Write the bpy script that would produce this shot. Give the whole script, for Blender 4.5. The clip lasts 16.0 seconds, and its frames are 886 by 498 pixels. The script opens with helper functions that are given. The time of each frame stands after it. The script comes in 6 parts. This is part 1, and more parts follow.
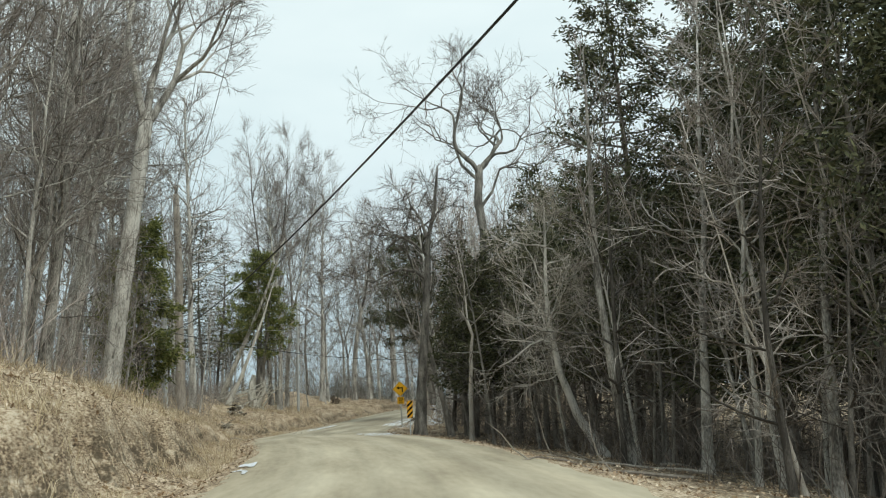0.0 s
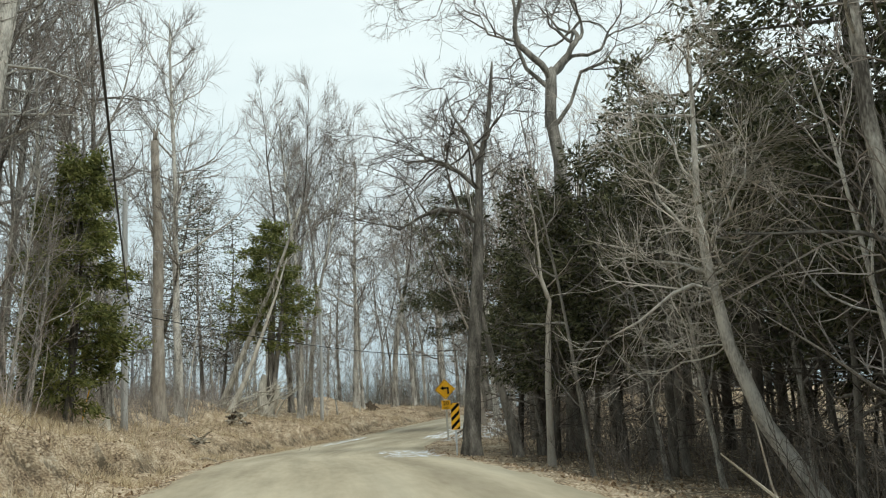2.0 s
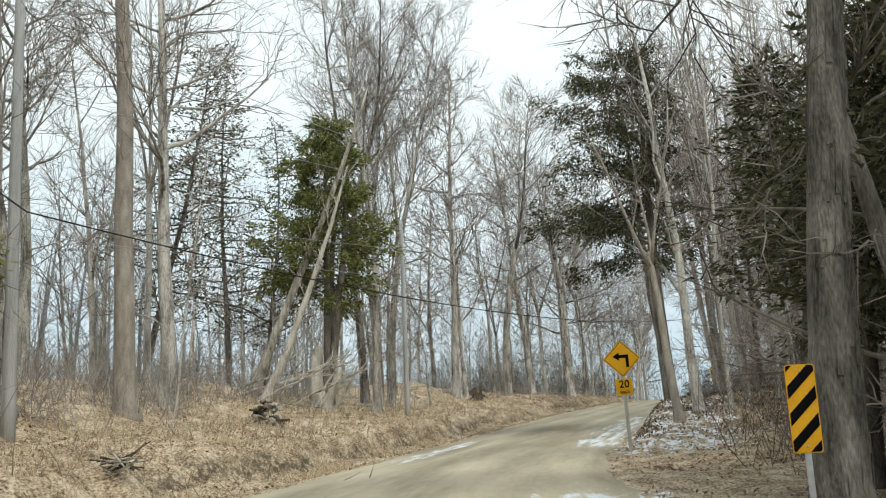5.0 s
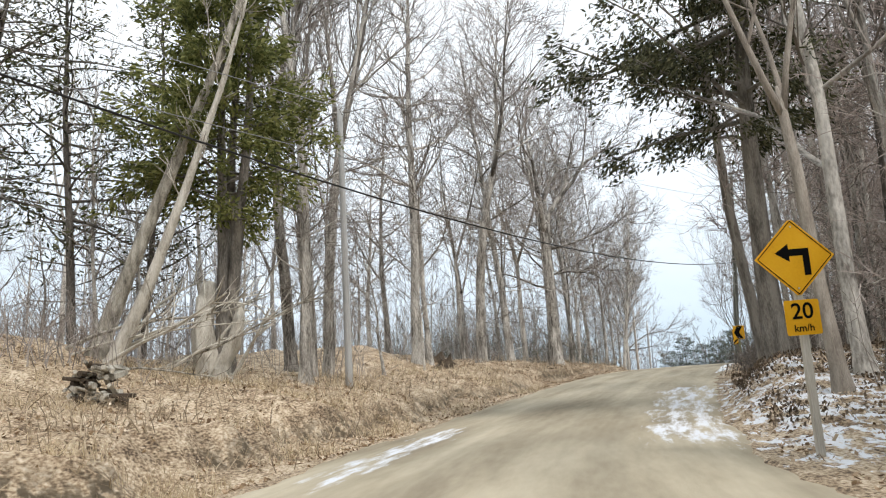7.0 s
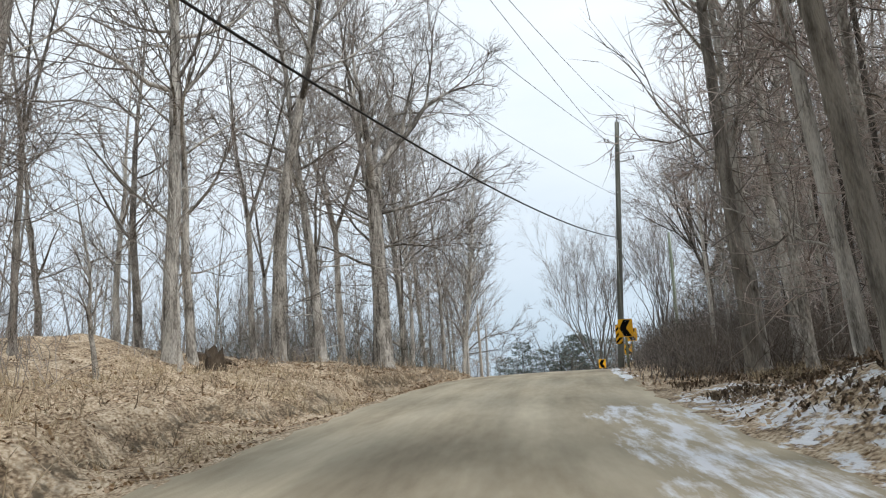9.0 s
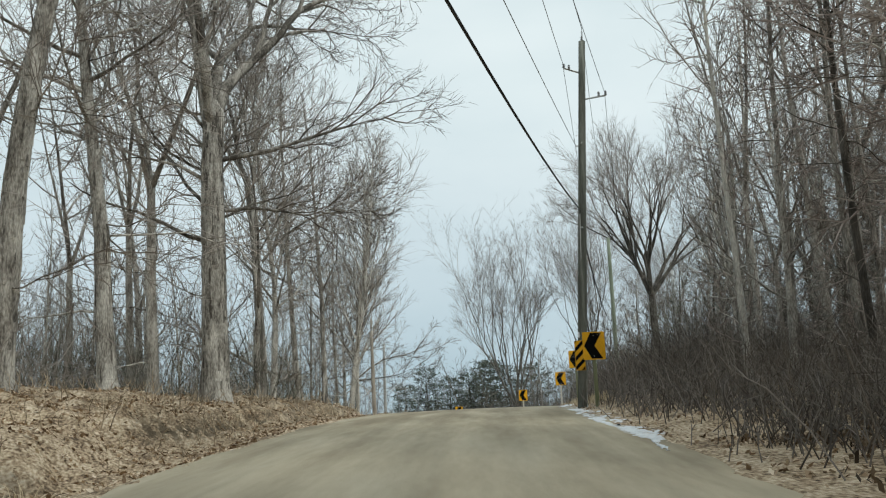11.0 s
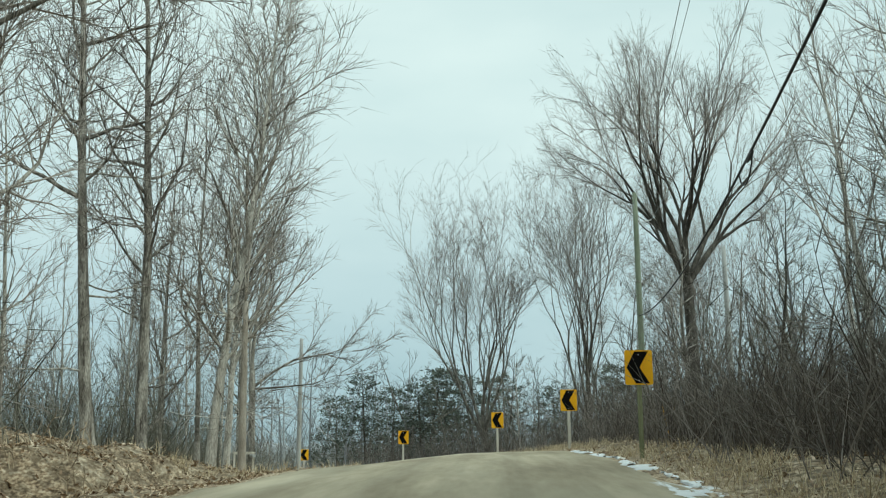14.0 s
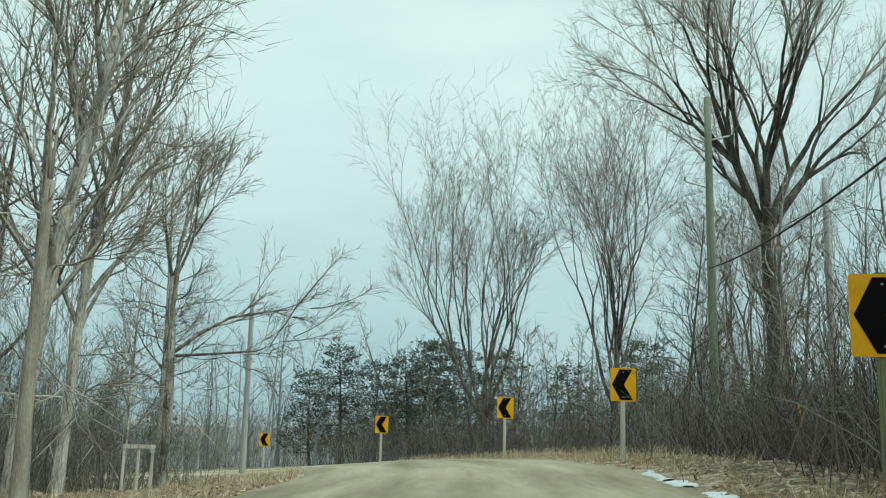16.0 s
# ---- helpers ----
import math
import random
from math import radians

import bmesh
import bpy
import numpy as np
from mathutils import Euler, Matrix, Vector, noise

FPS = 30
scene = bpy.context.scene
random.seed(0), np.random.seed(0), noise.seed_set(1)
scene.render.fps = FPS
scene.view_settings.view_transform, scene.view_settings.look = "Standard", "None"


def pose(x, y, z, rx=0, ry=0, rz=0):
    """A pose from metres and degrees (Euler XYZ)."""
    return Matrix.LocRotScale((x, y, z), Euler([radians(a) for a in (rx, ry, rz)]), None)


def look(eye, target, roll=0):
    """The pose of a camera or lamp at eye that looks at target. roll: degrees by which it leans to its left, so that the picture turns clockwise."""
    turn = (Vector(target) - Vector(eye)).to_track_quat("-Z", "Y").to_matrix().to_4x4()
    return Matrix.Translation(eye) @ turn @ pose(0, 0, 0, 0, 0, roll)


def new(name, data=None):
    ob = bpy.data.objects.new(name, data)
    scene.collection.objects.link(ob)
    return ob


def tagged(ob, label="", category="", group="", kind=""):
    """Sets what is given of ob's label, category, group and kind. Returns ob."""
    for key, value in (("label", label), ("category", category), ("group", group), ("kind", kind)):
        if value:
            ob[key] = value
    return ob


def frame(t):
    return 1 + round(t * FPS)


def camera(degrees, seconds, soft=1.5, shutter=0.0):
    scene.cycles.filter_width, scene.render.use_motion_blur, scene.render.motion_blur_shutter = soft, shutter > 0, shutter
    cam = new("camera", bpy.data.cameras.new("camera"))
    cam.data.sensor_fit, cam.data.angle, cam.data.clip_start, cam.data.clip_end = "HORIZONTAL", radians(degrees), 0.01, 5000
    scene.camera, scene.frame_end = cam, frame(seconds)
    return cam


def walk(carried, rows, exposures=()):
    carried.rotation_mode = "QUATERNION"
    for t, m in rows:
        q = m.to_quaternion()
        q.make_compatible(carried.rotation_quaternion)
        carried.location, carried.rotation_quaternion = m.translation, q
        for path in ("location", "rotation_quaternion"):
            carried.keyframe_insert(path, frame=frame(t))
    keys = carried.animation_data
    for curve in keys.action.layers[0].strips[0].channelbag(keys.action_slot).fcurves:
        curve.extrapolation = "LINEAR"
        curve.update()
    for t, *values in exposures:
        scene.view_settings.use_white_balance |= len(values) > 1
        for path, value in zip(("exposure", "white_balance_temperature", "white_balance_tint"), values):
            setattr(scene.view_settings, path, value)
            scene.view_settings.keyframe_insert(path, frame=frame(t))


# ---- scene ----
cam = camera(48.8, 16.0, soft=1.15)
PATH = [
    (0, (2.518, 2.011, -0.78), (2.467, 3.971, -0.382), -2.5),
    (0.5, (2.479, 6.517, -0.629), (2.381, 8.474, -0.227), -2.6),
    (1, (2.329, 10.783, -0.482), (2.209, 12.736, -0.07), -2.4),
    (1.5, (2.056, 14.93, -0.335), (1.912, 16.883, 0.069), -2.8),
    (2, (1.656, 19.25, -0.18), (1.5, 21.199, 0.239), -2.6),
    (2.5, (1.191, 23.112, -0.008), (0.981, 25.056, 0.414), -3.0),
    (3, (0.573, 27.353, 0.193), (0.321, 29.289, 0.625), -2.9),
    (3.5, (-0.066, 31.125, 0.406), (-0.348, 33.06, 0.829), -2.7),
    (4, (-0.822, 35.003, 0.609), (-1.117, 36.936, 1.029), -3.7),
    (4.2, (-1.165, 36.533, 0.676), (-1.47, 38.464, 1.101), -3.3),
    (6.3, (-4.888, 51.961, 1.231), (-5.262, 53.893, 1.587), -2.8),
    (6.5, (-5.159, 53.59, 1.28), (-5.491, 55.531, 1.629), -3.1),
    (7, (-5.707, 57.647, 1.397), (-5.963, 59.598, 1.755), -3.1),
    (7.5, (-6.121, 61.636, 1.529), (-6.3, 63.592, 1.905), -3.2),
    (8, (-6.423, 65.741, 1.699), (-6.488, 67.702, 2.089), -3.1),
    (8.5, (-6.554, 69.932, 1.906), (-6.524, 71.895, 2.287), -3.0),
    (9, (-6.307, 74.016, 2.133), (-6.209, 75.981, 2.487), -3.1),
    (9.5, (-6.052, 78.13, 2.384), (-5.851, 80.091, 2.722), -2.9),
    (9.7, (-5.823, 79.715, 2.496), (-5.616, 81.674, 2.839), -2.8),
    (11.8, (-3.722, 96.208, 3.768), (-3.374, 98.133, 4.187), -1.5),
    (12, (-3.467, 97.711, 3.893), (-3.115, 99.634, 4.314), -1.2),
    (12.5, (-2.83, 101.553, 4.211), (-2.467, 103.477, 4.62), -1.2),
    (13, (-2.174, 105.297, 4.514), (-1.808, 107.219, 4.93), -0.6),
    (13.5, (-1.438, 109.063, 4.803), (-1.069, 110.984, 5.219), -0.2),
    (14, (-0.704, 113.022, 5.064), (-0.32, 114.941, 5.478), -0.2),
    (14.5, (-0.053, 116.152, 5.289), (0.339, 118.073, 5.686), 0.1),
    (15, (0.654, 119.534, 5.485), (1.034, 121.457, 5.882), 0.2),
    (15.5, (1.433, 122.915, 5.661), (1.821, 124.841, 6.034), 0.9),
    (16, (2.228, 126.131, 5.833), (2.611, 128.059, 6.203), 1.5),
]
EXPOSURES = [(0.0, 0.13, 6200, 1), (1.2, 0.14, 6250, 1), (2.5, 0.24, 6350, 3), (4.2, 0.27, 6350, 3), (6.3, 0.64, 6350, 12), (7.5, 0.63, 6300, 13), (8.5, 0.46, 6200, 13), (9.7, 0.14, 6200, 9), (11.8, 0.0, 6250, 1), (13.0, 0.0, 6150, -4), (16.0, 0.03, 6000, -15)]
walk(cam, [(t, look(eye, target, roll)) for t, eye, target, roll in PATH], EXPOSURES)

# ---- sky and sun: a bright overcast day ----
world = bpy.data.worlds.new("overcast_sky")
scene.world = world
world.use_nodes = True
wn, wl = world.node_tree.nodes, world.node_tree.links
wn.clear()
sky = wn.new("ShaderNodeTexSky")
sky.sky_type = "NISHITA"
sky.sun_disc = False
sky.sun_elevation, sky.sun_rotation = radians(45), radians(145)
skyscale = wn.new("ShaderNodeVectorMath")
skyscale.operation = "SCALE"
skyscale.inputs[3].default_value = 0.06
wl.new(sky.outputs[0], skyscale.inputs[0])
wco = wn.new("ShaderNodeTexCoord")
wmap = wn.new("ShaderNodeMapping")
wmap.inputs["Scale"].default_value = (1.0, 1.0, 3.0)
wl.new(wco.outputs["Generated"], wmap.inputs[0])
wno = wn.new("ShaderNodeTexNoise")
wno.inputs["Scale"].default_value, wno.inputs["Detail"].default_value = 2.2, 5.0
wl.new(wmap.outputs[0], wno.inputs[0])
wramp = wn.new("ShaderNodeValToRGB")
wramp.color_ramp.elements[0].position, wramp.color_ramp.elements[0].color = 0.3, (0.68, 0.76, 0.79, 1)
wramp.color_ramp.elements[1].position, wramp.color_ramp.elements[1].color = 0.72, (0.87, 0.91, 0.92, 1)
wl.new(wno.outputs[0], wramp.inputs[0])
wmix = wn.new("ShaderNodeMix")
wmix.data_type = "RGBA"
wmix.inputs[0].default_value = 0.88
wl.new(skyscale.outputs[0], wmix.inputs[6])
wl.new(wramp.outputs[0], wmix.inputs[7])
# the overcast is greyer and bluer low over the horizon, whiter above
wsep = wn.new("ShaderNodeSeparateXYZ")
wl.new(wco.outputs["Generated"], wsep.inputs[0])
wlow = wn.new("ShaderNodeValToRGB")
for at, tone in ((0.0, (0.66, 0.735, 0.80, 1)), (1.0, (1.10, 1.09, 1.075, 1))):
    wlow.color_ramp.elements[int(at)].color = tone
wlow.color_ramp.elements[0].position, wlow.color_ramp.elements[1].position = 0.03, 0.34
wl.new(wsep.outputs[2], wlow.inputs[0])
wtone = wn.new("ShaderNodeMix")
wtone.data_type, wtone.blend_type = "RGBA", "MULTIPLY"
wtone.inputs[0].default_value = 1.0
wl.new(wmix.outputs[2], wtone.inputs[6])
wl.new(wlow.outputs[0], wtone.inputs[7])
wbg = wn.new("ShaderNodeBackground")
wbg.inputs[1].default_value = 1.0
wl.new(wtone.outputs[2], wbg.inputs[0])
wout = wn.new("ShaderNodeOutputWorld")
wl.new(wbg.outputs[0], wout.inputs[0])
sun = new("sun", bpy.data.lights.new("sun", "SUN"))
sun.data.energy, sun.data.angle, sun.data.color = 1.5, radians(12), (1.0, 0.95, 0.88)
sun.matrix_world = look((33, -47, 58), (0, 0, 0))


# ---- materials ----
def material(name, stops, scale=4.0, rough=0.9, stretch=(1, 1, 1), fine=0.35, bump=0.4, island=0.0, objrand=0.0, metal=0.0, coord="Object", detail=6.0, bumpscale=None, spec=0.3, fac_lo=0.3, fac_hi=0.7):
    m = bpy.data.materials.new(name)
    m.use_nodes = True
    n, l = m.node_tree.nodes, m.node_tree.links
    b = n["Principled BSDF"]
    b.inputs["Roughness"].default_value, b.inputs["Metallic"].default_value = rough, metal
    b.inputs["Specular IOR Level"].default_value = spec
    tc, mp = n.new("ShaderNodeTexCoord"), n.new("ShaderNodeMapping")
    mp.inputs["Scale"].default_value = stretch
    l.new(tc.outputs[coord], mp.inputs[0])
    big, small = n.new("ShaderNodeTexNoise"), n.new("ShaderNodeTexNoise")
    big.inputs["Scale"].default_value, big.inputs["Detail"].default_value = scale, detail
    small.inputs["Scale"].default_value, small.inputs["Detail"].default_value = scale * 9, 4.0
    l.new(mp.outputs[0], big.inputs[0]), l.new(mp.outputs[0], small.inputs[0])
    add = n.new("ShaderNodeMix")
    add.inputs[0].default_value = fine
    l.new(big.outputs[0], add.inputs[2]), l.new(small.outputs[0], add.inputs[3])
    last = add.outputs[0]
    for amount, node, out in ((island, "ShaderNodeNewGeometry", "Random Per Island"), (objrand, "ShaderNodeObjectInfo", "Random")):
        if amount:
            g, mx = n.new(node), n.new("ShaderNodeMix")
            mx.inputs[0].default_value = amount
            l.new(last, mx.inputs[2]), l.new(g.outputs[out], mx.inputs[3])
            last = mx.outputs[0]
    ramp = n.new("ShaderNodeValToRGB")
    for i, c in enumerate(stops):
        e = ramp.color_ramp.elements[i] if i < 2 else ramp.color_ramp.elements.new(1)
        e.color = (*c, 1)
    k = len(stops) - 1
    for i, c in enumerate(stops):
        ramp.color_ramp.elements[i].position = fac_lo + (fac_hi - fac_lo) * i / k
        ramp.color_ramp.elements[i].color = (*c, 1)
    l.new(last, ramp.inputs[0]), l.new(ramp.outputs[0], b.inputs["Base Color"])
    if bump:
        bp = n.new("ShaderNodeBump")
        bp.inputs["Strength"].default_value, bp.inputs["Distance"].default_value = bump, 0.03
        l.new(small.outputs[0] if bumpscale is None else big.outputs[0], bp.inputs["Height"]), l.new(bp.outputs[0], b.inputs["Normal"])
    return m


BARK = material("bark_grey", [(0.085, 0.076, 0.065), (0.24, 0.222, 0.193), (0.43, 0.405, 0.36), (0.62, 0.59, 0.53)], 3.2, 0.95, (1, 1, 0.3), objrand=0.10, island=0.14, bump=1.0, fine=0.42, fac_lo=0.39, fac_hi=0.61)
BARK_DARK = material("bark_dark", [(0.050, 0.044, 0.037), (0.135, 0.122, 0.104), (0.31, 0.285, 0.245)], 4, 0.95, (1, 1, 0.25), objrand=0.2, bump=0.9, fac_lo=0.36, fac_hi=0.64)
BARK_OAK = material("bark_oak", [(0.055, 0.050, 0.043), (0.165, 0.152, 0.132), (0.34, 0.318, 0.278)], 4, 0.95, (1, 1, 0.25), objrand=0.1, bump=0.9, fac_lo=0.37, fac_hi=0.63)
BARK_PALE = material("bark_pale", [(0.16, 0.135, 0.11), (0.34, 0.30, 0.25), (0.52, 0.48, 0.42)], 5, 0.95, (1, 1, 0.3), objrand=0.2, bump=0.8)
TWIG = material("twig", [(0.13, 0.113, 0.098), (0.245, 0.216, 0.19), (0.37, 0.33, 0.295)], 1.5, 0.95, island=0.5, bump=0, objrand=0.2)
TWIG_PALE = material("twig_pale", [(0.28, 0.25, 0.21), (0.46, 0.415, 0.355), (0.60, 0.55, 0.48)], 1.5, 0.95, island=0.5, bump=0)
TWIG_TAN = material("twig_tan", [(0.19, 0.165, 0.14), (0.32, 0.285, 0.25), (0.44, 0.40, 0.355)], 1.5, 0.95, island=0.5, bump=0)
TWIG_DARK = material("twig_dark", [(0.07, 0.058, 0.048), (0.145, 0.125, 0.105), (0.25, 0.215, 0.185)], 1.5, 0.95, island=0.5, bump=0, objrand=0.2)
DEADWOOD = material("dead_wood", [(0.10, 0.088, 0.07), (0.33, 0.305, 0.25), (0.58, 0.55, 0.47)], 6, 0.9, (1, 1, 0.2), bump=1.0, fac_lo=0.35, fac_hi=0.65)
PALEWOOD = material("bleached_wood", [(0.30, 0.27, 0.22), (0.52, 0.485, 0.41), (0.68, 0.65, 0.57)], 5, 0.9, (1, 1, 0.25), bump=1.0, fac_lo=0.35, fac_hi=0.65)
BRUSH = material("brush_stem", [(0.075, 0.065, 0.057), (0.15, 0.132, 0.116), (0.24, 0.213, 0.19)], 1.5, 0.95, island=0.5, bump=0)
MOSSY = material("mossy_stem", [(0.065, 0.06, 0.046), (0.14, 0.135, 0.105), (0.23, 0.222, 0.18)], 1.5, 0.95, island=0.5, bump=0)
CEDAR = material("cedar_leaf", [(0.07, 0.085, 0.028), (0.165, 0.18, 0.055), (0.31, 0.31, 0.11)], 0.7, 0.75, island=0.45, bump=0)
CEDAR_DARK = material("cedar_leaf_dark", [(0.030, 0.036, 0.018), (0.075, 0.080, 0.038), (0.165, 0.160, 0.085)], 0.7, 0.8, island=0.45, bump=0)
PINE = material("pine_needle", [(0.06, 0.075, 0.062), (0.12, 0.14, 0.115), (0.2, 0.22, 0.18)], 0.7, 0.8, island=0.45, bump=0)
for leafy in (CEDAR, CEDAR_DARK, PINE):
    # thin foliage lets light through
    ln, ll = leafy.node_tree.nodes, leafy.node_tree.links
    through_leaf, both = ln.new("ShaderNodeBsdfTranslucent"), ln.new("ShaderNodeMixShader")
    both.inputs[0].default_value = 0.18 if leafy is CEDAR_DARK else 0.42
    ll.new(ln["Principled BSDF"].inputs["Base Color"].links[0].from_socket, through_leaf.inputs[0])
    ll.new(ln["Principled BSDF"].outputs[0], both.inputs[1]), ll.new(through_leaf.outputs[0], both.inputs[2])
    ll.new(both.outputs[0], ln["Material Output"].inputs[0])
LITTER = material("dead_leaf", [(0.19, 0.125, 0.075), (0.48, 0.355, 0.232), (0.72, 0.61, 0.47)], 0.5, 0.85, island=0.75, bump=0, fac_lo=0.15, fac_hi=0.85)
STRAW = material("straw_grass", [(0.28, 0.215, 0.132), (0.56, 0.455, 0.295), (0.73, 0.63, 0.455)], 0.4, 0.9, island=0.6, bump=0, fac_lo=0.2, fac_hi=0.8)
SNOW = material("old_snow", [(0.62, 0.64, 0.66), (0.80, 0.82, 0.84), (0.9, 0.91, 0.92)], 3, 0.6, bump=0.5)
POLEWOOD = material("pole_wood", [(0.22, 0.22, 0.21), (0.38, 0.38, 0.365), (0.52, 0.52, 0.50)], 7, 0.9, (1, 1, 0.06), bump=0.5, objrand=0.15)
POLEDARK = material("pole_dark", [(0.058, 0.061, 0.052), (0.135, 0.139, 0.118), (0.24, 0.247, 0.213)], 7, 0.9, (1, 1, 0.06), bump=0.5)
WEED = material("dry_weed", [(0.19, 0.145, 0.095), (0.36, 0.285, 0.195), (0.52, 0.43, 0.31)], 1.5, 0.95, island=0.6, bump=0)
# paler and bluer than the other twigs: distance haze painted into the colour
TWIG_HAZE = material("twig_grey", [(0.20, 0.21, 0.225), (0.30, 0.315, 0.335), (0.41, 0.425, 0.445)], 1.5, 0.95, island=0.5, bump=0)
POLEGREEN = material("pole_green", [(0.12, 0.14, 0.10), (0.22, 0.25, 0.18), (0.32, 0.35, 0.27)], 7, 0.9, (1, 1, 0.06), bump=0.5)
POSTWOOD = material("post_wood", [(0.38, 0.355, 0.30), (0.56, 0.53, 0.465), (0.70, 0.675, 0.62)], 7, 0.9, (1, 1, 0.1), bump=0.4)
POSTGREEN = material("post_treated", [(0.10, 0.12, 0.06), (0.2, 0.21, 0.12), (0.3, 0.31, 0.2)], 7, 0.9, (1, 1, 0.1), bump=0.4)
STEEL = material("galvanised_steel", [(0.42, 0.43, 0.43), (0.55, 0.56, 0.56), (0.65, 0.66, 0.66)], 12, 0.45, metal=0.7, bump=0.1)
YELLOW = material("sign_yellow", [(0.64, 0.31, 0.006), (0.80, 0.41, 0.01), (0.84, 0.455, 0.018)], 3, 0.42, bump=0.05, objrand=0.1)
BLACK = material("sign_black", [(0.003, 0.003, 0.003), (0.006, 0.006, 0.006)], 5, 0.6, bump=0.05, spec=0.06)
RUBBER = material("cable_black", [(0.012, 0.012, 0.012), (0.03, 0.03, 0.03)], 5, 0.6, bump=0)
WIRE = material("bare_wire", [(0.25, 0.26, 0.27), (0.36, 0.37, 0.38)], 5, 0.5, metal=0.3, bump=0)
GLAZE = material("insulator_glaze", [(0.2, 0.2, 0.21), (0.34, 0.34, 0.35)], 5, 0.3, bump=0)
TWIG_ROSE = material("twig_rose", [(0.20, 0.162, 0.142), (0.36, 0.30, 0.266), (0.50, 0.435, 0.39)], 1.5, 0.95, island=0.55, bump=0, objrand=0.2)
LITTER_DARK = material("wet_leaf", [(0.05, 0.036, 0.025), (0.135, 0.098, 0.066), (0.30, 0.23, 0.16)], 0.5, 0.8, island=0.75, bump=0, fac_lo=0.15, fac_hi=0.85)
STUMPWOOD = material("stump_wood", [(0.03, 0.022, 0.016), (0.075, 0.057, 0.04), (0.15, 0.12, 0.085)], 6, 0.95, (1, 1, 0.3), bump=0.8)


# ---- terrain arithmetic ----
def lattice(ix, iy, seed):
    h = np.sin(ix * 127.1 + iy * 311.7 + seed * 74.7) * 43758.5453
    return h - np.floor(h)


def value_noise(x, y, seed=0):
    x, y = np.asarray(x, float), np.asarray(y, float)
    ix, iy = np.floor(x), np.floor(y)
    fx, fy = x - ix, y - iy
    fx, fy = fx * fx * (3 - 2 * fx), fy * fy * (3 - 2 * fy)
    a, b = lattice(ix, iy, seed), lattice(ix + 1, iy, seed)
    c, d = lattice(ix, iy + 1, seed), lattice(ix + 1, iy + 1, seed)
    return (a * (1 - fx) + b * fx) * (1 - fy) + (c * (1 - fx) + d * fx) * fy


def fractal(x, y, seed=0, octaves=4):
    total, amp, size = 0.0, 0.5, 1.0
    for k in range(octaves):
        total = total + amp * value_noise(x * size, y * size, seed + k * 7)
        amp, size = amp / 2, size * 2.03
    return total


# the road's middle: x, y and height of the gravel
ROAD_LINE = [
    (6.0, -90, -6.0), (4.2, -45, -4.0), (2.9, -15, -2.65), (2.15, 2, -2.03), (1.98, 10.8, -1.73), (1.3, 19.2, -1.43), (0.22, 27.4, -1.06),
    (-1.17, 35, -0.64), (-3.1, 43.5, -0.28), (-5.24, 52, -0.02), (-6.06, 57.6, 0.15), (-6.77, 65.7, 0.45), (-6.66, 74, 0.88), (-6.17, 79.7, 1.25), (-5.2, 88, 1.87),
    (-4.07, 96.2, 2.52), (-3.18, 101.5, 2.96), (-1.79, 109, 3.55), (-0.4, 116.2, 4.04), (1.08, 122.9, 4.41), (1.88, 126.1, 4.58), (4.4, 136, 4.92), (6.9, 147, 5.11),
    (8.0, 157, 4.98), (7.4, 166, 4.55), (4.6, 175, 3.95), (0, 184, 3.3), (-7, 193, 2.5), (-18, 202, 1.5), (-42, 214, -0.5), (-90, 232, -4),
]
_p = np.array(ROAD_LINE, float)
_s = np.r_[0, np.cumsum(np.hypot(np.diff(_p[:, 0]), np.diff(_p[:, 1])))]
_fine = np.linspace(0, _s[-1], 900)


def smooth_column(v):
    w = np.interp(_fine, _s, v)
    kernel = np.hanning(31)
    kernel /= kernel.sum()
    ext = np.r_[2 * w[0] - w[15:0:-1], w, 2 * w[-1] - w[-2:-17:-1]]
    return np.convolve(ext, kernel, "valid")


LINE = np.stack([smooth_column(_p[:, k]) for k in range(3)], 1)
TANGENT = np.gradient(LINE[:, :2], axis=0)
TANGENT /= np.linalg.norm(TANGENT, axis=1)[:, None]
NORMAL = np.stack([TANGENT[:, 1], -TANGENT[:, 0]], 1)
LEFT_EDGE, RIGHT_EDGE = 3.55, 3.45


def road_coords(x, y):
    """Nearest station index along the road, signed offset (right positive)."""
    x, y = np.atleast_1d(np.asarray(x, float)), np.atleast_1d(np.asarray(y, float))
    idx, off = np.zeros(x.shape, int), np.zeros(x.shape)
    for a in range(0, len(x), 20000):
        px, py = x[a:a + 20000, None], y[a:a + 20000, None]
        d2 = (px - LINE[None, :, 0]) ** 2 + (py - LINE[None, :, 1]) ** 2
        i = d2.argmin(1)
        idx[a:a + 20000] = i
        vx, vy = px[:, 0] - LINE[i, 0], py[:, 0] - LINE[i, 1]
        side = vx * NORMAL[i, 0] + vy * NORMAL[i, 1]
        off[a:a + 20000] = np.where(side >= 0, 1, -1) * np.sqrt(d2[np.arange(len(i)), i])
    return idx, off


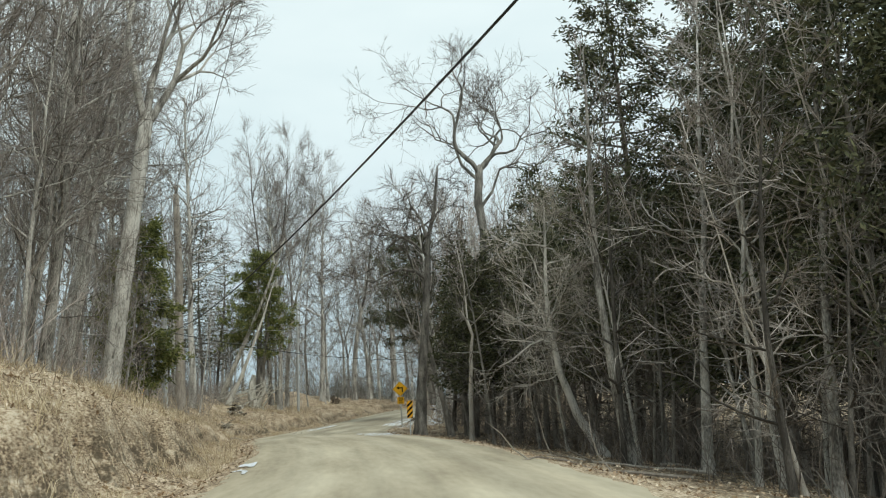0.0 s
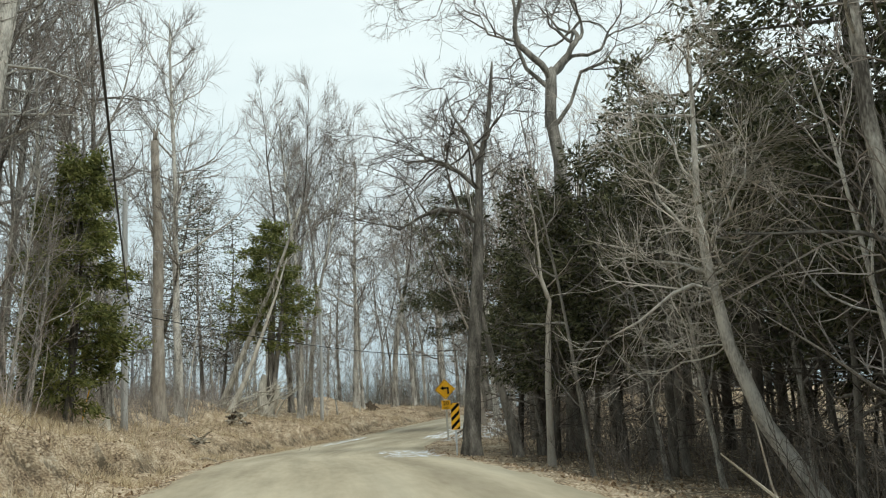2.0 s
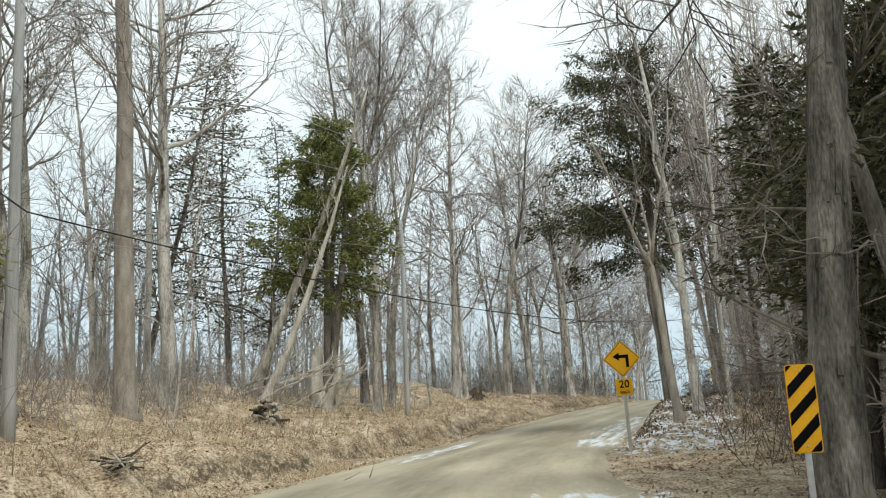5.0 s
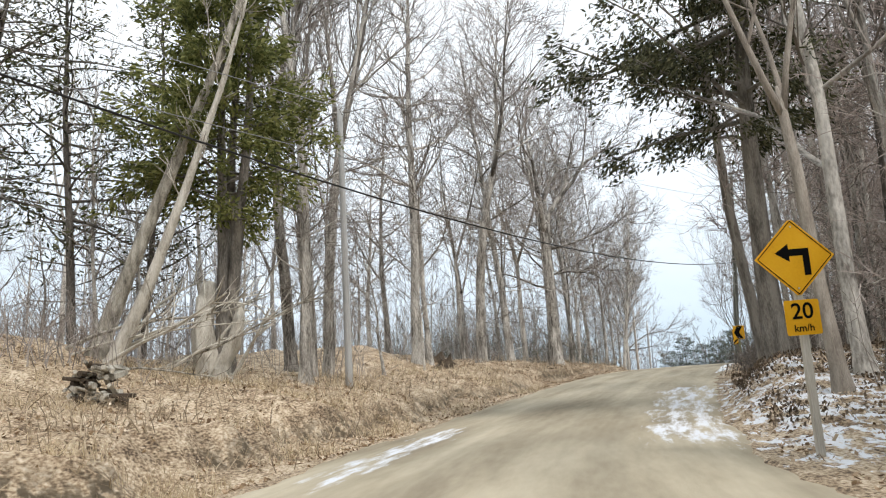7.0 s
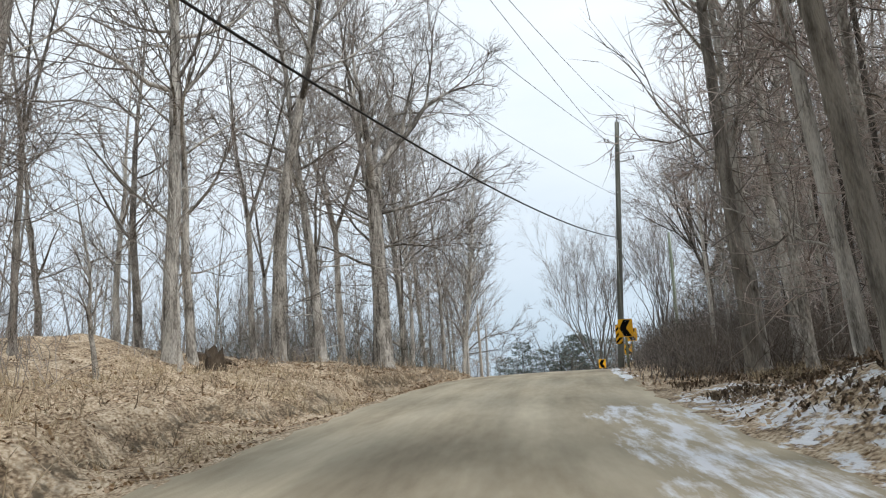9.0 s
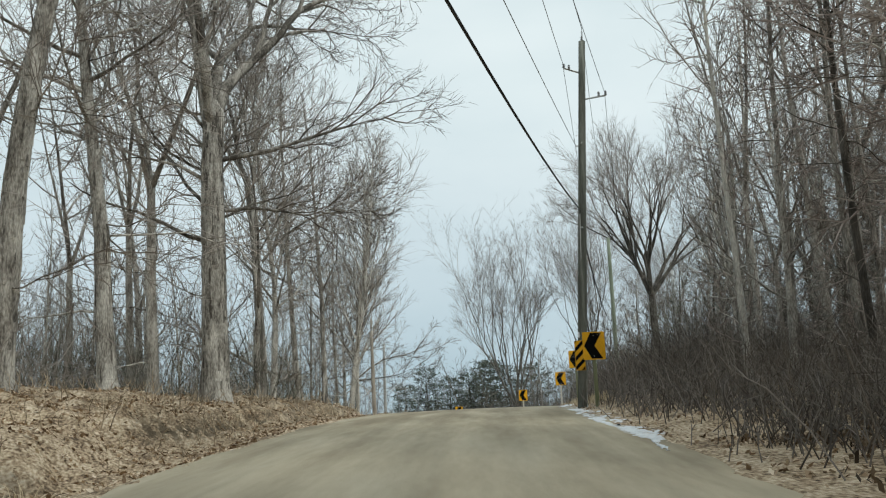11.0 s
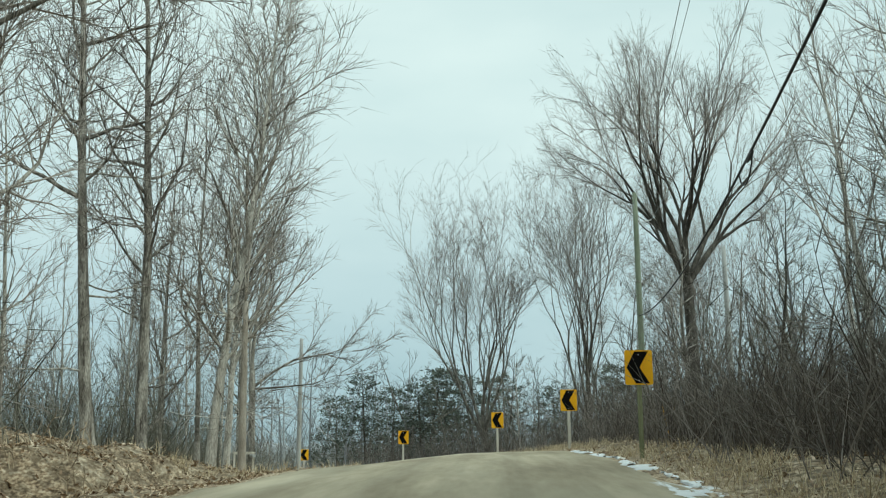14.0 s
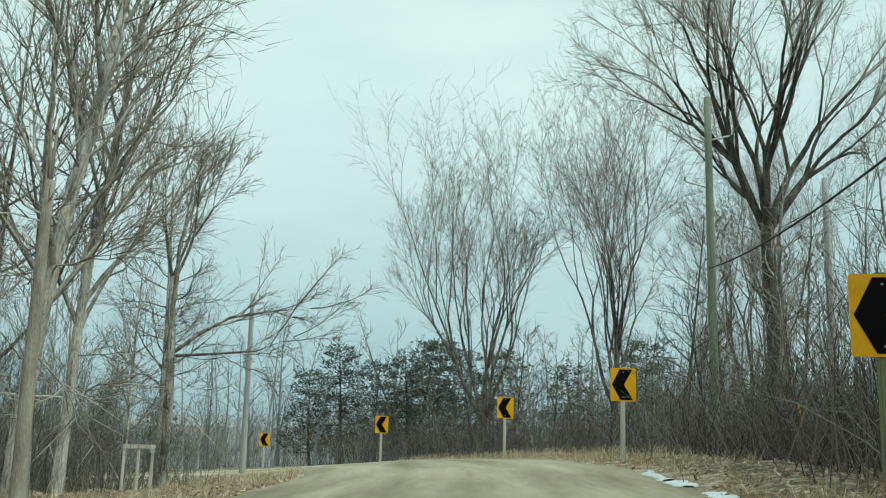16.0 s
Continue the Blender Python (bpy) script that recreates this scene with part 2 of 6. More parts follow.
BANK_Y = [-90, 20, 36, 48, 56, 62, 71, 80, 88, 96, 105, 112, 120, 132, 141, 150, 165, 240]
BANK_H = [2.4, 3.0, 2.3, 1.5, 1.3, 1.05, 1.2, 1.5, 1.05, 1.0, 1.1, 1.1, 0.85, 0.85, 0.0, -0.45, -0.6, -0.6]
BANK_G = [0.4, 0.5, 0.5, 0.5, 0.5, 0.5, 0.4, 0.35, 0.25, 0.15, 0.3, 0.12, 0.08, 0.03, 0.0, 0.0, 0.0, 0.0]
RIGHT_Y = [-90, 45, 54, 66, 72, 77, 81, 84.5, 88, 91, 99, 110, 117, 125, 140, 160, 240]
RIGHT_H = [-0.45, -0.4, -0.2, -0.02, 0.12, 0.65, 1.2, 1.15, 0.6, 0.2, 0.12, 0.15, 0.42, 0.3, 0.25, 0.2, 0.2]
RIGHT_G = [-0.14, -0.13, -0.03, 0.02, 0.04, 0.05, 0.06, 0.06, 0.05, 0.04, 0.02, 0.0, 0.0, 0.0, 0.0, 0.0, 0.0]


BANKED_Y, BANKED = [126, 134, 141, 147, 168, 186], [0.0, 0.022, 0.070, 0.095, 0.095, 0.05]


def banking(y, d):
    """The curve's road surface falls towards its inner side."""
    k = np.interp(y, BANKED_Y, BANKED)
    return k * np.where(d < 0, np.clip(d, -7, 0), 0.4 * np.clip(d, 0, 3.4))


def ground_z(x, y, rough=True):
    shape = np.shape(x)
    x, y = np.ravel(np.atleast_1d(np.asarray(x, float))), np.ravel(np.atleast_1d(np.asarray(y, float)))
    i, d = road_coords(x, y)
    base, yy = LINE[i, 2], LINE[i, 1]
    a = np.abs(d)
    h, g = np.interp(yy, BANK_Y, BANK_H), np.interp(yy, BANK_Y, BANK_G)
    ditch = np.interp(yy, [0, 120, 138], [-0.22, -0.15, -0.22])
    left = np.interp(a, [0, LEFT_EDGE, LEFT_EDGE + 0.9], [0, 0, 1]) * ditch
    t = np.clip((a - LEFT_EDGE - 0.9) / (9.8 - LEFT_EDGE - 0.9), 0, 1)
    # a steep scalloped sod lip half way up the bank
    lip = bank_lip(a, yy)
    left = left + (h - ditch) * (0.55 * (t * t * (3 - 2 * t) * 0.6 + t * 0.4) + 0.45 * lip * lip * (3 - 2 * lip) * np.clip((a - 4.4) / 0.8, 0, 1))
    left = left + g * np.clip(a - 9.8, 0, 4.5) + 0.03 * np.clip(a - 14.3, 0, 12) - 0.14 * np.clip(a - 27, 0, 90)
    hr, gr = np.interp(yy, RIGHT_Y, RIGHT_H), np.interp(yy, RIGHT_Y, RIGHT_G)
    u = np.clip((a - RIGHT_EDGE) / np.interp(yy, [72, 78, 88, 95], [1.9, 1.45, 1.45, 1.9]), 0, 1)
    right = hr * u * u * (3 - 2 * u) + gr * np.clip(a - 5.3, 0, 9) - 0.10 * np.clip(a - 45, 0, 110)
    z = base + np.where(d < 0, left, right) + banking(yy, d)
    inside = np.where(d < 0, a < LEFT_EDGE - 0.15, a < RIGHT_EDGE - 0.15)
    z = z - np.where(inside, 0.12, 0)
    if rough:
        away = np.clip((a - 3.3) / 1.5, 0, 1)
        z = z + away * ((0.30 + 0.22 * (d < 0)) * (fractal(x * 0.45, y * 0.45, 3) - 0.47) + (0.16 + 0.24 * (d < 0) + 0.42 * (d < 0) * np.clip(1 - np.abs(a - 7.2) / 2.4, 0, 1)) * (fractal(x * 1.5, y * 1.1, 9) - 0.47))
    far = np.clip((a - 120) / 300, 0, 1)
    z = z * (1 - far) + far * -14.0
    return z.reshape(shape) if shape else float(z[0])


# ---- mesh helpers ----
class Soup:
    """Collects vertices and faces for one mesh."""
    def __init__(self):
        self.v, self.f, self.n = [], [], 0

    def add(self, verts, faces):
        verts = np.asarray(verts, float)
        self.v.append(verts)
        self.f += [tuple(int(k) + self.n for k in q) for q in faces]
        self.n += len(verts)

    def tube(self, pts, radii, sides=6, cap=True):
        pts, radii = np.asarray(pts, float), np.asarray(radii, float)
        d = np.gradient(pts, axis=0)
        d /= np.linalg.norm(d, axis=1)[:, None] + 1e-9
        ref = np.array([0.0, 0, 1]) if abs(d[0, 2]) < 0.9 else np.array([1.0, 0, 0])
        u = np.cross(d, ref)
        u /= np.linalg.norm(u, axis=1)[:, None] + 1e-9
        w = np.cross(d, u)
        ang = np.arange(sides) * 2 * np.pi / sides
        ring = pts[:, None] + radii[:, None, None] * (np.cos(ang)[None, :, None] * u[:, None] + np.sin(ang)[None, :, None] * w[:, None])
        m = len(pts)
        n0 = self.n
        self.v.append(ring.reshape(-1, 3))
        for a in range(m - 1):
            r0, r1 = n0 + a * sides, n0 + (a + 1) * sides
            for k in range(sides):
                q = (k + 1) % sides
                self.f.append((r0 + k, r0 + q, r1 + q, r1 + k))
        if cap:
            self.f.append(tuple(n0 + k for k in range(sides))[::-1])
            self.f.append(tuple(n0 + (m - 1) * sides + k for k in range(sides)))
        self.n += m * sides

    def spike(self, pts, radii, sides=3):
        """A tube that ends in a point."""
        n0, m = self.n, len(pts) - 1
        pts = np.asarray(pts, float)
        ref = np.array([0.31, 0.52, 0.79]) if abs((pts[-1] - pts[0])[2]) > abs((pts[-1] - pts[0])[0]) else np.array([0.1, 0.3, 0.95])
        d = pts[-1] - pts[0]
        u = np.cross(d, ref)
        u /= np.linalg.norm(u) + 1e-9
        w = np.cross(d, u)
        w /= np.linalg.norm(w) + 1e-9
        ang = np.arange(sides) * 2 * np.pi / sides
        star = np.cos(ang)[:, None] * u + np.sin(ang)[:, None] * w
        self.v.append(np.vstack([pts[k] + radii[k] * star for k in range(m)] + [pts[-1]]))
        for a in range(m - 1):
            r0, r1 = n0 + a * sides, n0 + (a + 1) * sides
            self.f += [(r0 + k, r0 + (k + 1) % sides, r1 + (k + 1) % sides, r1 + k) for k in range(sides)]
        last, tip = n0 + (m - 1) * sides, n0 + m * sides
        self.f += [(last + k, last + (k + 1) % sides, tip) for k in range(sides)]
        self.n += m * sides + 1

    def mesh(self, name, smooth=False):
        me = bpy.data.meshes.new(name)
        me.from_pydata(np.concatenate(self.v).tolist() if self.v else [], [], self.f)
        if smooth:
            me.polygons.foreach_set("use_smooth", [True] * len(me.polygons))
        me.update()
        return me


def part(name, data, mat, parent=None, label=""):
    """Links a mesh, soup or bmesh as one object under its thing."""
    if isinstance(data, Soup):
        data = data.mesh(name)
    elif isinstance(data, bmesh.types.BMesh):
        me = bpy.data.meshes.new(name)
        data.to_mesh(me)
        data.free()
        data = me
    if mat is not None and not data.materials:
        data.materials.append(mat)
    ob = new(name, data)
    if parent is not None:
        ob.parent = parent
    if label:
        ob["label"] = label
    return ob


def thing(name, label, category, group="", kind="", at=(0, 0, 0)):
    ob = new(name)
    ob.empty_display_size = 0.3
    ob.location = at
    return tagged(ob, label, category, group, kind)


def box(w, d, h, bevel=0.0, at=(0, 0, 0), turn=None):
    bm = bmesh.new()
    bmesh.ops.create_cube(bm, size=1.0, matrix=Matrix.Diagonal((w, d, h, 1)))
    if bevel:
        bmesh.ops.bevel(bm, geom=bm.edges[:], offset=bevel, segments=2, affect="EDGES")
    if turn:
        bmesh.ops.transform(bm, matrix=turn, verts=bm.verts)
    bmesh.ops.translate(bm, vec=at, verts=bm.verts)
    return bm


def plate(outline, thick, y=0.0):
    """A flat plate in the xz plane, from y to y + thick (front at y, facing -y)."""
    bm = bmesh.new()
    f = bm.faces.new([bm.verts.new((px, y, pz)) for px, pz in outline])
    bm.normal_update()
    r = bmesh.ops.extrude_face_region(bm, geom=[f])
    bmesh.ops.translate(bm, vec=(0, thick, 0), verts=[e for e in r["geom"] if isinstance(e, bmesh.types.BMVert)])
    bmesh.ops.recalc_face_normals(bm, faces=bm.faces)
    return bm


# ---- ground ----
def axis(lo, hi, step, reach, grow=1.22):
    mid = list(np.arange(lo, hi + step / 2, step))
    out, d = [], step
    while (mid[-1] if not out else out[-1]) < hi + reach:
        d *= grow
        out.append((mid[-1] if not out else out[-1]) + d)
    low, d = [], step
    while (mid[0] if not low else low[-1]) > lo - reach:
        d *= grow
        low.append((mid[0] if not low else low[-1]) - d)
    return np.array(low[::-1] + mid + out)


def window(v, a, b, soft):
    return np.clip((v - a) / soft, 0, 1) * np.clip((b - v) / soft, 0, 1)


def snow_cover(x, y, d):
    """How much old snow lies at a place, 0 to 1."""
    bank = window(y, 64, 102, 7) * window(d, 2.3, 8.5, 1.5) * 0.84
    packed = window(y, 70, 97, 5) * window(d, 0.8, 4.4, 1.2) * (0.6 + 0.4 * fractal(x * 0.3, y * 0.12, 80))
    streak = window(y, 67, 84, 4) * window(d, -3.7, -1.5, 0.8) * 0.85
    marker = window(y, 46, 62, 4) * window(d, 0.6, 5.2, 1.4) * 0.84
    verge = window(y, 103, 130, 3) * window(d, 2.7, 4.2, 0.5) * 0.85 + window(y, 17, 52, 5) * window(d, 3.2, 5.0, 0.6) * 0.6
    return np.clip(np.maximum.reduce([bank, packed, streak, marker, verge]), 0, 1)


def add_snow(m, coord, stretch, scale, sharp):
    """Old snow lying on a surface where its cover value is high, in ragged patches."""
    n, l = m.node_tree.nodes, m.node_tree.links
    b = n["Principled BSDF"]
    at, tc, mp, no = n.new("ShaderNodeAttribute"), n.new("ShaderNodeTexCoord"), n.new("ShaderNodeMapping"), n.new("ShaderNodeTexNoise")
    at.attribute_name = "snow"
    mp.inputs["Scale"].default_value = stretch
    no.inputs["Scale"].default_value, no.inputs["Detail"].default_value, no.inputs["Roughness"].default_value = scale, 9, 0.68
    l.new(tc.outputs[coord], mp.inputs[0]), l.new(mp.outputs[0], no.inputs[0])
    add, ramp = n.new("ShaderNodeMath"), n.new("ShaderNodeMapRange")
    add.operation = "MULTIPLY_ADD"
    l.new(at.outputs["Fac"], add.inputs[0])
    add.inputs[1].default_value = 0.56
    l.new(no.outputs[0], add.inputs[2])
    ramp.inputs[1].default_value, ramp.inputs[2].default_value = 0.98 - sharp, 0.98 + sharp
    l.new(add.outputs[0], ramp.inputs[0])
    mix = n.new("ShaderNodeMix")
    mix.data_type = "RGBA"
    old = b.inputs["Base Color"].links[0].from_socket
    l.new(ramp.outputs[0], mix.inputs[0]), l.new(old, mix.inputs[6])
    mix.inputs[7].default_value = (0.80, 0.82, 0.85, 1)
    l.new(mix.outputs[2], b.inputs["Base Color"])


def bank_lip(a, yy):
    return np.clip((a - 5.7 - 3.0 * (fractal(yy * 0.33, yy * 0.0, 51) - 0.47)) / 0.5, 0, 1)


def soil_and_shade(x, y):
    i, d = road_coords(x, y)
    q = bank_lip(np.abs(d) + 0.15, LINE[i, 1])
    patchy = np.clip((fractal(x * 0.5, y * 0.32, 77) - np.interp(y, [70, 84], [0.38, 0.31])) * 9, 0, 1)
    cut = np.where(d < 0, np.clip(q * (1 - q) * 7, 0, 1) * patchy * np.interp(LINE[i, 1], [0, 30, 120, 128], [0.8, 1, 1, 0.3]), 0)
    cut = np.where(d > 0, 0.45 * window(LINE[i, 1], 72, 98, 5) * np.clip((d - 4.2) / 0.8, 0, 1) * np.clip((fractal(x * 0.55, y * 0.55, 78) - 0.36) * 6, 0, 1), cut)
    # the cedar wood's shade, painted dark onto its floor
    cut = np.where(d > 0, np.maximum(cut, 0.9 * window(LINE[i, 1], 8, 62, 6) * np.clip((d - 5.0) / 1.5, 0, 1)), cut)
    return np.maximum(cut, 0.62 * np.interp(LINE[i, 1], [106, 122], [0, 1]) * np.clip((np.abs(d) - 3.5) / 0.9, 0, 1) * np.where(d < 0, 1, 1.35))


def build_ground():
    xs, ys = axis(-22, 20, 0.36, 2600), axis(10, 180, 0.5, 2600)
    gx, gy = np.meshgrid(xs, ys)
    gz = ground_z(gx, gy)
    nx, ny = len(xs), len(ys)
    i = np.arange(nx * ny).reshape(ny, nx)
    quads = np.stack([i[:-1, :-1], i[:-1, 1:], i[1:, 1:], i[1:, :-1]], -1).reshape(-1, 4)
    me = bpy.data.meshes.new("ground")
    me.from_pydata(np.stack([gx, gy, gz], -1).reshape(-1, 3).tolist(), [], quads.tolist())
    me.polygons.foreach_set("use_smooth", [True] * len(me.polygons))
    gi, gd = road_coords(gx.ravel(), gy.ravel())
    me.attributes.new("snow", "FLOAT", "POINT").data.foreach_set("value", snow_cover(gx.ravel(), LINE[gi, 1], gd))
    me.materials.append(material("forest_floor", [(0.083, 0.056, 0.036), (0.30, 0.218, 0.138), (0.53, 0.422, 0.290), (0.69, 0.59, 0.45)], 2.2, 0.95, (1, 0.5, 1.3), fine=0.6, bump=1.0, fac_lo=0.37, fac_hi=0.63))
    # dark bare earth on the cut face of the bank; painted shade under cedars
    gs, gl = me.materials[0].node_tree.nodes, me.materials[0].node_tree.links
    me.attributes.new("soil", "FLOAT", "POINT").data.foreach_set("value", soil_and_shade(gx.ravel(), gy.ravel()))
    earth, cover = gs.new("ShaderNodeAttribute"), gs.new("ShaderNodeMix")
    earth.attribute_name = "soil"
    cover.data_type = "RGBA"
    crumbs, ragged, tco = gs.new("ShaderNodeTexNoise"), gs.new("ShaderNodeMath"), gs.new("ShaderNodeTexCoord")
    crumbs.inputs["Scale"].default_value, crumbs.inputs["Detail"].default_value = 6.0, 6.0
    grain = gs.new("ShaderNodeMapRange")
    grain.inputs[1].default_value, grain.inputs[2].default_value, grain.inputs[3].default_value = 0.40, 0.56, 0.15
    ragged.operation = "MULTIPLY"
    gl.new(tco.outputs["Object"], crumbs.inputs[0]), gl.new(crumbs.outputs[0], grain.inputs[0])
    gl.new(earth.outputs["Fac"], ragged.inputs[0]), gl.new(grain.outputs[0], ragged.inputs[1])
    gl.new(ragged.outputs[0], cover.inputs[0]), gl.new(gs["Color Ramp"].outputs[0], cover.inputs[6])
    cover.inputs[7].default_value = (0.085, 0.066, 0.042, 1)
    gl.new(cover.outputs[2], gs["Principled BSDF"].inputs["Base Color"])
    add_snow(me.materials[0], "Object", (1, 0.32, 1.7), 3.4, 0.03)
    return tagged(new("ground", me), "brown leaf-littered forest floor with dead grass banks", "ground", kind="structure")


def build_road():
    lat = np.r_[-LEFT_EDGE - 0.25, -LEFT_EDGE, np.linspace(-3.2, 3.1, 15), RIGHT_EDGE, RIGHT_EDGE + 0.25]
    k = np.arange(20, len(LINE) - 10)
    s = _fine[k]
    edge = 0.55 * (fractal(s * 0.35, s * 0, 5) - 0.47) + 0.3 * (fractal(s * 1.5, s * 0, 6) - 0.47)
    verts, uv = [], []
    for n, i in enumerate(k):
        for j, d in enumerate(lat):
            dd = d + (edge[n] if j < 2 else -edge[n] if j > len(lat) - 3 else 0)
            p = LINE[i, :2] + NORMAL[i] * dd
            z = LINE[i, 2] + banking(LINE[i, 1], dd) + 0.05 * (1 - (d / 3.5) ** 2) + 0.012 * (fractal(np.array(d * 1.3 + 50), np.array(s[n] * 0.25), 4) - 0.47)
            if j in (0, len(lat) - 1):
                z = LINE[i, 2] + banking(LINE[i, 1], dd) - 0.16
            verts.append((p[0], p[1], z))
            uv.append((dd, s[n]))
    w = len(lat)
    faces = [(n * w + j, n * w + j + 1, (n + 1) * w + j + 1, (n + 1) * w + j) for n in range(len(k) - 1) for j in range(w - 1)]
    me = bpy.data.meshes.new("road")
    me.from_pydata(verts, [], faces)
    layer = me.uv_layers.new(name="lane")
    uv = np.array(uv)
    layer.data.foreach_set("uv", uv[[v for f in faces for v in f]].ravel())
    me.polygons.foreach_set("use_smooth", [True] * len(me.polygons))
    m = material("gravel_road", [(0.315, 0.265, 0.185), (0.43, 0.37, 0.262), (0.53, 0.465, 0.338), (0.62, 0.555, 0.415)], 0.55, 0.9, (1.5, 0.2, 1), coord="UV", fine=0.22, bump=0, fac_lo=0.3, fac_hi=0.7)
    n, l = m.node_tree.nodes, m.node_tree.links
    tc, no, bp = n.new("ShaderNodeTexCoord"), n.new("ShaderNodeTexNoise"), n.new("ShaderNodeBump")
    no.inputs["Scale"].default_value, no.inputs["Detail"].default_value = 26, 6
    bp.inputs["Strength"].default_value, bp.inputs["Distance"].default_value = 0.5, 0.02
    l.new(tc.outputs["Object"], no.inputs[0]), l.new(no.outputs[0], bp.inputs["Height"]), l.new(bp.outputs[0], n["Principled BSDF"].inputs["Normal"])
    me.attributes.new("snow", "FLOAT", "POINT").data.foreach_set("value", snow_cover(np.array(verts)[:, 0], np.array(verts)[:, 1], uv[:, 0]))
    tone_y, tone_d = np.array(verts)[:, 1], uv[:, 0]
    # stretches where the gravel is multiplied darker, broken up by noise
    toned = window(tone_y, 72, 90, 4) * 0.5 + window(tone_y, 96, 178, 12) * 0.48 + window(tone_y, 112, 119, 2.5) * 0.3 + window(tone_y, 8, 14, 2) * 0.3
    me.attributes.new("damp", "FLOAT", "POINT").data.foreach_set("value", toned)
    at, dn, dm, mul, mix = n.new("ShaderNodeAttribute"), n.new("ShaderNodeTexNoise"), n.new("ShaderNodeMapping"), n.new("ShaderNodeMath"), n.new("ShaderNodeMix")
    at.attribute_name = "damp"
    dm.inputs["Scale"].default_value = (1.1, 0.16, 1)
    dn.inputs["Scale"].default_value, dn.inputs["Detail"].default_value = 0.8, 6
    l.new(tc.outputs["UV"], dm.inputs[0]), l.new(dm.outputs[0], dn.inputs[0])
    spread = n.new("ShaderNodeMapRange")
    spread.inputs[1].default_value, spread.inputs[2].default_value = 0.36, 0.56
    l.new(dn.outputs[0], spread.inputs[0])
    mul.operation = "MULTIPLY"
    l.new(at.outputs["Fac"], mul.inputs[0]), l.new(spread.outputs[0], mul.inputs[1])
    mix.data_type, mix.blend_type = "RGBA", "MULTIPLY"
    # lengthwise lanes packed by wheels, paler where the gravel is worn smooth
    lane_map, lane, worn, tread = n.new("ShaderNodeMapping"), n.new("ShaderNodeTexNoise"), n.new("ShaderNodeMapRange"), n.new("ShaderNodeMix")
    lane_map.inputs["Scale"].default_value = (1.3, 0.03, 1)
    lane.inputs["Scale"].default_value, lane.inputs["Detail"].default_value = 1.0, 3
    worn.inputs[1].default_value, worn.inputs[2].default_value, worn.inputs[3].default_value, worn.inputs[4].default_value = 0.36, 0.64, 0.88, 1.08
    tread.data_type, tread.blend_type = "RGBA", "MULTIPLY"
    tread.inputs[0].default_value = 1.0
    l.new(tc.outputs["UV"], lane_map.inputs[0]), l.new(lane_map.outputs[0], lane.inputs[0]), l.new(lane.outputs[0], worn.inputs[0])
    l.new(n["Color Ramp"].outputs[0], tread.inputs[6]), l.new(worn.outputs[0], tread.inputs[7])
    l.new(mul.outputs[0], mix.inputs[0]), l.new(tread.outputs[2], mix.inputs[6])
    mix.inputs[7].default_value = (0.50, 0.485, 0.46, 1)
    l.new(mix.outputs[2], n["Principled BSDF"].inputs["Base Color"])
    add_snow(m, "UV", (2.2, 0.28, 1), 1.6, 0.07)
    me.materials.append(m)
    return tagged(new("road", me), "tan packed gravel road with faint wheel tracks", "road", kind="structure")


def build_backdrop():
    """A low wooded ridge far off, the haze painted into its colour."""
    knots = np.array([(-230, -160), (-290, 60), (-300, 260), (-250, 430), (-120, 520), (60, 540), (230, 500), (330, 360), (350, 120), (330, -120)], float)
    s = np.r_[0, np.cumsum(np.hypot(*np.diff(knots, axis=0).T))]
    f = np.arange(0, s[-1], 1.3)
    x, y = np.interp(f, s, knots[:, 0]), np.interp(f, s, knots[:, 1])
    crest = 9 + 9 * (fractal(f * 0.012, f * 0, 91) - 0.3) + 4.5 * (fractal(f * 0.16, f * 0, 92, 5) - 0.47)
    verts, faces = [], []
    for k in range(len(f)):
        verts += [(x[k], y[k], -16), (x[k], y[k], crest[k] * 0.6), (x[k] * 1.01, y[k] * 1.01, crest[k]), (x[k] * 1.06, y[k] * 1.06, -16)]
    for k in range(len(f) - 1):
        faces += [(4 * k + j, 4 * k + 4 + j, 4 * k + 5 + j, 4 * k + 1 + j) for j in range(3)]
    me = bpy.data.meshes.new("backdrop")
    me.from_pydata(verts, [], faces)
    # pale grey-blue stands in for the haze in front of the ridge
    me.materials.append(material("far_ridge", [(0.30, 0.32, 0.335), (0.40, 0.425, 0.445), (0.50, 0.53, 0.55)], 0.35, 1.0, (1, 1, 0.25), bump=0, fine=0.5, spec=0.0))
    return tagged(new("backdrop", me), "wooded ridge on the horizon with haze painted as grey-blue", "ridge", kind="structure")


build_ground()
build_road()
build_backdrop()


# ---- trees ----
def unit(v):
    v = np.asarray(v, float)
    return v / (np.linalg.norm(v) + 1e-9)


def wander(rng, p, d, length, n, wobble, up):
    pts, p, d = [np.array(p, float)], np.array(p, float), unit(d)
    for _ in range(n):
        d = unit(d + rng.normal(0, wobble, 3) + np.array([0, 0, up]))
        p = p + d * length / n
        pts.append(p)
    return np.array(pts)


def along(pts, u):
    k = u * (len(pts) - 1)
    i = min(int(k), len(pts) - 2)
    return pts[i] + (pts[i + 1] - pts[i]) * (k - i), unit(pts[i + 1] - pts[i])


def aside(rng, d, el, az):
    """A direction el degrees off d, turned by az round it."""
    ref = np.array([0, 0, 1.0]) if abs(d[2]) < 0.95 else np.array([1.0, 0, 0])
    u = unit(np.cross(d, ref))
    w = np.cross(d, u)
    return unit(d * math.cos(el) + (u * math.cos(az) + w * math.sin(az)) * math.sin(el))


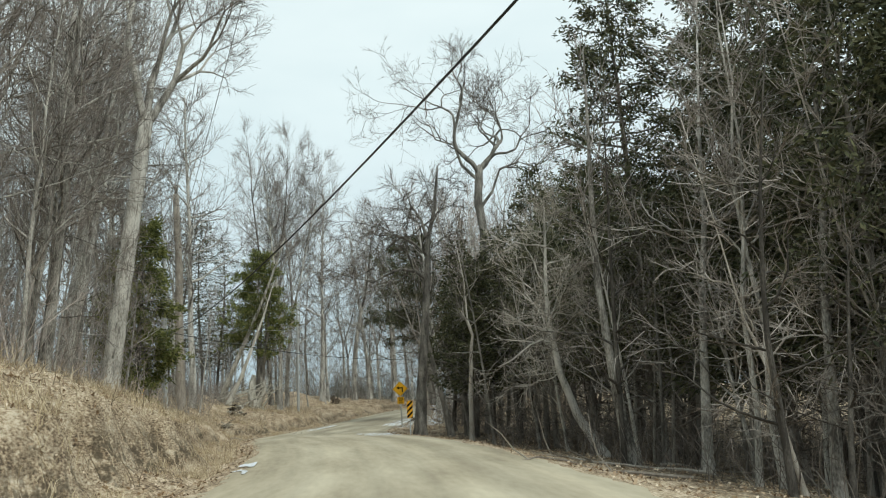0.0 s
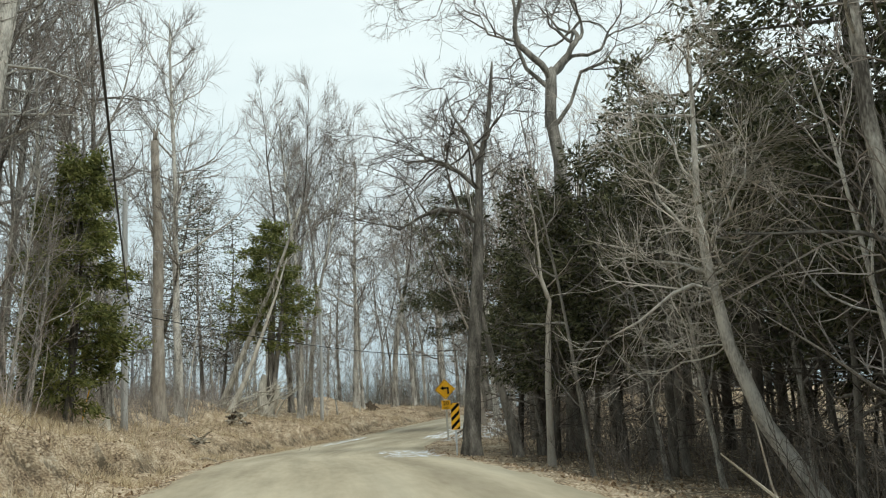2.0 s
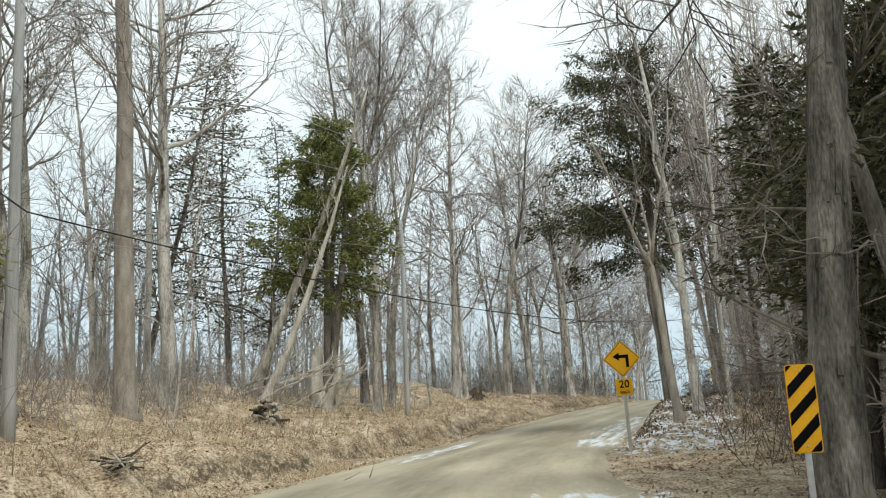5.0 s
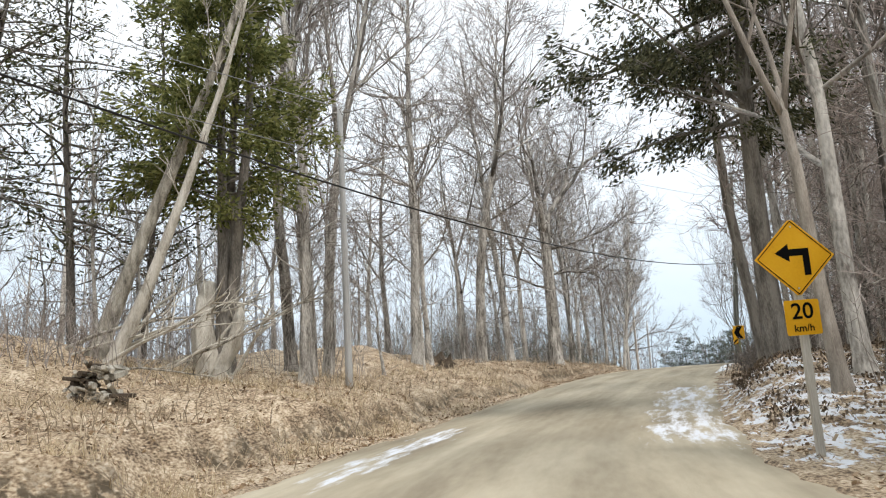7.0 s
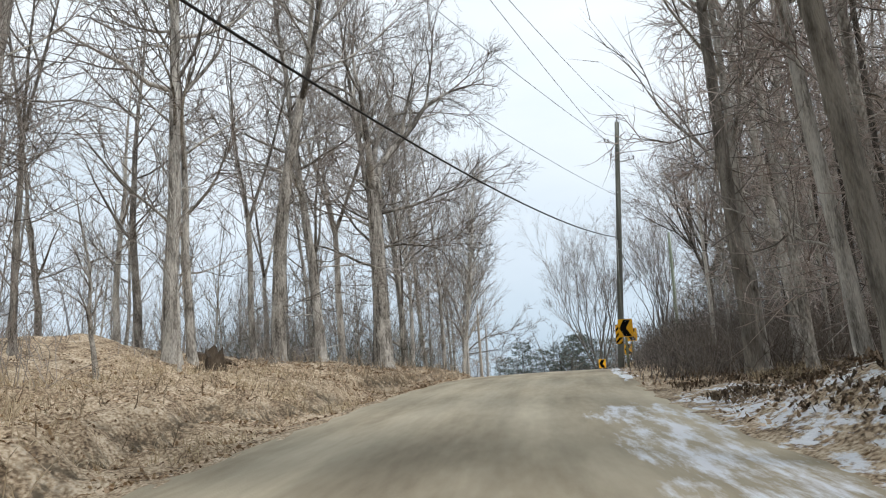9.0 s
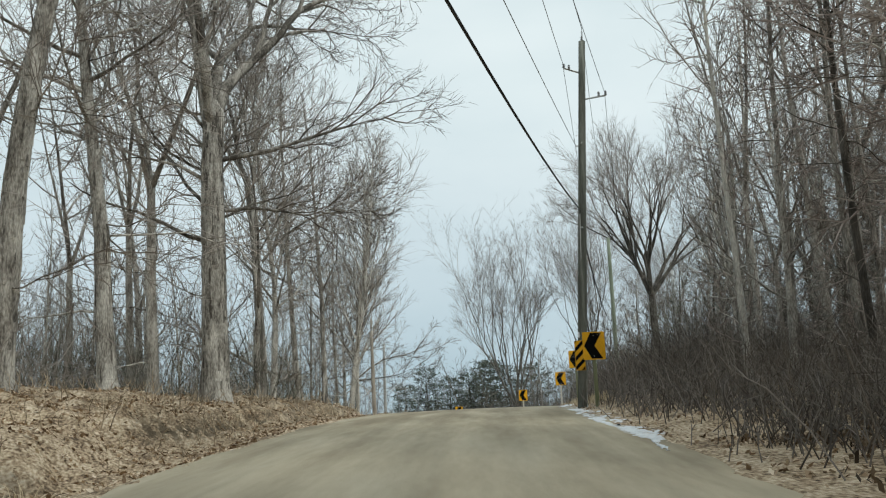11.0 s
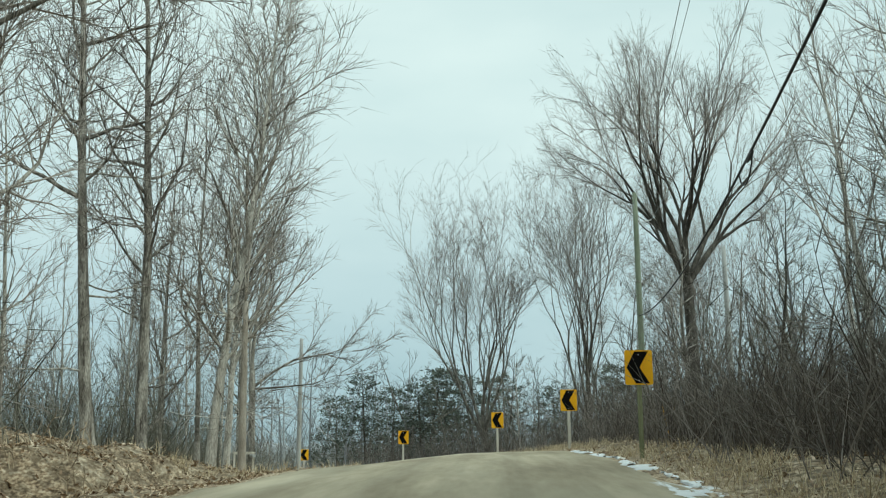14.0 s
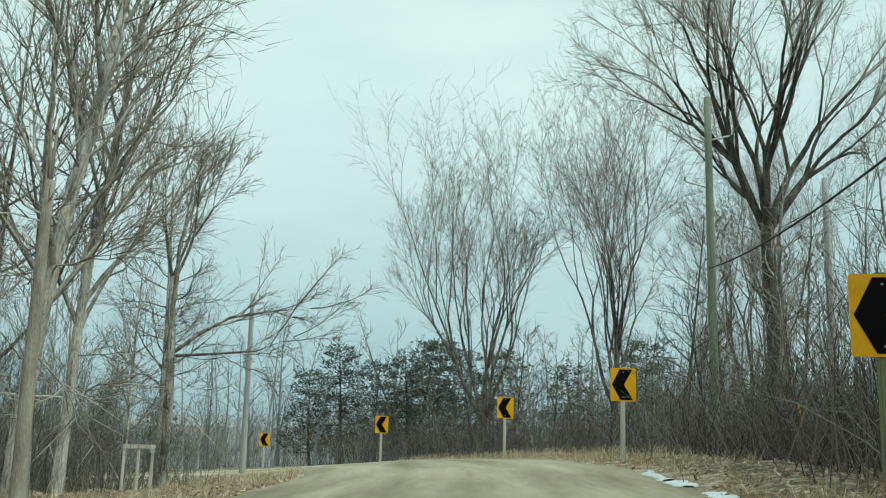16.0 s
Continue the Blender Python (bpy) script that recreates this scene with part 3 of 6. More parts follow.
def plates(soup, line, rad, count, rng, size=1.0):
    """Loose strips of shaggy bark, each a thin wedge standing off at its foot."""
    for _ in range(count):
        q = rng.uniform(0.01, 0.97)
        p, d = along(line, q)
        rr = float(np.interp(q, np.linspace(0, 1, len(rad)), rad))
        a = rng.uniform(0, 6.28)
        out, side = np.array([math.cos(a), math.sin(a), 0]), np.array([-math.sin(a), math.cos(a), 0])
        w, h, lift = rng.uniform(0.018, 0.042) * size, rng.uniform(0.22, 0.75) * size, rng.uniform(0.006, 0.022) * size
        top, foot = p + d * h / 2, p - d * h / 2
        soup.add([top + out * rr * 0.985 - side * w * 0.7, top + out * rr * 0.985 + side * w * 0.7, foot + out * (rr * 0.99 + lift) + side * w, foot + out * (rr * 0.99 + lift) - side * w, foot + out * rr * 0.96 + side * w, foot + out * rr * 0.96 - side * w],
                 [(0, 3, 2, 1), (3, 5, 4, 2), (0, 5, 3), (1, 2, 4)])


def tree_mesh(trunk, crown, smooth_faces):
    me = trunk.mesh("trunk", True)
    me.polygons.foreach_set("use_smooth", [k < smooth_faces for k in range(len(me.polygons))])
    return me, crown.mesh("crown")


def spread_tree(seed, height, r, fork=0.4, leaders=3, levels=5, angle=(14, 34), lead=(10, 34), up=0.05, wobble=0.08, ratio=0.8, twigs=3, line=None, tr=1.0, extra=(), bark=0, twig=0.5, segs=4, clothed=2):
    """A tree that forks again and again into a wide rounded crown."""
    rng = np.random.default_rng(seed)
    trunk, crown = Soup(), Soup()
    if line is None:
        line = wander(rng, (0, 0, 0), (0, 0, 1), height * fork, 7, 0.03, 0.03)
    line = np.array(line, float)
    rad = r * np.linspace(1, 0.78, len(line))
    rad[0] *= 1.35
    trunk.tube(np.vstack([line[0] - (0, 0, 0.5), line[0], line[0] + (line[1] - line[0]) * 0.25, line[1:], line[-1] + unit(line[-1] - line[-2]) * r]), np.r_[r * 1.7, rad[0], r * 1.06, rad[1:], r * 0.2], 10)

    def sprigs(pts, length, count):
        for _ in range(count):
            p, d = along(pts, rng.uniform(0.15, 0.99))
            d = aside(rng, d, radians(rng.uniform(20, 48)), rng.uniform(0, 6.28))
            size = length * rng.uniform(0.6, 1.3)
            tp = wander(rng, p, d, size, 1, 0.1, up)
            crown.spike(tp, [0.0105 * tr])
            for _ in range(2):
                q, e = along(tp, rng.uniform(0.25, 0.9))
                e = aside(rng, e, radians(rng.uniform(20, 45)), rng.uniform(0, 6.28))
                crown.spike([q, q + e * size * rng.uniform(0.35, 0.65)], [0.0085 * tr])

    def grow(p, d, length, rr, level):
        pts = wander(rng, p, d, length, segs if level < 3 else max(2, segs // 2), wobble, up)
        soup, sides = (trunk, 6) if level < 3 else (crown, 3)
        rr = max(rr, 0.010 * tr)
        if level < levels:
            soup.tube(pts, rr * np.linspace(1, 0.74, len(pts)), sides, cap=False)
        else:
            soup.spike(pts, rr * np.linspace(1, 0.6, len(pts) - 1), 3)
        if level >= clothed:
            sprigs(pts, twig + 0.35 * length, twigs)
        if level < levels:
            n, az = (3 if rng.random() < 0.35 else 2), rng.uniform(0, 6.28)
            for k in range(n):
                small = k == 0 and rng.random() < 0.6
                dd = aside(rng, unit(pts[-1] - pts[-2]), radians(rng.uniform(4, 12) if small else rng.uniform(*angle)), az + k * 6.28 / n + rng.uniform(-0.4, 0.4))
                grow(pts[-1] - unit(pts[-1] - pts[-2]) * rr * 0.4, dd, length * ratio * rng.uniform(0.75, 1.15), rr * (0.68 if small else 0.53), level + 1)

    step = (height - line[-1][2]) / sum(ratio ** k for k in range(levels + 1)) * 1.06
    for k in range(leaders):
        tilt = lead[0] + (lead[1] - lead[0]) * ((0.15 + k * 0.618) % 1.0)
        d = aside(rng, unit(line[-1] - line[-2]), radians(tilt), k * 2.4 + rng.uniform(-0.4, 0.4))
        grow(line[-1] - unit(line[-1] - line[-2]) * r * rng.uniform(0.3, 1.6), d, step * rng.uniform(0.85, 1.15), rad[-1] * (0.85 if leaders < 3 else 0.66), 0)
    for pts, er in extra:
        pts = np.array(pts, float)
        trunk.spike(pts, er * np.linspace(1, 0.45, len(pts) - 1), 6)
        for q in np.linspace(0.35, 1.0, 7):
            p, d = along(pts, min(q, 0.99))
            grow(p, aside(rng, d, radians(rng.uniform(15, 50)), rng.uniform(0, 6.28)), rng.uniform(0.7, 1.3), er * 0.4, levels - 2)
    smooth_faces = len(trunk.f)
    plates(trunk, line, rad * np.r_[0.8, np.ones(len(rad) - 1)], bark, rng)
    return tree_mesh(trunk, crown, smooth_faces)


def bare_tree(seed, height, r, fork=0.4, leaders=1, limbs=12, nb=6, nt=5, nf=3, spread=0.34, off=(40, 65), up=0.10, wobble=0.10, line=None, first=0.3, lead_off=(8, 24), broken=False, twig=0.9, limb_sides=4, extra=(), tr=1.0, fan=(20, 46), tw=2, bark=0, low=(0, 1, 2, 0.1, 0.5)):
    """Trunk with limbs, and a crown of branches and twigs, standing at the origin."""
    rng = np.random.default_rng(seed)
    trunk, crown = Soup(), Soup()
    if line is None:
        end = height * (0.96 if leaders == 1 else fork)
        line = wander(rng, (0, 0, 0), (0, 0, 1), end, 9, 0.035, 0.03)
    line = np.array(line, float)
    u = np.linspace(0, 1, len(line))
    tip = 0.12 if leaders == 1 and not broken else 0.62
    rad = r * (1 - (1 - tip) * u)
    rad[0] *= 1.45
    seg = np.vstack([line[0] - np.array([0, 0, 0.5]), line[0], line[0] + (line[1] - line[0]) * 0.2, line[1:]])
    girth = np.r_[r * 1.7, rad[0], r * 1.08, rad[1:]]
    if leaders > 1:
        seg, girth = np.vstack([seg, line[-1] + unit(line[-1] - line[-2]) * 2.2 * r]), np.r_[girth, r * 0.15]
    trunk.tube(seg, girth, 9)
    stems = []
    if leaders == 1:
        stems.append((line, rad, first))
    else:
        for k in range(leaders):
            d = aside(rng, unit(line[-1] - line[-2]), radians(rng.uniform(*lead_off)), k * 2 * math.pi / leaders + rng.uniform(-0.5, 0.5))
            pts = wander(rng, line[-1] - unit(line[-1] - line[-2]) * r * rng.uniform(0.5, 2.5), d, (height - line[-1][2]) * rng.uniform(0.86, 1.05), 8, 0.06, up * 0.6)
            rr = rad[-1] * rng.uniform(0.6, 0.9) * (1 - 0.9 * np.linspace(0, 1, 9))
            trunk.tube(pts, rr, 6)
            stems.append((pts, rr, 0.12))
    if broken:
        for k in range(4):
            trunk.tube([line[-1], line[-1] + np.array([rng.normal(0, r * 0.4), rng.normal(0, r * 0.4), rng.uniform(0.4, 1.1)])], [r * 0.3, 0.02], 4)
    for pts, er in extra:
        pts = np.array(pts, float)
        trunk.spike(pts, er * np.linspace(1, 0.35, len(pts) - 1), 6)
        stems.append((pts, er * np.linspace(1, 0.2, len(pts)), 0.15))

    def limb(p, ld, length, base_r, wob, rise, opening):
        lp = wander(rng, p, ld, length, 6, wob, rise)
        lr = base_r * (1 - 0.85 * np.linspace(0, 1, 7))
        trunk.spike(lp, lr[:-1] + 0.006, limb_sides)
        for b in range(nb):
            qb = 0.2 + 0.8 * (b + rng.uniform(0, 1)) / nb
            bp, bd = along(lp, min(qb, 0.99))
            blen = length * (1.0 - 0.5 * qb) * rng.uniform(0.38, 0.7)
            bd = aside(rng, bd, radians(rng.uniform(*opening)), rng.uniform(0, 6.28))
            bpts = wander(rng, bp, bd, blen, 3, wob * 1.2, rise * 0.8)
            br = max(0.009, np.interp(qb, np.linspace(0, 1, 7), lr) * 0.5)
            crown.spike(bpts, br * np.array([1, 0.8, 0.55]) + 0.005 * tr)
            for t in range(nt):
                qt = 0.25 + 0.75 * (t + rng.uniform(0, 1)) / nt
                tp, td = along(bpts, min(qt, 0.99))
                tlen = min(twig, 0.2 + length * 0.35) * rng.uniform(0.6, 1.5)
                td = aside(rng, td, radians(rng.uniform(opening[0] * 0.8, opening[1] * 0.85)), rng.uniform(0, 6.28))
                tpts = wander(rng, tp, td, tlen, tw, 0.18, rise)
                crown.spike(tpts, [0.0115 * tr, 0.0095 * tr])
                for _ in range(nf):
                    fp, fd = along(tpts, rng.uniform(0.2, 0.95))
                    fd = aside(rng, fd, radians(rng.uniform(opening[0] * 0.8, opening[1] * 0.85)), rng.uniform(0, 6.28))
                    crown.spike([fp, fp + fd * tlen * rng.uniform(0.35, 0.7)], [0.0085 * tr])

    per = max(1, round(limbs / len(stems)))
    for pts, rr, lo in stems:
        az = rng.uniform(0, 6)
        for k in range(per):
            q = lo + (0.98 - lo) * (k + rng.uniform(0.1, 0.9)) / per
            p, d = along(pts, q)
            az += 2.4 + rng.uniform(-0.5, 0.5)
            length = height * spread * (1.12 - 0.75 * q) * rng.uniform(0.6, 1.15)
            base_r = min(np.interp(q, np.linspace(0, 1, len(rr)), rr) * 0.62, 0.0125 * length + 0.012)
            limb(p, aside(rng, d, radians(rng.uniform(*off)), az), length, base_r, wobble, up, fan)
    # long thin limbs standing off low on the trunk
    count, shortest, longest, q0, q1 = low
    for k in range(count):
        p, d = along(line, rng.uniform(q0, q1))
        length = rng.uniform(shortest, longest)
        limb(p, aside(rng, d, radians(rng.uniform(62, 104)), rng.uniform(0, 6.28)), length, 0.006 + 0.005 * length, 0.22, 0.035, (28, 62))
    smooth_faces = len(trunk.f)
    plates(trunk, line, rad * np.r_[0.8, np.ones(len(rad) - 1)], bark, rng)
    return tree_mesh(trunk, crown, smooth_faces)


def cedar_tree(seed, height, radius, base=0.15, sprays=5000, size=0.34, r=0.16, droop=0.35, trunks=1, shape=0.75, bias=None, dead=0, loose=1.0):
    rng = np.random.default_rng(seed)
    trunk, crown = Soup(), Soup()
    for k in range(trunks):
        line = wander(rng, (rng.normal(0, 0.25) * (trunks > 1), rng.normal(0, 0.25) * (trunks > 1), 0), (rng.normal(0, 0.08), rng.normal(0, 0.08), 1), height * 0.95, 8, 0.03, 0.05)
        rad = r * (1 - 0.9 * np.linspace(0, 1, 9))
        trunk.tube(np.vstack([line[0] - (0, 0, 0.4), line]), np.r_[r * 1.5, rad], 8)
    boughs = int(26 + height * 4)
    centres = []
    for k in range(boughs):
        q = base + (0.98 - base) * ((k + rng.uniform(0, 1)) / boughs) ** 0.9
        p, _ = along(line, q)
        w = (q - base) / (1 - base)
        reach = radius * (1 - w) ** shape * min(1, 0.45 + w * 5) * rng.uniform(0.6, 1.18) + 0.2
        az = k * 2.4 + rng.uniform(-0.6, 0.6)
        if bias:
            reach *= 1 + bias[1] * math.cos(az - bias[0])
        d = np.array([math.cos(az), math.sin(az), rng.uniform(-0.25, 0.35)])
        bp = wander(rng, p, d, reach, 5, 0.12, 0.02)
        trunk.tube(bp, 0.012 + 0.012 * reach * np.linspace(1, 0.1, 6), 4, cap=False)
        centres.append((bp, reach))
    clumps = []
    for bp, reach in centres:
        for _ in range(int(5 + 5 * reach)):
            q = rng.uniform(0.15, 1) ** 0.7
            p, d = along(bp, min(q, 0.99))
            clumps.append((p + rng.normal(0, (0.06 + 0.11 * reach) * loose, 3) * np.array([1, 1, 0.6]), unit(d + rng.normal(0, 0.45, 3) + np.array([0, 0, -droop]))))
    pick = rng.integers(0, len(clumps), sprays)
    verts = np.zeros((sprays, 4, 3))
    for n, k in enumerate(pick):
        p, d = clumps[k]
        p = p + rng.normal(0, 0.14, 3) * np.array([1, 1, 0.8]) + d * rng.uniform(0, 0.25)
        a = unit(d + rng.normal(0, 0.38, 3))
        b = unit(np.cross(a, rng.normal(0, 1, 3)))
        L, W = size * rng.uniform(0.6, 1.4), size * rng.uniform(0.10, 0.22)
        verts[n] = p, p + a * L * 0.45 + b * W, p + a * L, p + a * L * 0.5 - b * W
    crown.v.append(verts.reshape(-1, 3))
    crown.f = [(4 * n, 4 * n + 1, 4 * n + 2, 4 * n + 3) for n in range(sprays)]
    meshes = [trunk.mesh("trunk", True), crown.mesh("foliage")]
    if dead:
        # bare crooked lower branches
        bare = Soup()
        for k in range(dead):
            p, _ = along(line, rng.uniform(0.04, base + 0.2))
            az = rng.uniform(0, 6.28)
            length = radius * rng.uniform(0.55, 1.25)
            bp = wander(rng, p, (math.cos(az), math.sin(az), rng.uniform(-0.3, 0.5)), length, 5, 0.26, -0.02)
            bare.spike(bp, np.linspace(0.026, 0.011, 5))
            for _ in range(4):
                q, d = along(bp, rng.uniform(0.2, 0.98))
                bare.spike(wander(rng, q, aside(rng, d, radians(rng.uniform(25, 75)), rng.uniform(0, 6.28)), length * rng.uniform(0.15, 0.45), 2, 0.3, 0), [0.012, 0.009])
        meshes.append(bare.mesh("deadwood"))
    return meshes


def with_mat(meshes, a, b, c=None):
    for me, m in zip(meshes, (a, b, c)):
        me.materials.append(m)
    return meshes


def place_tree(meshes, name, label, category, x, y, scale=(1, 1), turn=0.0, lean=(0, 0), group="", sink=0.0):
    top = new(name)
    top.empty_display_size = 0.5
    z = ground_z(x, y) - sink
    top.matrix_basis = pose(x, y, z, lean[0], lean[1], 0) @ Matrix.Rotation(radians(turn), 4, "Z") @ Matrix.Diagonal((scale[0], scale[0], scale[1], 1))
    tagged(top, label, category, group)
    for me in meshes:
        ob = new(me.name.split(".")[0], me)
        ob.parent = top
    return top


# kinds of bare trees, each built once
FULL = [with_mat(bare_tree(11 + k, 21, 0.265, bark=260, limbs=32, nb=7, nt=4, nf=2, first=0.26 + 0.05 * (k % 3), spread=0.28, off=(48, 82), up=0.07, wobble=0.15, twig=1.2, low=(13, 1.6, 5.2, 0.10, 0.55)), BARK, TWIG) for k in range(4)]
FORKED = [with_mat(bare_tree(31 + k, 22, 0.28, bark=220, fork=0.36 + 0.06 * k, leaders=2 + k % 2, limbs=36, nb=7, nt=4, nf=3, spread=0.24, off=(34, 72), up=0.07, wobble=0.14, twig=1.2, lead_off=(7, 20), low=(9, 1.6, 4.6, 0.2, 0.95)), BARK, TWIG) for k in range(3)]
BROAD = [with_mat(bare_tree(41 + k, 26, 0.29, bark=240, fork=0.42 - 0.04 * k, leaders=3, limbs=42, nb=7, nt=5, nf=3, spread=0.22, off=(26, 62), up=0.08, wobble=0.11, twig=1.2, lead_off=(8, 22), low=(7, 1.6, 4.6, 0.3, 0.95)), BARK, TWIG) for k in range(2)]
VASE = [with_mat(spread_tree(51, 17.0, 0.25, fork=0.13, leaders=7, levels=5, angle=(8, 28), lead=(3, 33), up=0.05, wobble=0.07, ratio=0.88, twigs=5, tr=0.85, twig=0.55, clothed=1, segs=5), BARK_OAK, TWIG),
        with_mat(spread_tree(53, 20, 0.36, fork=0.40, leaders=8, levels=5, angle=(9, 30), lead=(2, 52), up=0.02, wobble=0.08, ratio=0.86, twigs=4, tr=0.85, twig=0.6, clothed=1, segs=5), BARK_DARK, TWIG),
        with_mat(spread_tree(55, 17.5, 0.24, fork=0.15, leaders=6, levels=5, angle=(8, 28), lead=(3, 35), up=0.05, wobble=0.08, ratio=0.88, twigs=5, tr=0.85, twig=0.55, clothed=1, segs=5), BARK_OAK, TWIG)]
POPLAR = [with_mat(bare_tree(61 + k, 17, 0.15, limbs=36, nb=7, nt=4, nf=2, first=0.2, spread=0.31, off=(24, 54), up=0.10, wobble=0.15, limb_sides=3, twig=1.1, fan=(18, 50), tw=1, bark=60, leaders=1 + (k == 1), fork=0.22, lead_off=(3, 9), low=(6, 1.0, 3.0, 0.1, 0.35)), BARK, TWIG_TAN) for k in range(3)]
HATCH = [with_mat(bare_tree(81 + k, 17, 0.115, limbs=14, nb=4, nt=3, nf=1, first=0.5, spread=0.20, off=(36, 70), up=0.07, tw=1, limb_sides=3, twig=0.9, low=(30, 0.6, 2.2, 0.06, 0.72)), (BARK, BARK_DARK, BARK, BARK)[k], TWIG_ROSE) for k in range(4)]
SLIM = [with_mat(bare_tree(71 + k, 14, 0.10, limbs=15, nb=4, nt=3, nf=1, first=0.22, spread=0.27, off=(28, 56), up=0.13, tw=1, limb_sides=3, twig=1.3, fan=(15, 38)), BARK, TWIG) for k in range(4)]
SLIM_DARK = [with_mat(bare_tree(91 + k, 12, 0.09, limbs=14, nb=4, nt=3, nf=1, first=0.12, spread=0.27, off=(45, 80), up=0.03, wobble=0.16, tw=1, limb_sides=3), BARK_DARK, TWIG_DARK) for k in range(4)]
MID = [with_mat(bare_tree(111 + k, 19, 0.20, leaders=1 + (k % 2) * 2, fork=0.36, low=(6, 1.2, 3.6, 0.12, 0.6), limbs=16, nb=5, nt=4, nf=1, first=0.26, spread=0.29, off=(36, 70), twig=1.3, tw=1, limb_sides=4), BARK, TWIG) for k in range(4)]
THICK = [with_mat(bare_tree(151 + k, 11, 0.08, limbs=14, nb=4, nt=3, nf=1, first=0.08, spread=0.30, off=(30, 65), up=0.10, tw=1, limb_sides=3, twig=1.2), BARK_DARK, MOSSY) for k in range(3)]
GREEN = [with_mat(cedar_tree(131 + k, 11, 2.2, 0.1, 9000, 0.22), BARK_DARK, CEDAR) for k in range(2)]
SPARSE = [with_mat(cedar_tree(135 + k, 16, 2.9, 0.16, 3600, 0.2, r=0.15, droop=0.1, shape=0.5, dead=26), BARK_DARK, CEDAR_DARK, TWIG) for k in range(2)]
DARKC = [with_mat(cedar_tree(141 + k, 14, 2.9, 0.24 + 0.08 * k, 5600, 0.27, r=0.2, dead=34), BARK_DARK, CEDAR_DARK, BRUSH) for k in range(3)]
PINES = [with_mat(cedar_tree(161 + k, 12, 3.2, 0.15, 3200, 0.34, droop=-0.2, shape=0.45), BARK_DARK, PINE) for k in range(2)]


DARK_TALL = with_mat(bare_tree(241, 21, 0.22, bark=120, limbs=18, nb=6, nt=4, nf=2, first=0.45, spread=0.2, off=(40, 75), up=0.07, wobble=0.15, low=(14, 0.8, 3.2, 0.12, 0.5)), BARK_DARK, TWIG_ROSE)
MAPLE = "bare grey-barked maple on the leafy bank"
# maples along the bank: x, y, kind, girth, height, turn, lean
BANK_TREES = [
    (-20.2, 56.0, FULL[0], 1.15, 1.15, 20, (0, 5)), (-18.7, 65.5, FORKED[0], 1.1, 1.25, 70, (0, -1)), (-18.3, 74.2, FULL[1], 1.0, 1.2, 130, (0, 1)),
    (-21.5, 69.0, MID[0], 0.8, 1.1, 40, (0, 0)), (-20.8, 77.5, MID[1], 0.8, 1.15, 15, (0, 1)),
    (-16.7, 94.5, BROAD[0], 0.85, 1.02, 0, (0, -1)), (-15.6, 93.6, FORKED[1], 0.6, 1.0, 200, (0, 2)), (-15.3, 91.5, FULL[3], 0.85, 1.15, 90, (0, 0)), (-15.3, 94.6, BROAD[1], 0.8, 0.95, 250, (0, 7)),
    (-16.7, 97.2, MID[2], 0.8, 1.0, 160, (0, 0)), (-13.5, 105.3, FULL[1], 1.0, 1.15, 300, (0, -2)), (-13.0, 105.9, SLIM[0], 1.6, 1.2, 80, (0, -1)),
    (-11.05, 112.6, FORKED[2], 1.1, 1.0, 30, (0, 0)), (-9.75, 118.0, FULL[2], 1.0, 1.0, 210, (0, 1)), (-9.05, 121.4, MID[3], 1.0, 1.0, 110, (0, 0)), (-7.45, 121.6, FULL[3], 0.85, 0.95, 60, (0, 1)),
    (-6.1, 127.0, POPLAR[1], 1.0, 0.95, 0, (0, 2)), (-5.6, 129.8, POPLAR[0], 0.9, 0.9, 220, (0, 2)),
    (-4.5, 139.0, FULL[2], 0.62, 0.88, 270, (0, -2)), (-3.3, 139.4, FULL[0], 0.58, 0.85, 45, (0, 0)), (-1.75, 145.3, POPLAR[0], 1.15, 1.05, 100, (0, 0)), (-1.3, 147.2, POPLAR[2], 0.85, 1.0, 10, (0, 1)),
    (-2.3, 149.3, SLIM[0], 1.1, 1.1, 190, (0, -2)), (-3.9, 151.5, SLIM[3], 1.0, 1.0, 20, (0, 0)), (-10.6, 24.0, FULL[1], 0.7, 0.85, 10, (0, 4)), (-12.5, 30.0, FULL[3], 0.8, 0.95, 120, (0, 3)), (-16.0, 46.0, FORKED[0], 0.9, 1.0, 300, (0, 4)), (-17.5, 34.0, FORKED[2], 0.9, 1.0, 50, (0, 3)), (-18.5, 50.5, FULL[2], 0.9, 1.1, 75, (0, 5)), (-0.95, 168.5, FULL[1], 0.7, 0.65, 77, (0, 2)), (-12.5, 116.0, MID[1], 0.8, 0.9, 33, (0, 0)), (-10.3, 125.0, MID[3], 0.8, 0.9, 66, (0, 0)),
]
for x, y, kind, girth, tall, turn, lean in BANK_TREES:
    place_tree(kind, "maple_tree", MAPLE, "tree", x, y, (girth, tall), turn, lean, "maples along the road bank")

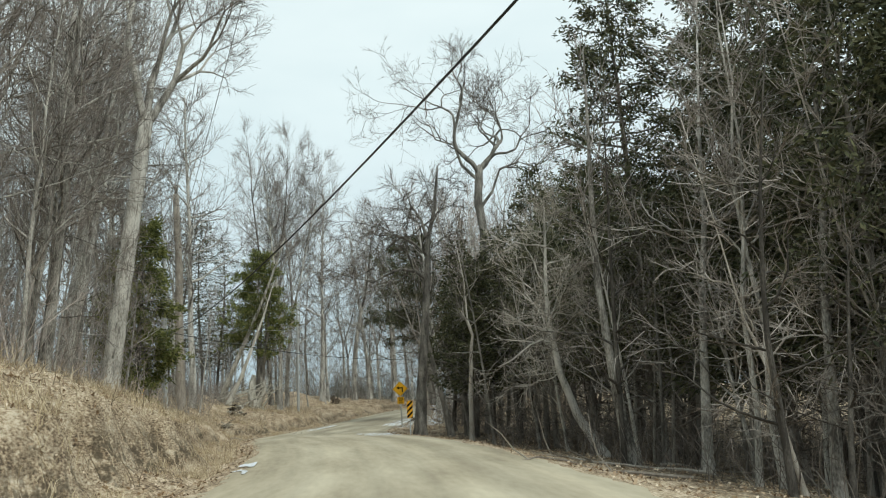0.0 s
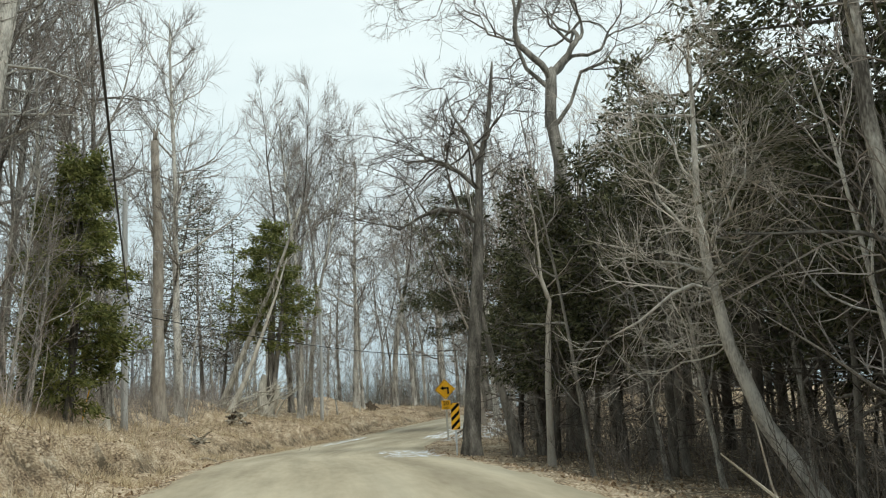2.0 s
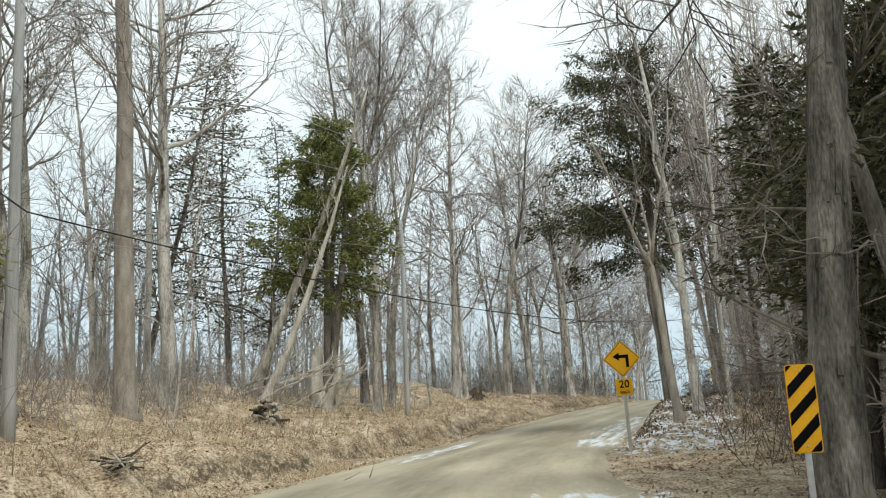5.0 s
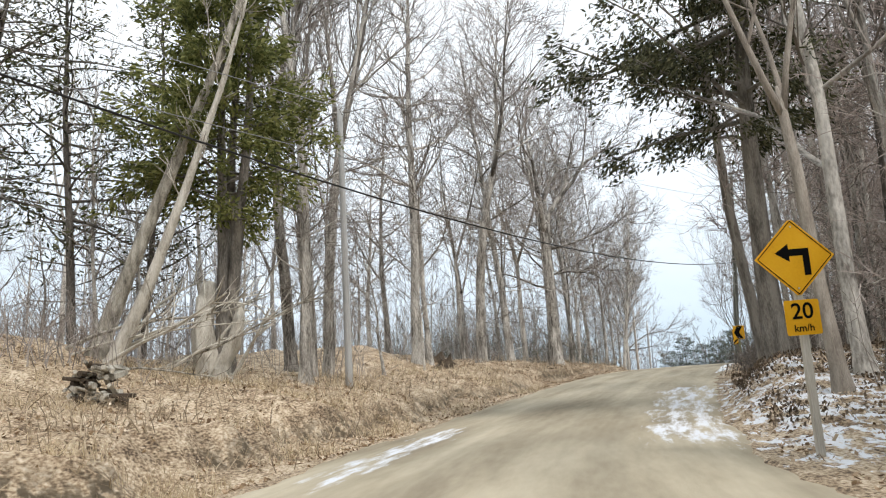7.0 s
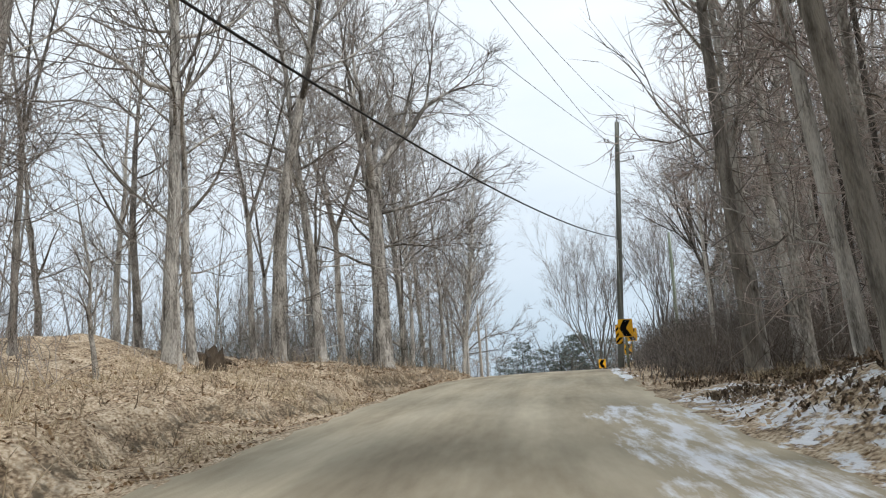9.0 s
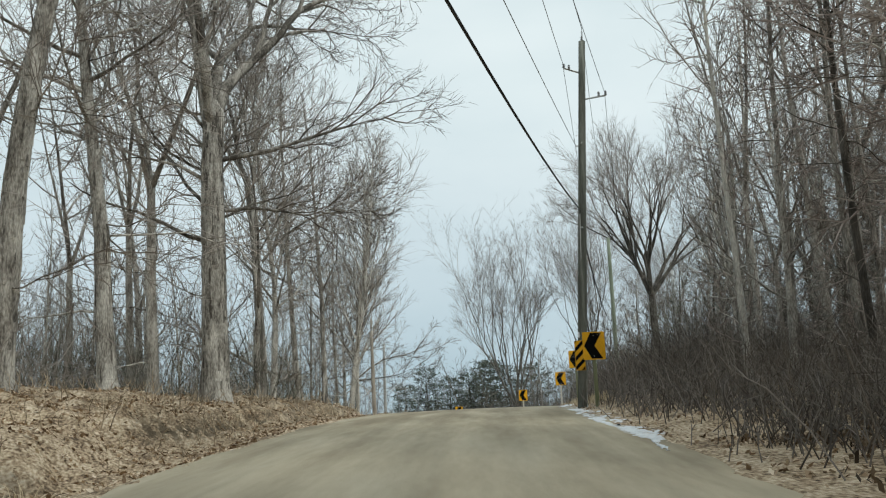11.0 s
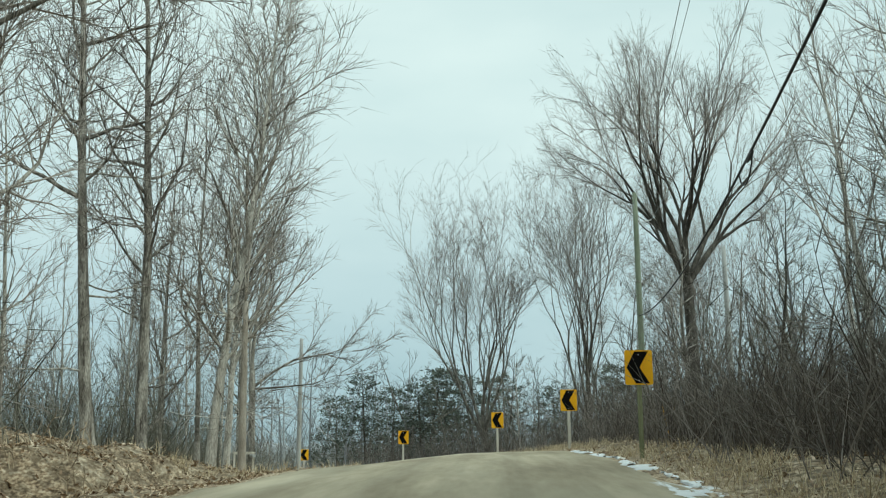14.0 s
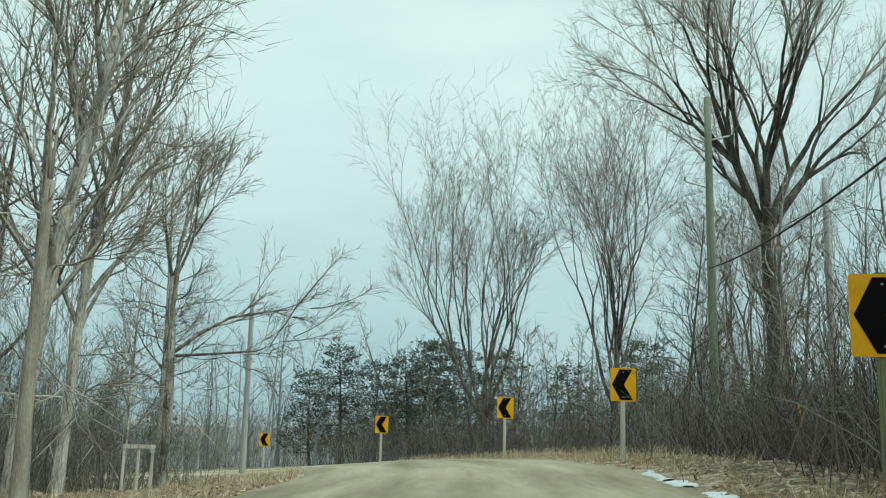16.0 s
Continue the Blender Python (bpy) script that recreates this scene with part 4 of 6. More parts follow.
# big maples with long crooked limbs close to the road
LONGLIMB = with_mat(spread_tree(221, 20, 0.40, leaders=3, levels=6, angle=(18, 44), lead=(8, 34), up=0.02, wobble=0.14, bark=420, line=[(0, 0, 0), (-0.08, 0, 2.6), (-0.14, 0, 5.2), (-0.2, 0, 7.4), (-0.15, 0.05, 9.2)],
    extra=[([(-0.1, 0, 7.6), (1.6, 0, 7.95), (2.6, 0, 8.3), (3.8, 0, 8.7), (5.2, -0.3, 9.0)], 0.085), ([(0.1, 0, 6.0), (1.05, 0, 6.1), (1.9, 0, 6.0), (2.7, 0, 5.85), (3.4, 0, 6.05)], 0.06), ([(-0.1, 0, 6.8), (-1.2, 0.2, 7.5), (-2.6, 0.4, 7.9), (-4.0, 0.5, 8.8)], 0.07)]), BARK, TWIG)
place_tree(LONGLIMB, "maple_tree", "shaggy-barked maple with long crooked limbs on the bank", "tree", -6.98, 119.75)
LONGLIMB2 = with_mat(spread_tree(222, 17, 0.175, leaders=2, levels=6, angle=(18, 42), lead=(6, 22), up=0.02, wobble=0.13, bark=260, line=[(0, 0, 0), (-0.1, 0, 3), (-0.3, 0, 6.5), (-0.6, 0, 9)],
    extra=[([(0.0, 0, 5.6), (0.8, 0, 6.6), (1.8, 0, 7.3), (2.6, 0, 7.6), (3.4, 0, 7.65), (4.0, 0, 8.3)], 0.06), ([(-0.1, -0.3, 1.3), (-1.2, -0.7, 1.95), (-2.5, -1.0, 2.7)], 0.09)]), BARK_OAK, TWIG)
place_tree(LONGLIMB2, "maple_tree", "grey maple with a broken hanging limb on the bank", "tree", -6.0, 129.0)
LEANMAPLE = with_mat(spread_tree(223, 23, 0.38, leaders=3, levels=6, angle=(16, 38), lead=(8, 30), up=0.03, wobble=0.09, bark=300, line=[(0, 0, 0), (0.3, 0.05, 3), (0.75, 0.1, 7), (1.3, 0.2, 12)]), BARK, TWIG)
place_tree(LEANMAPLE, "maple_tree", "big pale maple leaning over the bank", "tree", -12.35, 41.5)
REACH = with_mat(spread_tree(224, 13, 0.18, leaders=2, levels=5, angle=(10, 26), lead=(3, 14), up=0.06, wobble=0.08, bark=50, line=[(0, 0, 0), (0.05, 0, 2), (0, 0, 4), (-0.05, 0, 5.6)],
    extra=[([(0, 0, 4.8), (1.0, 0, 5.6), (2.0, 0, 6.2), (3.4, 0, 6.5), (5.0, 0, 6.7)], 0.08), ([(0, 0, 4.7), (1.6, 0, 4.85), (3.0, 0, 5.0), (4.4, 0, 5.6)], 0.06)]), BARK, TWIG)
place_tree(REACH, "maple_tree", "slender maple reaching low limbs over the road", "tree", -0.4, 163.0)

# broken trunk beside the pole, and another by the crest
SNAG = with_mat(bare_tree(201, 16.2, 0.36, leaders=1, limbs=5, nb=2, nt=1, nf=0, first=0.5, spread=0.12, broken=True, line=wander(np.random.default_rng(5), (0, 0, 0), (0, 0, 1), 15.8, 8, 0.02, 0.05)), BARK_PALE, TWIG_PALE)
place_tree(SNAG, "dead_tree", "pale broken-topped dead tree trunk on the bank", "tree", -18.3, 71.3, (1, 1), 0, (0, -1))
SNAG2 = with_mat(bare_tree(202, 5, 0.15, leaders=1, limbs=3, nb=2, nt=1, nf=0, first=0.5, spread=0.15, broken=True, line=wander(np.random.default_rng(6), (0, 0, 0), (0, 0, 1), 4.9, 6, 0.02, 0.05)), BARK_PALE, TWIG_PALE)
place_tree(SNAG2, "dead_tree", "short grey snapped trunk beside young trees", "tree", -0.75, 141.0, (0.8, 1), 0, (0, -2))

# leaning dead trunk caught in the cedar
LEANER = with_mat(bare_tree(203, 14, 0.24, bark=160, leaders=1, limbs=8, nb=3, nt=2, nf=1, first=0.4, spread=0.14, line=[(0, 0, 0), (0.9, 0, 2.2), (2.2, 0.1, 5.2), (3.4, 0.2, 8), (4.7, 0.2, 11.3), (5.4, 0.3, 13.5)]), DEADWOOD, TWIG_PALE)
place_tree(LEANER, "dead_tree", "barkless dead trunk leaning into a cedar", "tree", -18.3, 82.0)
LEANER2 = with_mat(bare_tree(204, 12, 0.2, bark=160, leaders=1, limbs=6, nb=3, nt=2, nf=1, first=0.4, spread=0.14, line=[(0, 0, 0), (1.0, 0, 2.0), (2.0, 0.1, 4.6), (3.0, 0.2, 7.4), (3.8, 0.2, 10)]), PALEWOOD, TWIG_PALE)
place_tree(LEANER2, "dead_tree", "grey dead trunk leaning over brushwood", "tree", -17.5, 81.2)

# cedars
place_tree(with_mat(cedar_tree(171, 11.8, 2.9, 0.06, 24000, 0.24, trunks=2, shape=0.6), BARK_DARK, CEDAR), "cedar_tree", "dense green cedar on the grassy bank", "tree", -17.0, 57.4)
place_tree(with_mat(cedar_tree(172, 14.6, 3.3, 0.34, 24000, 0.23, r=0.24, trunks=3, shape=0.6), BARK_DARK, CEDAR), "cedar_tree", "green cedar with several dark trunks among dead wood", "tree", -15.6, 84.8)
place_tree(SPARSE[0], "cedar_tree", "thin wispy cedar behind bare trunks", "tree", -21.0, 90.5, (0.9, 1.0), 50)
place_tree(GREEN[1], "cedar_tree", "small green cedar behind bare trunks", "tree", -20.5, 63.0, (0.8, 0.8), 80)
place_tree(SPARSE[1], "cedar_tree", "thin wispy cedar behind bare trunks", "tree", -22.5, 80.5, (1.1, 1.05), 10)
place_tree(SPARSE[0], "cedar_tree", "thin wispy cedar behind bare trunks", "tree", -20.4, 84.6, (1.0, 1.0), 190)
OVER = with_mat(cedar_tree(173, 15, 2.9, 0.36, 36000, 0.16, r=0.3, shape=0.35, loose=0.8, droop=0.8, bias=(radians(215), 0.75)), BARK_DARK, CEDAR_DARK)
place_tree(OVER, "cedar_tree", "dark cedar overhanging the road from the bank", "tree", -0.95, 82.0, (1, 1), 0, (0, -3))

# right-hand woods
OAK = with_mat(bare_tree(210, 15, 0.30, leaders=1, limbs=30, nb=6, nt=4, nf=3, first=0.5, spread=0.30, off=(55, 100), up=0.0, wobble=0.27, bark=240, line=[(0, 0, 0), (0.2, 0, 3), (0.5, 0, 6), (0.68, 0, 8.3), (0.8, 0, 10.3), (1.25, 0.1, 12.4), (1.5, 0.1, 14.6)], extra=[([(0.66, 0, 8.3), (0.1, -0.1, 8.75), (-0.7, -0.2, 8.9), (-1.5, -0.3, 8.6), (-2.2, -0.3, 8.2), (-3.0, -0.4, 8.5)], 0.12), ([(0.75, 0, 9.6), (0.1, 0.1, 10.3), (-0.9, 0.2, 10.9), (-1.9, 0.2, 10.9), (-2.9, 0.3, 11.4)], 0.10), ([(0.8, 0, 10.4), (0.5, 0.1, 11.6), (-0.1, 0.2, 12.6), (-0.4, 0.2, 13.9)], 0.11)]), BARK_OAK, TWIG_DARK)
place_tree(OAK, "oak_tree", "gnarled dark oak beside the road shoulder", "tree", -0.45, 53.95)
OAK2 = with_mat(spread_tree(211, 25, 0.30, leaders=3, levels=6, angle=(20, 52), lead=(10, 44), up=0.045, wobble=0.20, ratio=0.78, twigs=2, segs=7, line=[(0, 0, 0), (0.12, 0, 4), (0.05, 0, 8), (0.2, 0, 11.5), (-0.05, 0, 13.4), (0.1, 0, 15.3)], extra=[([(0.1, 0, 13.0), (0.8, -0.1, 13.9), (1.3, -0.2, 15.2), (2.4, -0.2, 15.6), (3.3, -0.3, 15.2), (4.6, -0.3, 16.2)], 0.10), ([(0.05, 0, 14.6), (-0.9, 0, 15.6), (-1.3, 0.1, 16.9), (-2.4, 0.1, 17.3), (-2.9, 0.1, 18.8)], 0.11)], bark=120), BARK_OAK, TWIG_DARK)
place_tree(OAK2, "oak_tree", "tall crooked oak rising behind cedars", "tree", 3.3, 57.5)
DARKLEAN = with_mat(bare_tree(216, 10, 0.19, leaders=1, limbs=8, nb=4, nt=3, nf=1, first=0.5, spread=0.2, line=[(0, 0, 0), (-0.3, 0, 1.6), (-0.75, 0, 3.4), (-1.1, 0.1, 5.4), (-1.2, 0.2, 7.5), (-1.3, 0.2, 9.6)], low=(10, 0.8, 2.0, 0.1, 0.7)), BARK_DARK, TWIG_DARK)
place_tree(DARKLEAN, "leaning_tree", "dark trunk leaning beside the oak", "tree", 1.2, 54.3)
SWEEP = with_mat(bare_tree(212, 11, 0.19, leaders=1, limbs=24, nb=6, nt=5, nf=3, tr=0.6, first=0.40, spread=0.35, off=(50, 90), up=0.03, wobble=0.28, line=[(0, 0, 0), (-0.95, 0, 1.6), (-1.5, 0, 3.2), (-1.78, 0, 5.0), (-1.85, 0, 6.4), (-1.75, 0, 8.4), (-1.7, 0, 10.2)], low=(10, 1.4, 3.4, 0.3, 0.7)), BARK, TWIG_PALE)
place_tree(SWEEP, "leaning_tree", "pale bare tree leaning out of the wood", "tree", 7.3, 39.6)
HOOK = with_mat(bare_tree(213, 14, 0.20, leaders=1, limbs=10, nb=4, nt=3, nf=1, first=0.5, spread=0.2, line=[(0, 0, 0), (-0.22, 0, 1.5), (-0.42, 0, 3.0), (-0.66, 0, 5.7), (-0.66, 0, 8.2), (-0.6, 0, 10.8), (-0.55, 0.1, 13.5)], low=(8, 0.8, 2.4, 0.2, 0.8)), BARK, TWIG)
place_tree(HOOK, "leaning_tree", "bent grey trunk at the edge of cedars", "tree", 7.2, 32.5)
SLENDER = [with_mat(bare_tree(231, 16, 0.115, leaders=1, limbs=12, nb=5, nt=3, nf=2, first=0.5, spread=0.2, off=(45, 85), wobble=0.2, line=[(0, 0, 0), (0.10, 0, 2.5), (0.22, 0.05, 5), (0.42, 0, 7.5), (0.5, 0, 10.5), (0.8, 0.1, 15.5)], low=(9, 0.8, 2.6, 0.25, 0.75)), BARK, TWIG_TAN),
           with_mat(bare_tree(232, 16, 0.10, leaders=1, limbs=12, nb=5, nt=3, nf=2, first=0.45, spread=0.2, off=(40, 80), wobble=0.2, line=[(0, 0, 0), (0.15, 0, 2), (0.05, 0.05, 4.5), (0.3, 0, 6.5), (0.45, 0, 9), (0.2, 0.1, 12), (0.35, 0.1, 15)], low=(7, 0.8, 2.4, 0.3, 0.8)), BARK, TWIG),
           with_mat(bare_tree(233, 13, 0.07, leaders=1, limbs=10, nb=4, nt=3, nf=2, first=0.35, spread=0.22, off=(40, 80), wobble=0.24, line=[(0, 0, 0), (-0.3, 0, 1.6), (-0.45, 0.05, 3.2), (-1.1, 0, 5.2), (-1.5, 0, 7.6), (-2.2, 0.1, 11.6)], low=(8, 0.6, 2.0, 0.2, 0.7)), BARK_PALE, TWIG_TAN)]
for x, y, k, girth, tall, turn in [(9.1, 31.0, 0, 1.4, 1.0, 0), (9.3, 26.6, 1, 0.9, 1.0, 0), (10.5, 24.7, 0, 1.3, 1.0, 8), (10.1, 27.2, 1, 1.1, 0.9, 160), (9.1, 22.6, 2, 0.8, 0.7, 0), (12.1, 24.0, 2, 1.0, 1.15, 0), (13.2, 27.4, 1, 1.0, 1.1, 250)]:
    place_tree(SLENDER[k], "slender_tree", "slender pale bare trunk before dark conifers", "tree", x, y, (girth, tall), turn, (0, 0), "slender trunks before the conifers")
KNEE = with_mat(bare_tree(214, 11, 0.12, leaders=1, limbs=7, nb=4, nt=3, nf=2, first=0.45, spread=0.2, off=(40, 80), line=[(0, 0, 0), (0.05, 0, 2.6), (0.18, 0, 4.6), (0.28, 0, 5.3), (0.05, 0, 6.1), (-0.05, 0, 8.2), (-0.4, 0, 10.3)]), BARK_PALE, TWIG)
place_tree(KNEE, "young_tree", "slim pale crooked tree beside dark cedars", "tree", 2.26, 51.3)
YTREE = with_mat(bare_tree(215, 13, 0.15, leaders=3, fork=0.42, limbs=8, nb=4, nt=3, nf=2, spread=0.22, lead_off=(8, 22), line=[(0, 0, 0), (-0.2, 0, 2), (-0.35, 0, 4.2), (-0.5, 0, 5.5)]), BARK_PALE, TWIG)
place_tree(YTREE, "young_tree", "pale forked tree behind the turn sign", "tree", -1.0, 76.3)

TALLC = [with_mat(cedar_tree(181 + k, 21, 3.8, 0.20, 26000, 0.215, r=0.24, shape=0.45, dead=44), BARK_DARK, CEDAR_DARK, BRUSH) for k in range(2)]
for x, y, k, s, h, turn in [(9.7, 41.2, 0, 0.95, 1.0, 0), (13.4, 37.5, 1, 1, 1.0, 90), (15.5, 44.0, 1, 1, 0.95, 300), (19.5, 41.5, 0, 1, 0.8, 130), (13.6, 30.0, 1, 0.9, 0.95, 210), (15.4, 25.5, 0, 1, 1.0, 20), (12.6, 33.2, 0, 0.8, 0.8, 260)]:
    place_tree(TALLC[k], "cedar_tree", "tall dark conifer in the dense wood", "tree", x, y, (s, h), turn, (0, 0), "tall conifers")
for x, y, k, s, h, turn in [(10.6, 31.5, 0, 0.7, 0.7, 30), (12.4, 27.6, 1, 0.7, 0.75, 110), (12.9, 23.5, 2, 0.7, 0.8, 160), (14.8, 21.5, 0, 0.8, 0.9, 250), (10.2, 36.4, 1, 0.7, 0.7, 330), (2.0, 56.2, 0, 0.8, 0.82, 0), (4.8, 53.2, 1, 0.85, 0.85, 90), (5.8, 49.4, 2, 0.85, 0.82, 200), (7.7, 46.4, 0, 0.9, 1.0, 40), (1.2, 59.5, 1, 0.75, 0.6, 300)]:
    place_tree(DARKC[k], "cedar_tree", "dark green cedar in the dense wood", "tree", x, y, (s, h), turn, (0, 0), "cedars in the dark wood")
RIGHT_TREES = [
    (6.4, 45.0, SLIM[1], 0.8, 0.62, 30, (0, -4)), (5.4, 47.8, SLIM[2], 0.8, 0.6, 100, (0, -5)), (8.0, 36.0, SLIM[3], 0.8, 0.65, 160, (0, -6)), (8.8, 45.5, SLIM[0], 0.9, 0.8, 220, (0, -3)), (9.4, 38.2, SLIM[2], 0.9, 0.8, 280, (0, -4)), (10.4, 30.6, SLIM[1], 0.8, 0.7, 340, (0, -5)), (11.6, 28.5, SLIM[3], 0.8, 0.75, 40, (0, 3)),
    (-0.25, 77.5, SLIM[3], 1.8, 1.3, 100, (0, -3)), (-0.75, 84.6, DARK_TALL, 0.75, 0.95, 45, (0, -5)), (2.6, 87.6, HATCH[1], 1.3, 1.2, 20, (0, -4)), (1.7, 90.5, FULL[1], 0.6, 1.0, 75, (0, -4)),
    (2.55, 98.2, DARK_TALL, 1.0, 1.0, 120, (0, -3)), (2.95, 98.6, SLIM[0], 1.5, 1.5, 10, (0, -2)), (3.9, 93.5, HATCH[0], 1.5, 1.2, 200, (0, -4)), (4.9, 101.0, HATCH[3], 1.5, 1.2, 230, (0, -3)), (1.6, 79.3, SLIM[1], 1.2, 1.4, 55, (0, -4)), (3.4, 80.5, HATCH[2], 1.3, 1.1, 200, (0, -4)),
]
for x, y, kind, girth, tall, turn, lean in RIGHT_TREES:
    place_tree(kind, "roadside_tree", "bare slender tree at the edge of the wood", "tree", x, y, (girth, tall), turn, lean, "trees at the wood's edge")

rng = random.Random(7)


def scatter(count, y0, y1, d0, d1, gap, taken):
    out, tries = [], 0
    while len(out) < count and tries < count * 30:
        tries += 1
        i = int(np.interp(rng.uniform(y0, y1), LINE[:, 1][: 700], np.arange(700)))
        d = rng.uniform(d0, d1)
        x, y = LINE[i, :2] + NORMAL[i] * d
        if all((x - a) ** 2 + (y - b) ** 2 > gap * gap for a, b in taken):
            out.append((float(x), float(y)))
            taken.append((float(x), float(y)))
    return out


taken = [t[:2] for t in BANK_TREES + RIGHT_TREES] + [(7.3, 39.6), (10, 41.4), (2.26, 51.3), (-0.36, 53.95), (3, 57.5), (-0.95, 82), (-17, 57.4), (-15.6, 84.8)]
for x, y in scatter(40, 20, 68, 9.5, 28, 2.0, taken):
    place_tree(rng.choice(DARKC), "cedar_tree", "dark green cedar in the dense wood", "tree", x, y, (rng.uniform(0.8, 1.15), rng.uniform(0.75, 1.15)), rng.uniform(0, 360), (rng.uniform(-3, 3), rng.uniform(-3, 3)), "cedars in the dark wood")
for x, y in scatter(6, 48, 66, 7.5, 11, 2.0, taken):
    place_tree(rng.choice(DARKC), "cedar_tree", "dark green cedar in the dense wood", "tree", x, y, (rng.uniform(0.7, 0.9), rng.uniform(0.6, 0.85)), rng.uniform(0, 360), (0, 0), "cedars in the dark wood")
for x, y in scatter(46, 18, 74, 7.0, 20, 0.9, taken):
    place_tree(rng.choice(SLIM_DARK), "young_tree", "thin dark bare tree in the dense wood", "tree", x, y, (rng.uniform(0.6, 1.2), rng.uniform(0.5, 1.1)), rng.uniform(0, 360), (rng.uniform(-5, 5), rng.uniform(-5, 5)), "thin trees in the dark wood")
for x, y in scatter(58, 76, 118, 6.8, 17, 0.9, taken):
    place_tree(rng.choice(HATCH), "woodland_tree", "thin straight trunk with short dead side twigs", "tree", x, y, (rng.uniform(0.7, 1.25), rng.uniform(0.85, 1.2)), rng.uniform(0, 360), (rng.uniform(-3, 3), rng.uniform(-5, 1)), "thin trunks of the roadside wood")
for x, y in scatter(22, 74, 126, 8.5, 24, 1.6, taken):
    place_tree(rng.choice(MID), "woodland_tree", "bare grey-brown tree in the roadside wood", "tree", x, y, (rng.uniform(0.6, 1.0), rng.uniform(0.85, 1.15)), rng.uniform(0, 360), (rng.uniform(-3, 3), rng.uniform(-3, 3)), "trees of the bare wood")
for x, y in scatter(22, 74, 128, 8.5, 20, 1.2, taken):
    place_tree(rng.choice(SLIM), "young_tree", "slender bare young tree in the wood", "tree", x, y, (rng.uniform(0.6, 1.1), rng.uniform(0.6, 1.2)), rng.uniform(0, 360), (rng.uniform(-4, 4), rng.uniform(-4, 4)), "young trees of the bare wood")
for x, y in scatter(44, 126, 172, 8.5, 30, 1.6, taken):
    place_tree(rng.choice(SLIM + MID[:1]), "woodland_tree", "bare grey tree behind the curve signs", "tree", x, y, (rng.uniform(0.6, 0.9), rng.uniform(0.32, 0.5) if x < 25 else rng.uniform(0.7, 1.1)), rng.uniform(0, 360), (rng.uniform(-3, 3), rng.uniform(-3, 3)), "trees behind the signs")
for x, y in scatter(52, 10, 66, -34, -12.0, 1.6, taken):
    place_tree(rng.choice(MID), "bank_tree", "bare grey tree on the wooded bank", "tree", x, y, (rng.uniform(0.6, 1.0), rng.uniform(0.8, 1.15)), rng.uniform(0, 360), (rng.uniform(-3, 3), rng.uniform(-3, 6)), "trees on the wooded bank")
for x, y in scatter(30, 66, 140, -32, -13.5, 2.2, taken):
    place_tree(rng.choice(MID + SLIM), "bank_tree", "bare grey tree on the wooded bank", "tree", x, y, (rng.uniform(0.6, 1.0), rng.uniform(0.6, 1.0)), rng.uniform(0, 360), (rng.uniform(-3, 3), rng.uniform(-3, 3)), "trees on the wooded bank")
for x, y in scatter(44, 10, 130, -26, -9.8, 1.0, taken):
    place_tree(rng.choice(SLIM), "young_tree", "slender bare young tree on the bank", "tree", x, y, (rng.uniform(0.4, 0.8), rng.uniform(0.35, 0.75)), rng.uniform(0, 360), (rng.uniform(-5, 5), rng.uniform(-5, 8)), "young trees on the bank")
for x, y in scatter(48, 128, 172, -30, -7.5, 1.4, taken):
    place_tree(rng.choice(SLIM), "young_tree", "slender bare young tree by the crest", "tree", x, y, (rng.uniform(0.5, 0.9), rng.uniform(0.4, 0.8)), rng.uniform(0, 360), (rng.uniform(-4, 4), rng.uniform(-4, 4)), "young trees by the crest")

for x, y in scatter(64, 116, 176, 8, 24, 0.9, taken):
    place_tree(rng.choice(THICK), "thicket_tree", "dark mossy sapling in the roadside thicket", "tree", x, y, (rng.uniform(0.7, 1.1), rng.uniform(0.4, 0.8)), rng.uniform(0, 360), (rng.uniform(-6, 6), rng.uniform(-6, 6)), "saplings in the thicket")
for x, y in scatter(72, 12, 58, -22, -9.6, 0.8, taken):
    place_tree(rng.choice(SLIM), "young_tree", "slender bare young tree on the bank", "tree", x, y, (rng.uniform(0.5, 0.9), rng.uniform(0.5, 0.95)), rng.uniform(0, 360), (rng.uniform(-5, 5), rng.uniform(-2, 10)), "young trees on the bank")
for x, y, k, girth, tall, turn, lean in [(-11.5, 33.5, 0, 0.8, 0.9, 40, 6), (-14.2, 37.5, 2, 0.85, 1.0, 140, 7), (-15.5, 28.5, 1, 0.9, 1.05, 220, 5), (-21.5, 60.5, 1, 0.9, 1.15, 15, 2), (-23.5, 73.5, 2, 0.9, 1.1, 190, 1)]:
    place_tree(FULL[k], "maple_tree", "bare grey maple crowding the wooded bank", "tree", x, y, (girth, tall), turn, (0, lean), "maples crowding the wooded bank")
place_tree(GREEN[1], "cedar_tree", "green cedar at the bank's edge", "tree", -9.6, 17.5, (0.9, 1.0), 30)
for x, y in scatter(22, 113, 138, 12, 24, 1.3, taken):
    place_tree(rng.choice(MID + FULL[:2]), "woodland_tree", "tall bare tree above the roadside thicket", "tree", x, y, (rng.uniform(0.6, 0.85), rng.uniform(0.6, 0.85)), rng.uniform(0, 360), (rng.uniform(-3, 3), rng.uniform(-3, 3)), "tall trees above the thicket")
